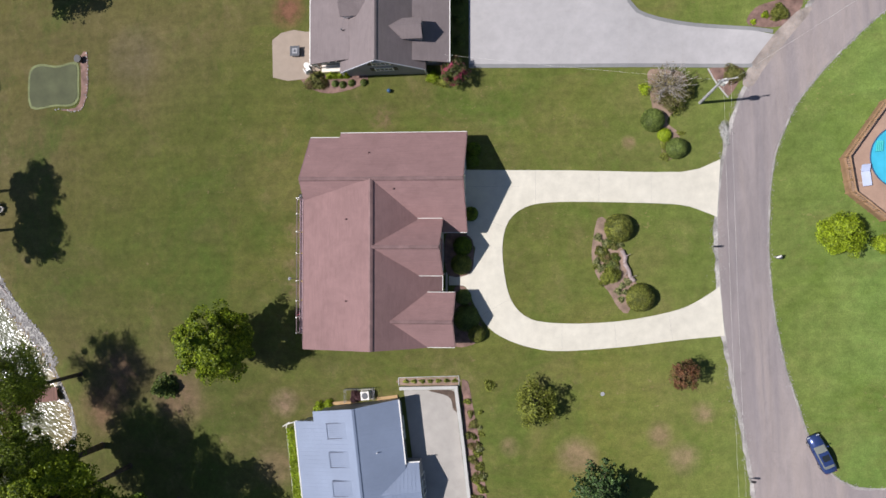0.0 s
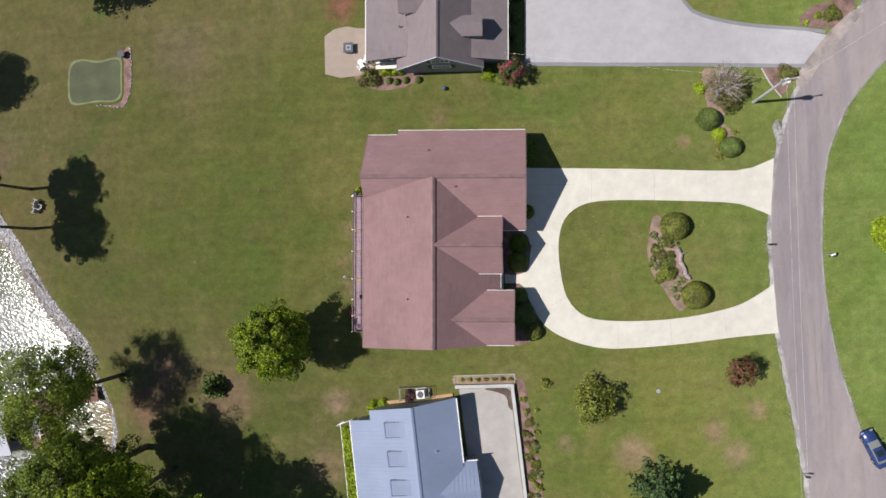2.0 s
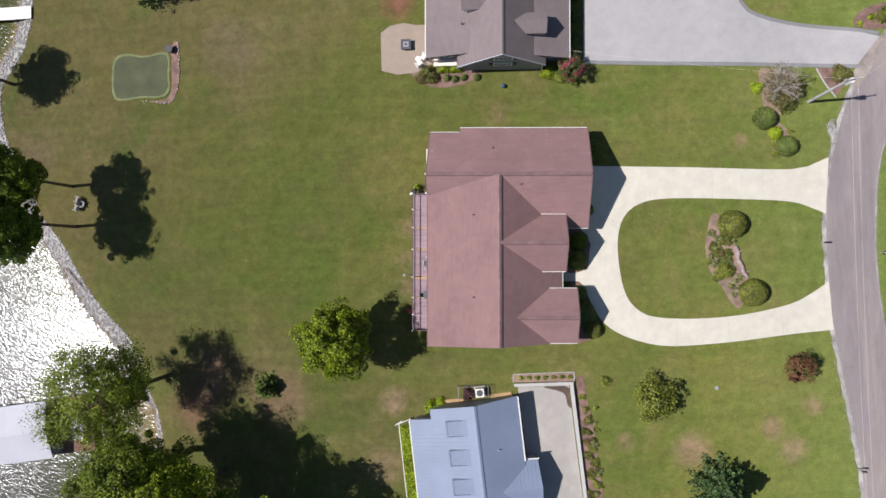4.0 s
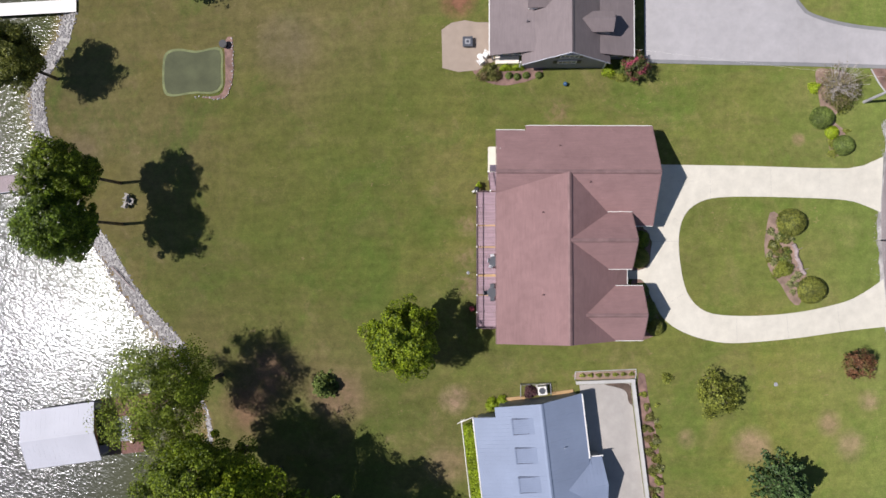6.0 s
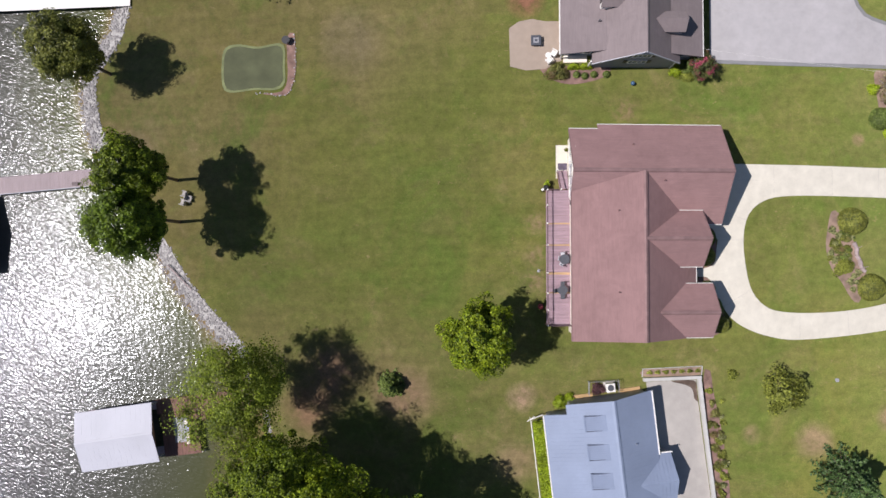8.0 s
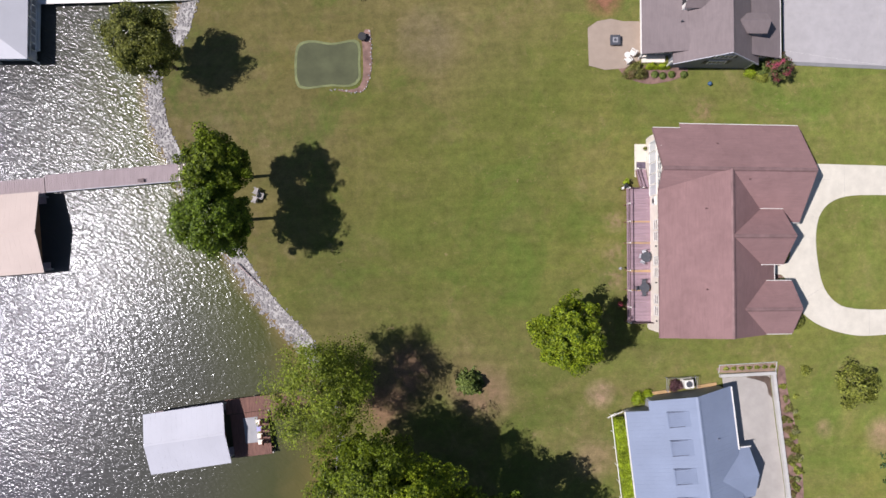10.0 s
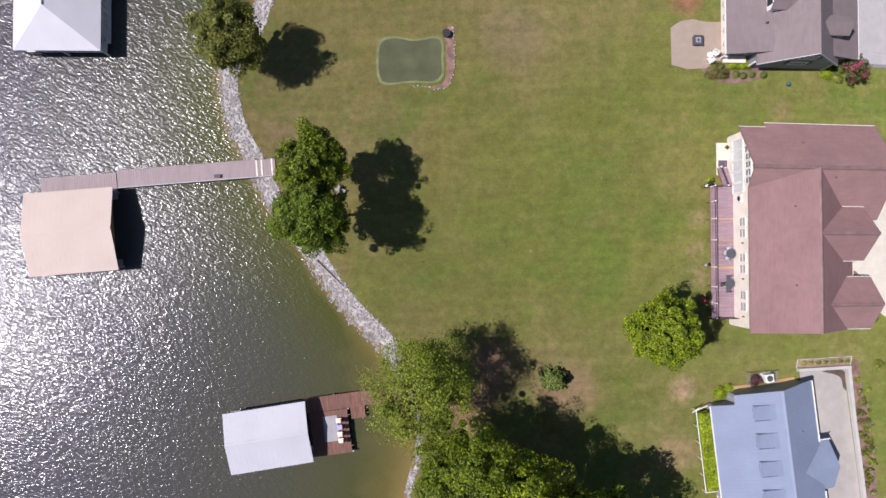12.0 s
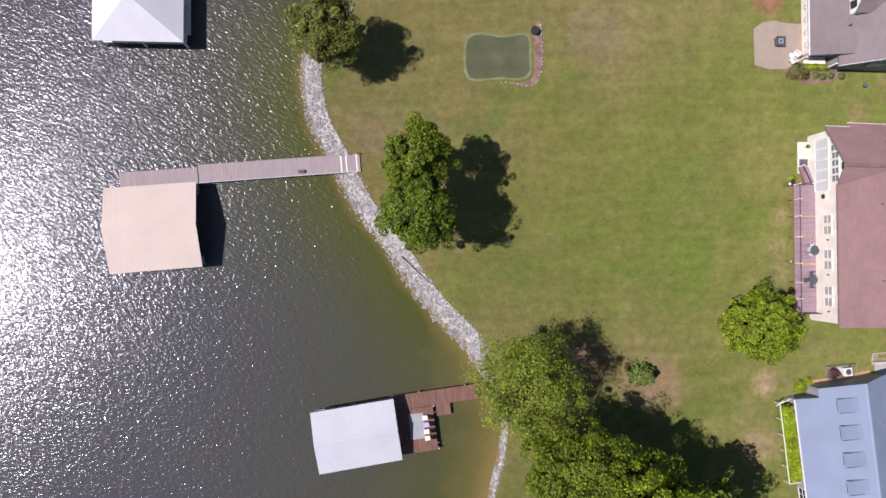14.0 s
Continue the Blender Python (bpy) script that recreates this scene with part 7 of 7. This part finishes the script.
# ---- the car ----
def car(x, y, heading, label):
    """A saloon car: a shaped body, a glazed cabin, wheels with tyres and rims, lamps, mirrors."""
    z = gz(x, y) + 0.05
    c = thing("car", (x, y, z), label, "car")
    M = Matrix.Translation((x, y, z)) @ Matrix.Rotation(heading, 4, "Z") @ Matrix.Diagonal((0.85, 0.80, 0.94, 1))
    def loft(rows, width_top=1.0):
        bm = bmesh.new()
        rings = []
        for px_, zl, zh, hw, hi in rows:
            pts = [(-hw, zl), (-hw, zl + (zh - zl) * 0.55), (-hi, zh), (0, zh + 0.03), (hi, zh), (hw, zl + (zh - zl) * 0.55), (hw, zl)]
            rings.append([bm.verts.new(M @ Vector((px_, py_, pz_))) for py_, pz_ in pts])
        for a, b in zip(rings, rings[1:]):
            for k in range(6):
                bm.faces.new((a[k], a[k + 1], b[k + 1], b[k]))
            bm.faces.new((a[6], a[0], b[0], b[6]))
        bm.faces.new(rings[0])
        bm.faces.new(rings[-1][::-1])
        return bm
    body = part("body", loft([(-2.42, 0.42, 0.72, 0.60, 0.5), (-2.30, 0.28, 0.92, 0.82, 0.68), (-1.7, 0.22, 1.00, 0.90, 0.74), (-0.6, 0.20, 0.98, 0.91, 0.78), (0.8, 0.20, 0.96, 0.91, 0.78), (1.6, 0.22, 0.90, 0.89, 0.72), (2.2, 0.28, 0.78, 0.80, 0.62), (2.42, 0.40, 0.62, 0.60, 0.5)]), CAR_PAINT, c, "dark blue body", True)
    part("cabin_glass", loft([(-1.75, 0.90, 0.98, 0.66, 0.60), (-1.05, 0.90, 1.34, 0.70, 0.56), (0.2, 0.90, 1.40, 0.72, 0.58), (1.15, 0.88, 0.96, 0.70, 0.62)]), CAR_GLASS, c, "windscreen and windows", False)
    bm = loft([(-1.22, 1.24, 1.33, 0.64, 0.60), (-0.6, 1.33, 1.42, 0.66, 0.61), (0.25, 1.33, 1.43, 0.66, 0.61), (0.45, 1.28, 1.37, 0.64, 0.60)])
    roof = part("roof_panel", bm, CAR_PAINT, c)
    bm = bmesh.new()
    box(bm, M @ Vector((-0.25, 0, 1.47)), (0.62, 0.72, 0.02), heading, 0.008)
    part("sunroof", bm, DARK_GLASS, roof)
    for i in (-1.45, 1.45):
        for j in (-0.82, 0.82):
            bm = bmesh.new()
            a, b = M @ Vector((i, j - 0.1, 0.32)), M @ Vector((i, j + 0.1, 0.32))
            rod(bm, a, b, 0.33, 0.33, 18)
            w = part("wheel", bm, RUBBER, c)
            bm = bmesh.new()
            s = 0.11 if j > 0 else -0.11
            rod(bm, M @ Vector((i, j + s * 0.8, 0.32)), M @ Vector((i, j + s, 0.32)), 0.2, 0.18, 14)
            part("rim", bm, STEEL, w)
    for j in (-0.6, 0.6):
        bm = bmesh.new()
        box(bm, M @ Vector((2.32, j, 0.66)), (0.12, 0.34, 0.12), heading, 0.02)
        part("headlight", bm, PALE_GLASS, c)
        bm = bmesh.new()
        box(bm, M @ Vector((-2.36, j, 0.76)), (0.1, 0.3, 0.12), heading, 0.02)
        part("tail_light", bm, BRICK, c)
        bm = bmesh.new()
        box(bm, M @ Vector((0.75, j * 1.62, 0.98)), (0.14, 0.18, 0.11), heading, 0.02)
        part("mirror", bm, CAR_PAINT, c)


car(29.15, -20.3, math.atan2(2.2, -1.05), "dark blue saloon car parked at the lane's edge")

# ---- the pool beyond the lane ----
PC, DZ = (37.2, 10.4), -0.95
ring = [(31.4, 10.5), (35.3, 16.3), (40.0, 17.0), (43.6, 13.0), (43.2, 7.2), (39.6, 3.8), (35.2, 3.95), (31.95, 6.85)]
pd = thing("pool_deck", (*PC, -2.1), "raised tan deck with timber rails round a pool", "deck")
bm = bmesh.new()
N = 48
outer, inner = [], []
for k in range(N):
    a = k * math.tau / N
    d = Vector((math.cos(a), math.sin(a)))
    best = 9
    for p, q in zip(ring, ring[1:] + ring[:1]):
        p, q = Vector(p) - Vector(PC), Vector(q) - Vector(PC)
        e = q - p
        den = d.x * e.y - d.y * e.x
        if abs(den) > 1e-6:
            r = (p.x * e.y - p.y * e.x) / den
            u = (p.x * d.y - p.y * d.x) / den
            if r > 0 and -0.001 <= u <= 1.001:
                best = min(best, r)
    outer.append((PC[0] + d.x * best, PC[1] + d.y * best))
    inner.append((PC[0] + d.x * 3.45, PC[1] + d.y * 3.45))
for k in range(N):
    j = (k + 1) % N
    sheet(bm, [(*outer[k], DZ), (*outer[j], DZ), (*inner[j], DZ), (*inner[k], DZ)], 0.12)
bmesh.ops.remove_doubles(bm, verts=bm.verts, dist=1e-4)
part("decking", bm, mk("tan_composite_decking", (0.36, 0.235, 0.175), 0.75, 0.15, 0.5, 8), pd)
for p, q in zip(ring, ring[1:] + ring[:1]):
    P, Q = Vector((*p, 0)), Vector((*q, 0))
    d = Q - P
    a = math.atan2(d.y, d.x)
    for z, w in ((DZ + 1.0, 0.16), (DZ + 0.12, 0.10)):
        bm = bmesh.new()
        box(bm, ((p[0] + q[0]) / 2, (p[1] + q[1]) / 2, z), (d.length, w, 0.06), a)
        part("rail", bm, POOL_WOOD, pd)
    bm = bmesh.new()
    box(bm, ((p[0] + q[0]) / 2, (p[1] + q[1]) / 2, DZ - 0.6), (d.length, 0.06, 0.95), a)
    part("skirt", bm, POOL_WOOD, pd)
    m = max(2, int(d.length / 0.22))
    bm = bmesh.new()
    for k in range(1, m):
        box(bm, (p[0] + d.x * k / m, p[1] + d.y * k / m, DZ + 0.55), (0.045, 0.045, 0.86), a)
    part("balusters", bm, TAN_WOOD, pd)
    for k in range(0, 3):
        bm = bmesh.new()
        x, y = p[0] + d.x * k / 3, p[1] + d.y * k / 3
        box(bm, (x, y, DZ - 0.05), (0.14, 0.14, 2.3), a, 0.02)
        part("post", bm, POOL_WOOD, pd)
pool = thing("swimming_pool", (*PC, -2.1), "round above-ground pool of bright blue water", "pool")
bm = bmesh.new()
rod(bm, (*PC, -2.2), (*PC, DZ - 0.06), 3.44, 3.44, 48)
part("basin", bm, POOL, pool, "bright turquoise pool water")
bm = bmesh.new()
for k in range(N):
    a, b = k * math.tau / N, (k + 1) * math.tau / N
    rod(bm, (PC[0] + 3.42 * math.cos(a), PC[1] + 3.42 * math.sin(a), DZ + 0.02), (PC[0] + 3.42 * math.cos(b), PC[1] + 3.42 * math.sin(b), DZ + 0.02), 0.06, 0.06, 6)
part("rim", bm, BLUE_PLASTIC, pool)
fl = thing("pool_float", (34.6, 11.6, DZ), "turquoise inflatable float on the pool", "float")
bm = bmesh.new()
for k in range(4):
    rod(bm, (34.35 + 0.17 * k, 11.0, DZ + 0.02), (34.45 + 0.17 * k, 12.1, DZ + 0.02), 0.1, 0.1, 8)
part("tubes", bm, mk("turquoise_vinyl", (0.03, 0.42, 0.42), 0.35, 0.1), fl)
lg = thing("sun_lounger", (33.2, 8.4, DZ), "pale blue-white sun lounger on the pool deck", "lounger")
bm = bmesh.new()
box(bm, (33.25, 8.2, DZ + 0.34), (0.85, 1.5, 0.1), 0.12, 0.04)
part("mattress", bm, mk("pale_blue_cushion", (0.50, 0.55, 0.72), 0.8, 0.1), lg)
bm = bmesh.new()
box(bm, (33.12, 9.3, DZ + 0.5), (0.85, 0.75, 0.1), 0.12, 0.04, rx=0.5)
part("backrest", bm, mk("pale_blue_canvas", (0.46, 0.52, 0.70), 0.8, 0.1), lg)
for sx in (-0.35, 0.35):
    for sy in (-0.6, 0.8):
        bm = bmesh.new()
        rod(bm, (33.2 + sx, 8.4 + sy, DZ), (33.2 + sx, 8.4 + sy, DZ + 0.32), 0.03, 0.03, 6)
        part("leg", bm, WHITE, lg)
shrub("shrub", 35.3, 1.6, 1.2, 0.9, LEAF_LIME, "bright green shrub in a bed by the pool deck", 150, 1500, 0.08)

# ---- putting green ----
G = [(-63.7, 22.8), (-63.2, 24.2), (-61.6, 24.5), (-59.2, 24.1), (-56.6, 24.4), (-55.9, 23.7), (-55.9, 21.7), (-55.9, 19.7), (-57.0, 18.9), (-59.5, 19.0), (-62.6, 18.8), (-63.6, 19.7)]
bed("green_fringe", G, FRINGE, "bright grass fringe round the putting green", 0.035, "lawn")
cx, cy = -59.8, 21.4
bed("putting_green", [(cx + (x - cx) * 0.925, cy + (y - cy) * 0.905) for x, y in G], TURF, "smooth grey-green putting green", 0.06, "lawn")
bed("mulch_bed", [(-55.7, 25.0), (-54.8, 25.5), (-54.6, 23.2), (-54.6, 20.7), (-55.3, 18.6), (-56.2, 18.2), (-58.6, 18.5), (-56.3, 18.7), (-55.6, 20.0), (-55.6, 22.7)], MULCH, "curved mulch strip edged with stones by the putting green", 0.05)
edg = thing("stone_edging", (-55.2, 21, 1.0), "pale stones edging the mulch strip", "edging")
rg = random.Random(4)
line = smooth_line([(-59.4, 18.55), (-57.6, 18.4), (-56.2, 18.2), (-55.3, 18.6), (-54.7, 20.6), (-54.6, 23.2), (-54.8, 25.4)], 0.35)
stone_me = []
for k in range(5):
    bm = bmesh.new()
    bmesh.ops.create_icosphere(bm, subdivisions=1, radius=0.5)
    for v in bm.verts:
        v.co *= rg.uniform(0.75, 1.15)
        v.co.z *= 0.6
    me = bpy.data.meshes.new("stone")
    bm.to_mesh(me)
    bm.free()
    me.materials.append(ROCK)
    stone_me.append(me)
for x, y in line:
    o = new("stone", stone_me[rg.randrange(5)])
    s = rg.uniform(0.14, 0.26)
    x, y = x + rg.uniform(-0.12, 0.12), y + rg.uniform(-0.12, 0.12)
    o.parent = edg
    o.matrix_parent_inverse = world_of(edg).inverted()
    o.matrix_basis = pose(x, y, gz(x, y) + 0.07, 0, 0, rg.uniform(0, 360)) @ Matrix.Diagonal((s, s, s, 1))
x, y = -55.6, 24.5
pot = thing("planter_pot", (x, y, gz(x, y)), "large dark planter beside the putting green", "planter")
bm = bmesh.new()
rod(bm, (x, y, gz(x, y)), (x, y, gz(x, y) + 0.7), 0.32, 0.48, 16)
part("pot", bm, BLACK, pot)
bm = bmesh.new()
rod(bm, (x, y, gz(x, y) + 0.68), (x, y, gz(x, y) + 0.72), 0.42, 0.42, 16)
part("soil", bm, BLACK, pot)
# seats between the lakeside trees
for k, (x, y, tz) in enumerate(((-68.3, 6.9, 2.8), (-68.5, 5.9, 2.8), (-67.7, 6.3, -0.3))):
    adirondack(x, y, tz, GREY_WOOD, "weathered grey garden chair between two lakeside trees")

# things on the red dock
def mat_box(x, y, z, s, material, name, label, cat, turn=0.12):
    t = thing(name, (x, y, z), label, cat)
    bm = bmesh.new()
    box(bm, (x, y, z + s[2] / 2), s, turn, 0.02)
    part("top", bm, material, t)
    bm = bmesh.new()
    box(bm, (x, y, z + s[2] * 0.3), (s[0] * 0.85, s[1] * 0.85, s[2] * 0.55), turn)
    part("base", bm, DARK_GREY, t)


DK = DOCK_Z - 0.1
mat_box(-69.15, -21.4, DK, (1.7, 3.0, 0.05), GREY, "outdoor_mat", "flat grey mat on the red dock", "mat")
for k, (x, y) in enumerate(((-68.25, -20.35), (-68.1, -21.15), (-68.05, -21.95), (-67.95, -22.7))):
    z = DK
    c = thing("dock_chair", (x, y, z), "cream and dark folding chair on the red dock", "chair", "chairs on the red dock")
    for nm, o, s, m_ in (("seat", (0, 0, 0.42), (0.6, 0.55, 0.06), CREAM if k != 1 else mk("lilac_cushion", (0.42, 0.40, 0.75), 0.8, 0.1)), ("backrest", (0.36, 0, 0.7), (0.08, 0.55, 0.55), BRICK)):
        bm = bmesh.new()
        box(bm, (x + o[0], y + o[1], z + o[2]), s, 0.1, 0.02)
        part(nm, bm, m_, c)
    for i in (-0.22, 0.25):
        for j in (-0.22, 0.22):
            bm = bmesh.new()
            rod(bm, (x + i, y + j, z), (x + i, y + j, z + 0.42), 0.02, 0.02, 6)
            part("leg", bm, DARK_GREY, c)

# small things by the lakeside deck
x, y = -25.95, 6.95
z = gz(x, y)
bbq = thing("barbecue_grill", (x, y, z), "small black kettle grill with a pale shelf beside the deck", "grill")
bm = bmesh.new()
rod(bm, (x, y, z + 0.72), (x, y, z + 0.95), 0.16, 0.30, 16)
rod(bm, (x, y, z + 0.95), (x, y, z + 1.16), 0.30, 0.14, 16)
part("kettle", bm, BLACK, bbq)
for k in range(3):
    bm = bmesh.new()
    a = k * math.tau / 3
    rod(bm, (x + 0.15 * math.cos(a), y + 0.15 * math.sin(a), z + 0.75), (x + 0.32 * math.cos(a), y + 0.32 * math.sin(a), z), 0.02, 0.02, 6)
    part("leg", bm, GREY, bbq)
bm = bmesh.new()
box(bm, (x - 0.36, y - 0.22, z + 0.93), (0.34, 0.22, 0.03), 0.6, 0.01)
part("side_shelf", bm, WHITE, bbq)
shrub("small_shrub", -25.75, 7.45, 0.38, 1.35, LEAF_LIME, "small leafy green shrub at the deck's corner", 311, 700, 0.08, loose=0.4)
shrub("small_shrub", -26.35, 6.75, 0.26, 0.8, LEAF_OLIVE, "small leafy green shrub at the deck's corner", 312, 400, 0.07, loose=0.4)
x, y = -26.55, -6.2
z = gz(x, y)
pot = thing("flower_pot", (x, y, z), "small pot of pinkish-red flowers beside the deck", "flower pot")
bm = bmesh.new()
rod(bm, (x, y, z), (x, y, z + 0.3), 0.15, 0.21, 14)
part("pot", bm, BRICK, pot)
frng = np.random.default_rng(300)
d = ball(frng, 260)
d[:, 2] = np.abs(d[:, 2])
v, f = leaf_cloud(np.array([x, y, z + 0.3]) + d * 0.28, 0.05, frng)
on_parent("flowers", mesh_from("flowers", v, f, leafy("pink_petals", (0.30, 0.05, 0.07), (0.60, 0.12, 0.15))), pot)
x, y = -26.6, -2.2
z = gz(x, y)
hook = thing("bird_feeder", (x, y, z), "thin dark pole with a small grey bird feeder", "bird feeder")
bm = bmesh.new()
rod(bm, (x, y, z - 0.1), (x, y, z + 1.9), 0.022, 0.018, 8)
part("pole", bm, DARK_GREY, hook)
bm = bmesh.new()
rod(bm, (x, y, z + 1.85), (x - 0.3, y, z + 1.95), 0.014, 0.014, 6)
part("arm", bm, DARK_GREY, hook)
bm = bmesh.new()
rod(bm, (x - 0.3, y, z + 1.55), (x - 0.3, y, z + 1.85), 0.10, 0.10, 12)
rod(bm, (x - 0.3, y, z + 1.85), (x - 0.3, y, z + 1.95), 0.17, 0.02, 12)
part("feeder", bm, GREY, hook)

# ---- riprap along the shore ----
bank = [p for p in SHORE if -46 < p[1] < 50]
bm = bmesh.new()
row = []
for k, (x, y) in enumerate(bank):
    q, r = bank[max(0, k - 1)], bank[min(len(bank) - 1, k + 1)]
    d = Vector((r[0] - q[0], r[1] - q[1], 0)).normalized()
    n = Vector((-d.y, d.x, 0))
    n = n if n.x > 0 else -n
    w = 2.2 if y > -13.5 else 0.6
    row.append([bm.verts.new((x + n.x * o, y + n.y * o, gz(x + n.x * o, y + n.y * o) + 0.03)) for o in (-0.6, 0.0, w * 0.35, w * 0.7, w)])
for p, q in zip(row, row[1:]):
    for k in range(4):
        bm.faces.new((p[k], p[k + 1], q[k + 1], q[k]))
single("gravel_bank", bm, mk("shore_rubble", (0.36, 0.345, 0.33), 0.9, 0.35, 1.5, 7, bmp=0.9, dist=0.08), "grey rubble bank under the riprap", "gravel", kind="stuff")
rip = thing("riprap", (-72, -2, -2), "pale grey broken limestone riprap along the water's edge", "rocks")
rg = random.Random(77)
big, spots = [], []
for (x0, y0), (x1, y1) in zip(SHORE, SHORE[1:]):
    if y0 > 45 or y1 < -44:
        continue
    L = math.hypot(x1 - x0, y1 - y0)
    nx, ny = (y0 - y1) / L, (x1 - x0) / L
    if nx < 0:
        nx, ny = -nx, -ny
    wide = 2.3 if y0 > -13.5 else 0.65
    for _ in range(int(L * wide * 24)):
        u, w = rg.random(), rg.uniform(-0.25, 1.0) * wide * rg.uniform(0.8, 1.12)
        spots.append((x0 + (x1 - x0) * u + nx * w, y0 + (y1 - y0) * u + ny * w))
zz = ground_z([p[0] for p in spots], [p[1] for p in spots])
rverts, rfaces = [], []
shapes = [[v.co.copy() for v in me.vertices] for me in stone_me]
polys = [tuple(p.vertices) for p in stone_me[0].polygons]
near = sorted(range(len(spots)), key=lambda k: (spots[k][0] + 73) ** 2 + (spots[k][1] - 2) ** 2)[:300]
near = set(near)
for k, (x, y) in enumerate(spots):
    s = rg.uniform(0.18, 0.42) * (1.3 if rg.random() < 0.1 else 1.0)
    m = pose(x, y, float(zz[k]) + s * 0.12, rg.uniform(-25, 25), rg.uniform(-25, 25), rg.uniform(0, 360)) @ Matrix.Diagonal((s, s * rg.uniform(0.7, 1.0), s * rg.uniform(0.7, 1.1), 1))
    i = rg.randrange(5)
    if k in near:
        o = new("rock", stone_me[i])
        o.parent = rip
        o.matrix_parent_inverse = world_of(rip).inverted()
        o.matrix_basis = m
    else:
        b = len(rverts)
        rverts += [(m @ v)[:] for v in shapes[i]]
        rfaces += [tuple(b + q for q in p) for p in polys]
me = bpy.data.meshes.new("rocks")
me.from_pydata(rverts, [], rfaces)
me.materials.append(ROCK)
tagged(on_parent("rock_rest", me, rip), kind="stuff")
bl_ = thing("beached_log", (-69.5, -2.6, gz(-69.5, -2.6)), "pale driftwood pole lying on the rocks", "log")
bm = bmesh.new()
rod(bm, (-71.0, -1.6, gz(-71, -1.6) + 0.4), (-67.8, -4.6, gz(-67.8, -4.6) + 0.3), 0.11, 0.07, 8)
part("trunk", bm, DRIFT, bl_)
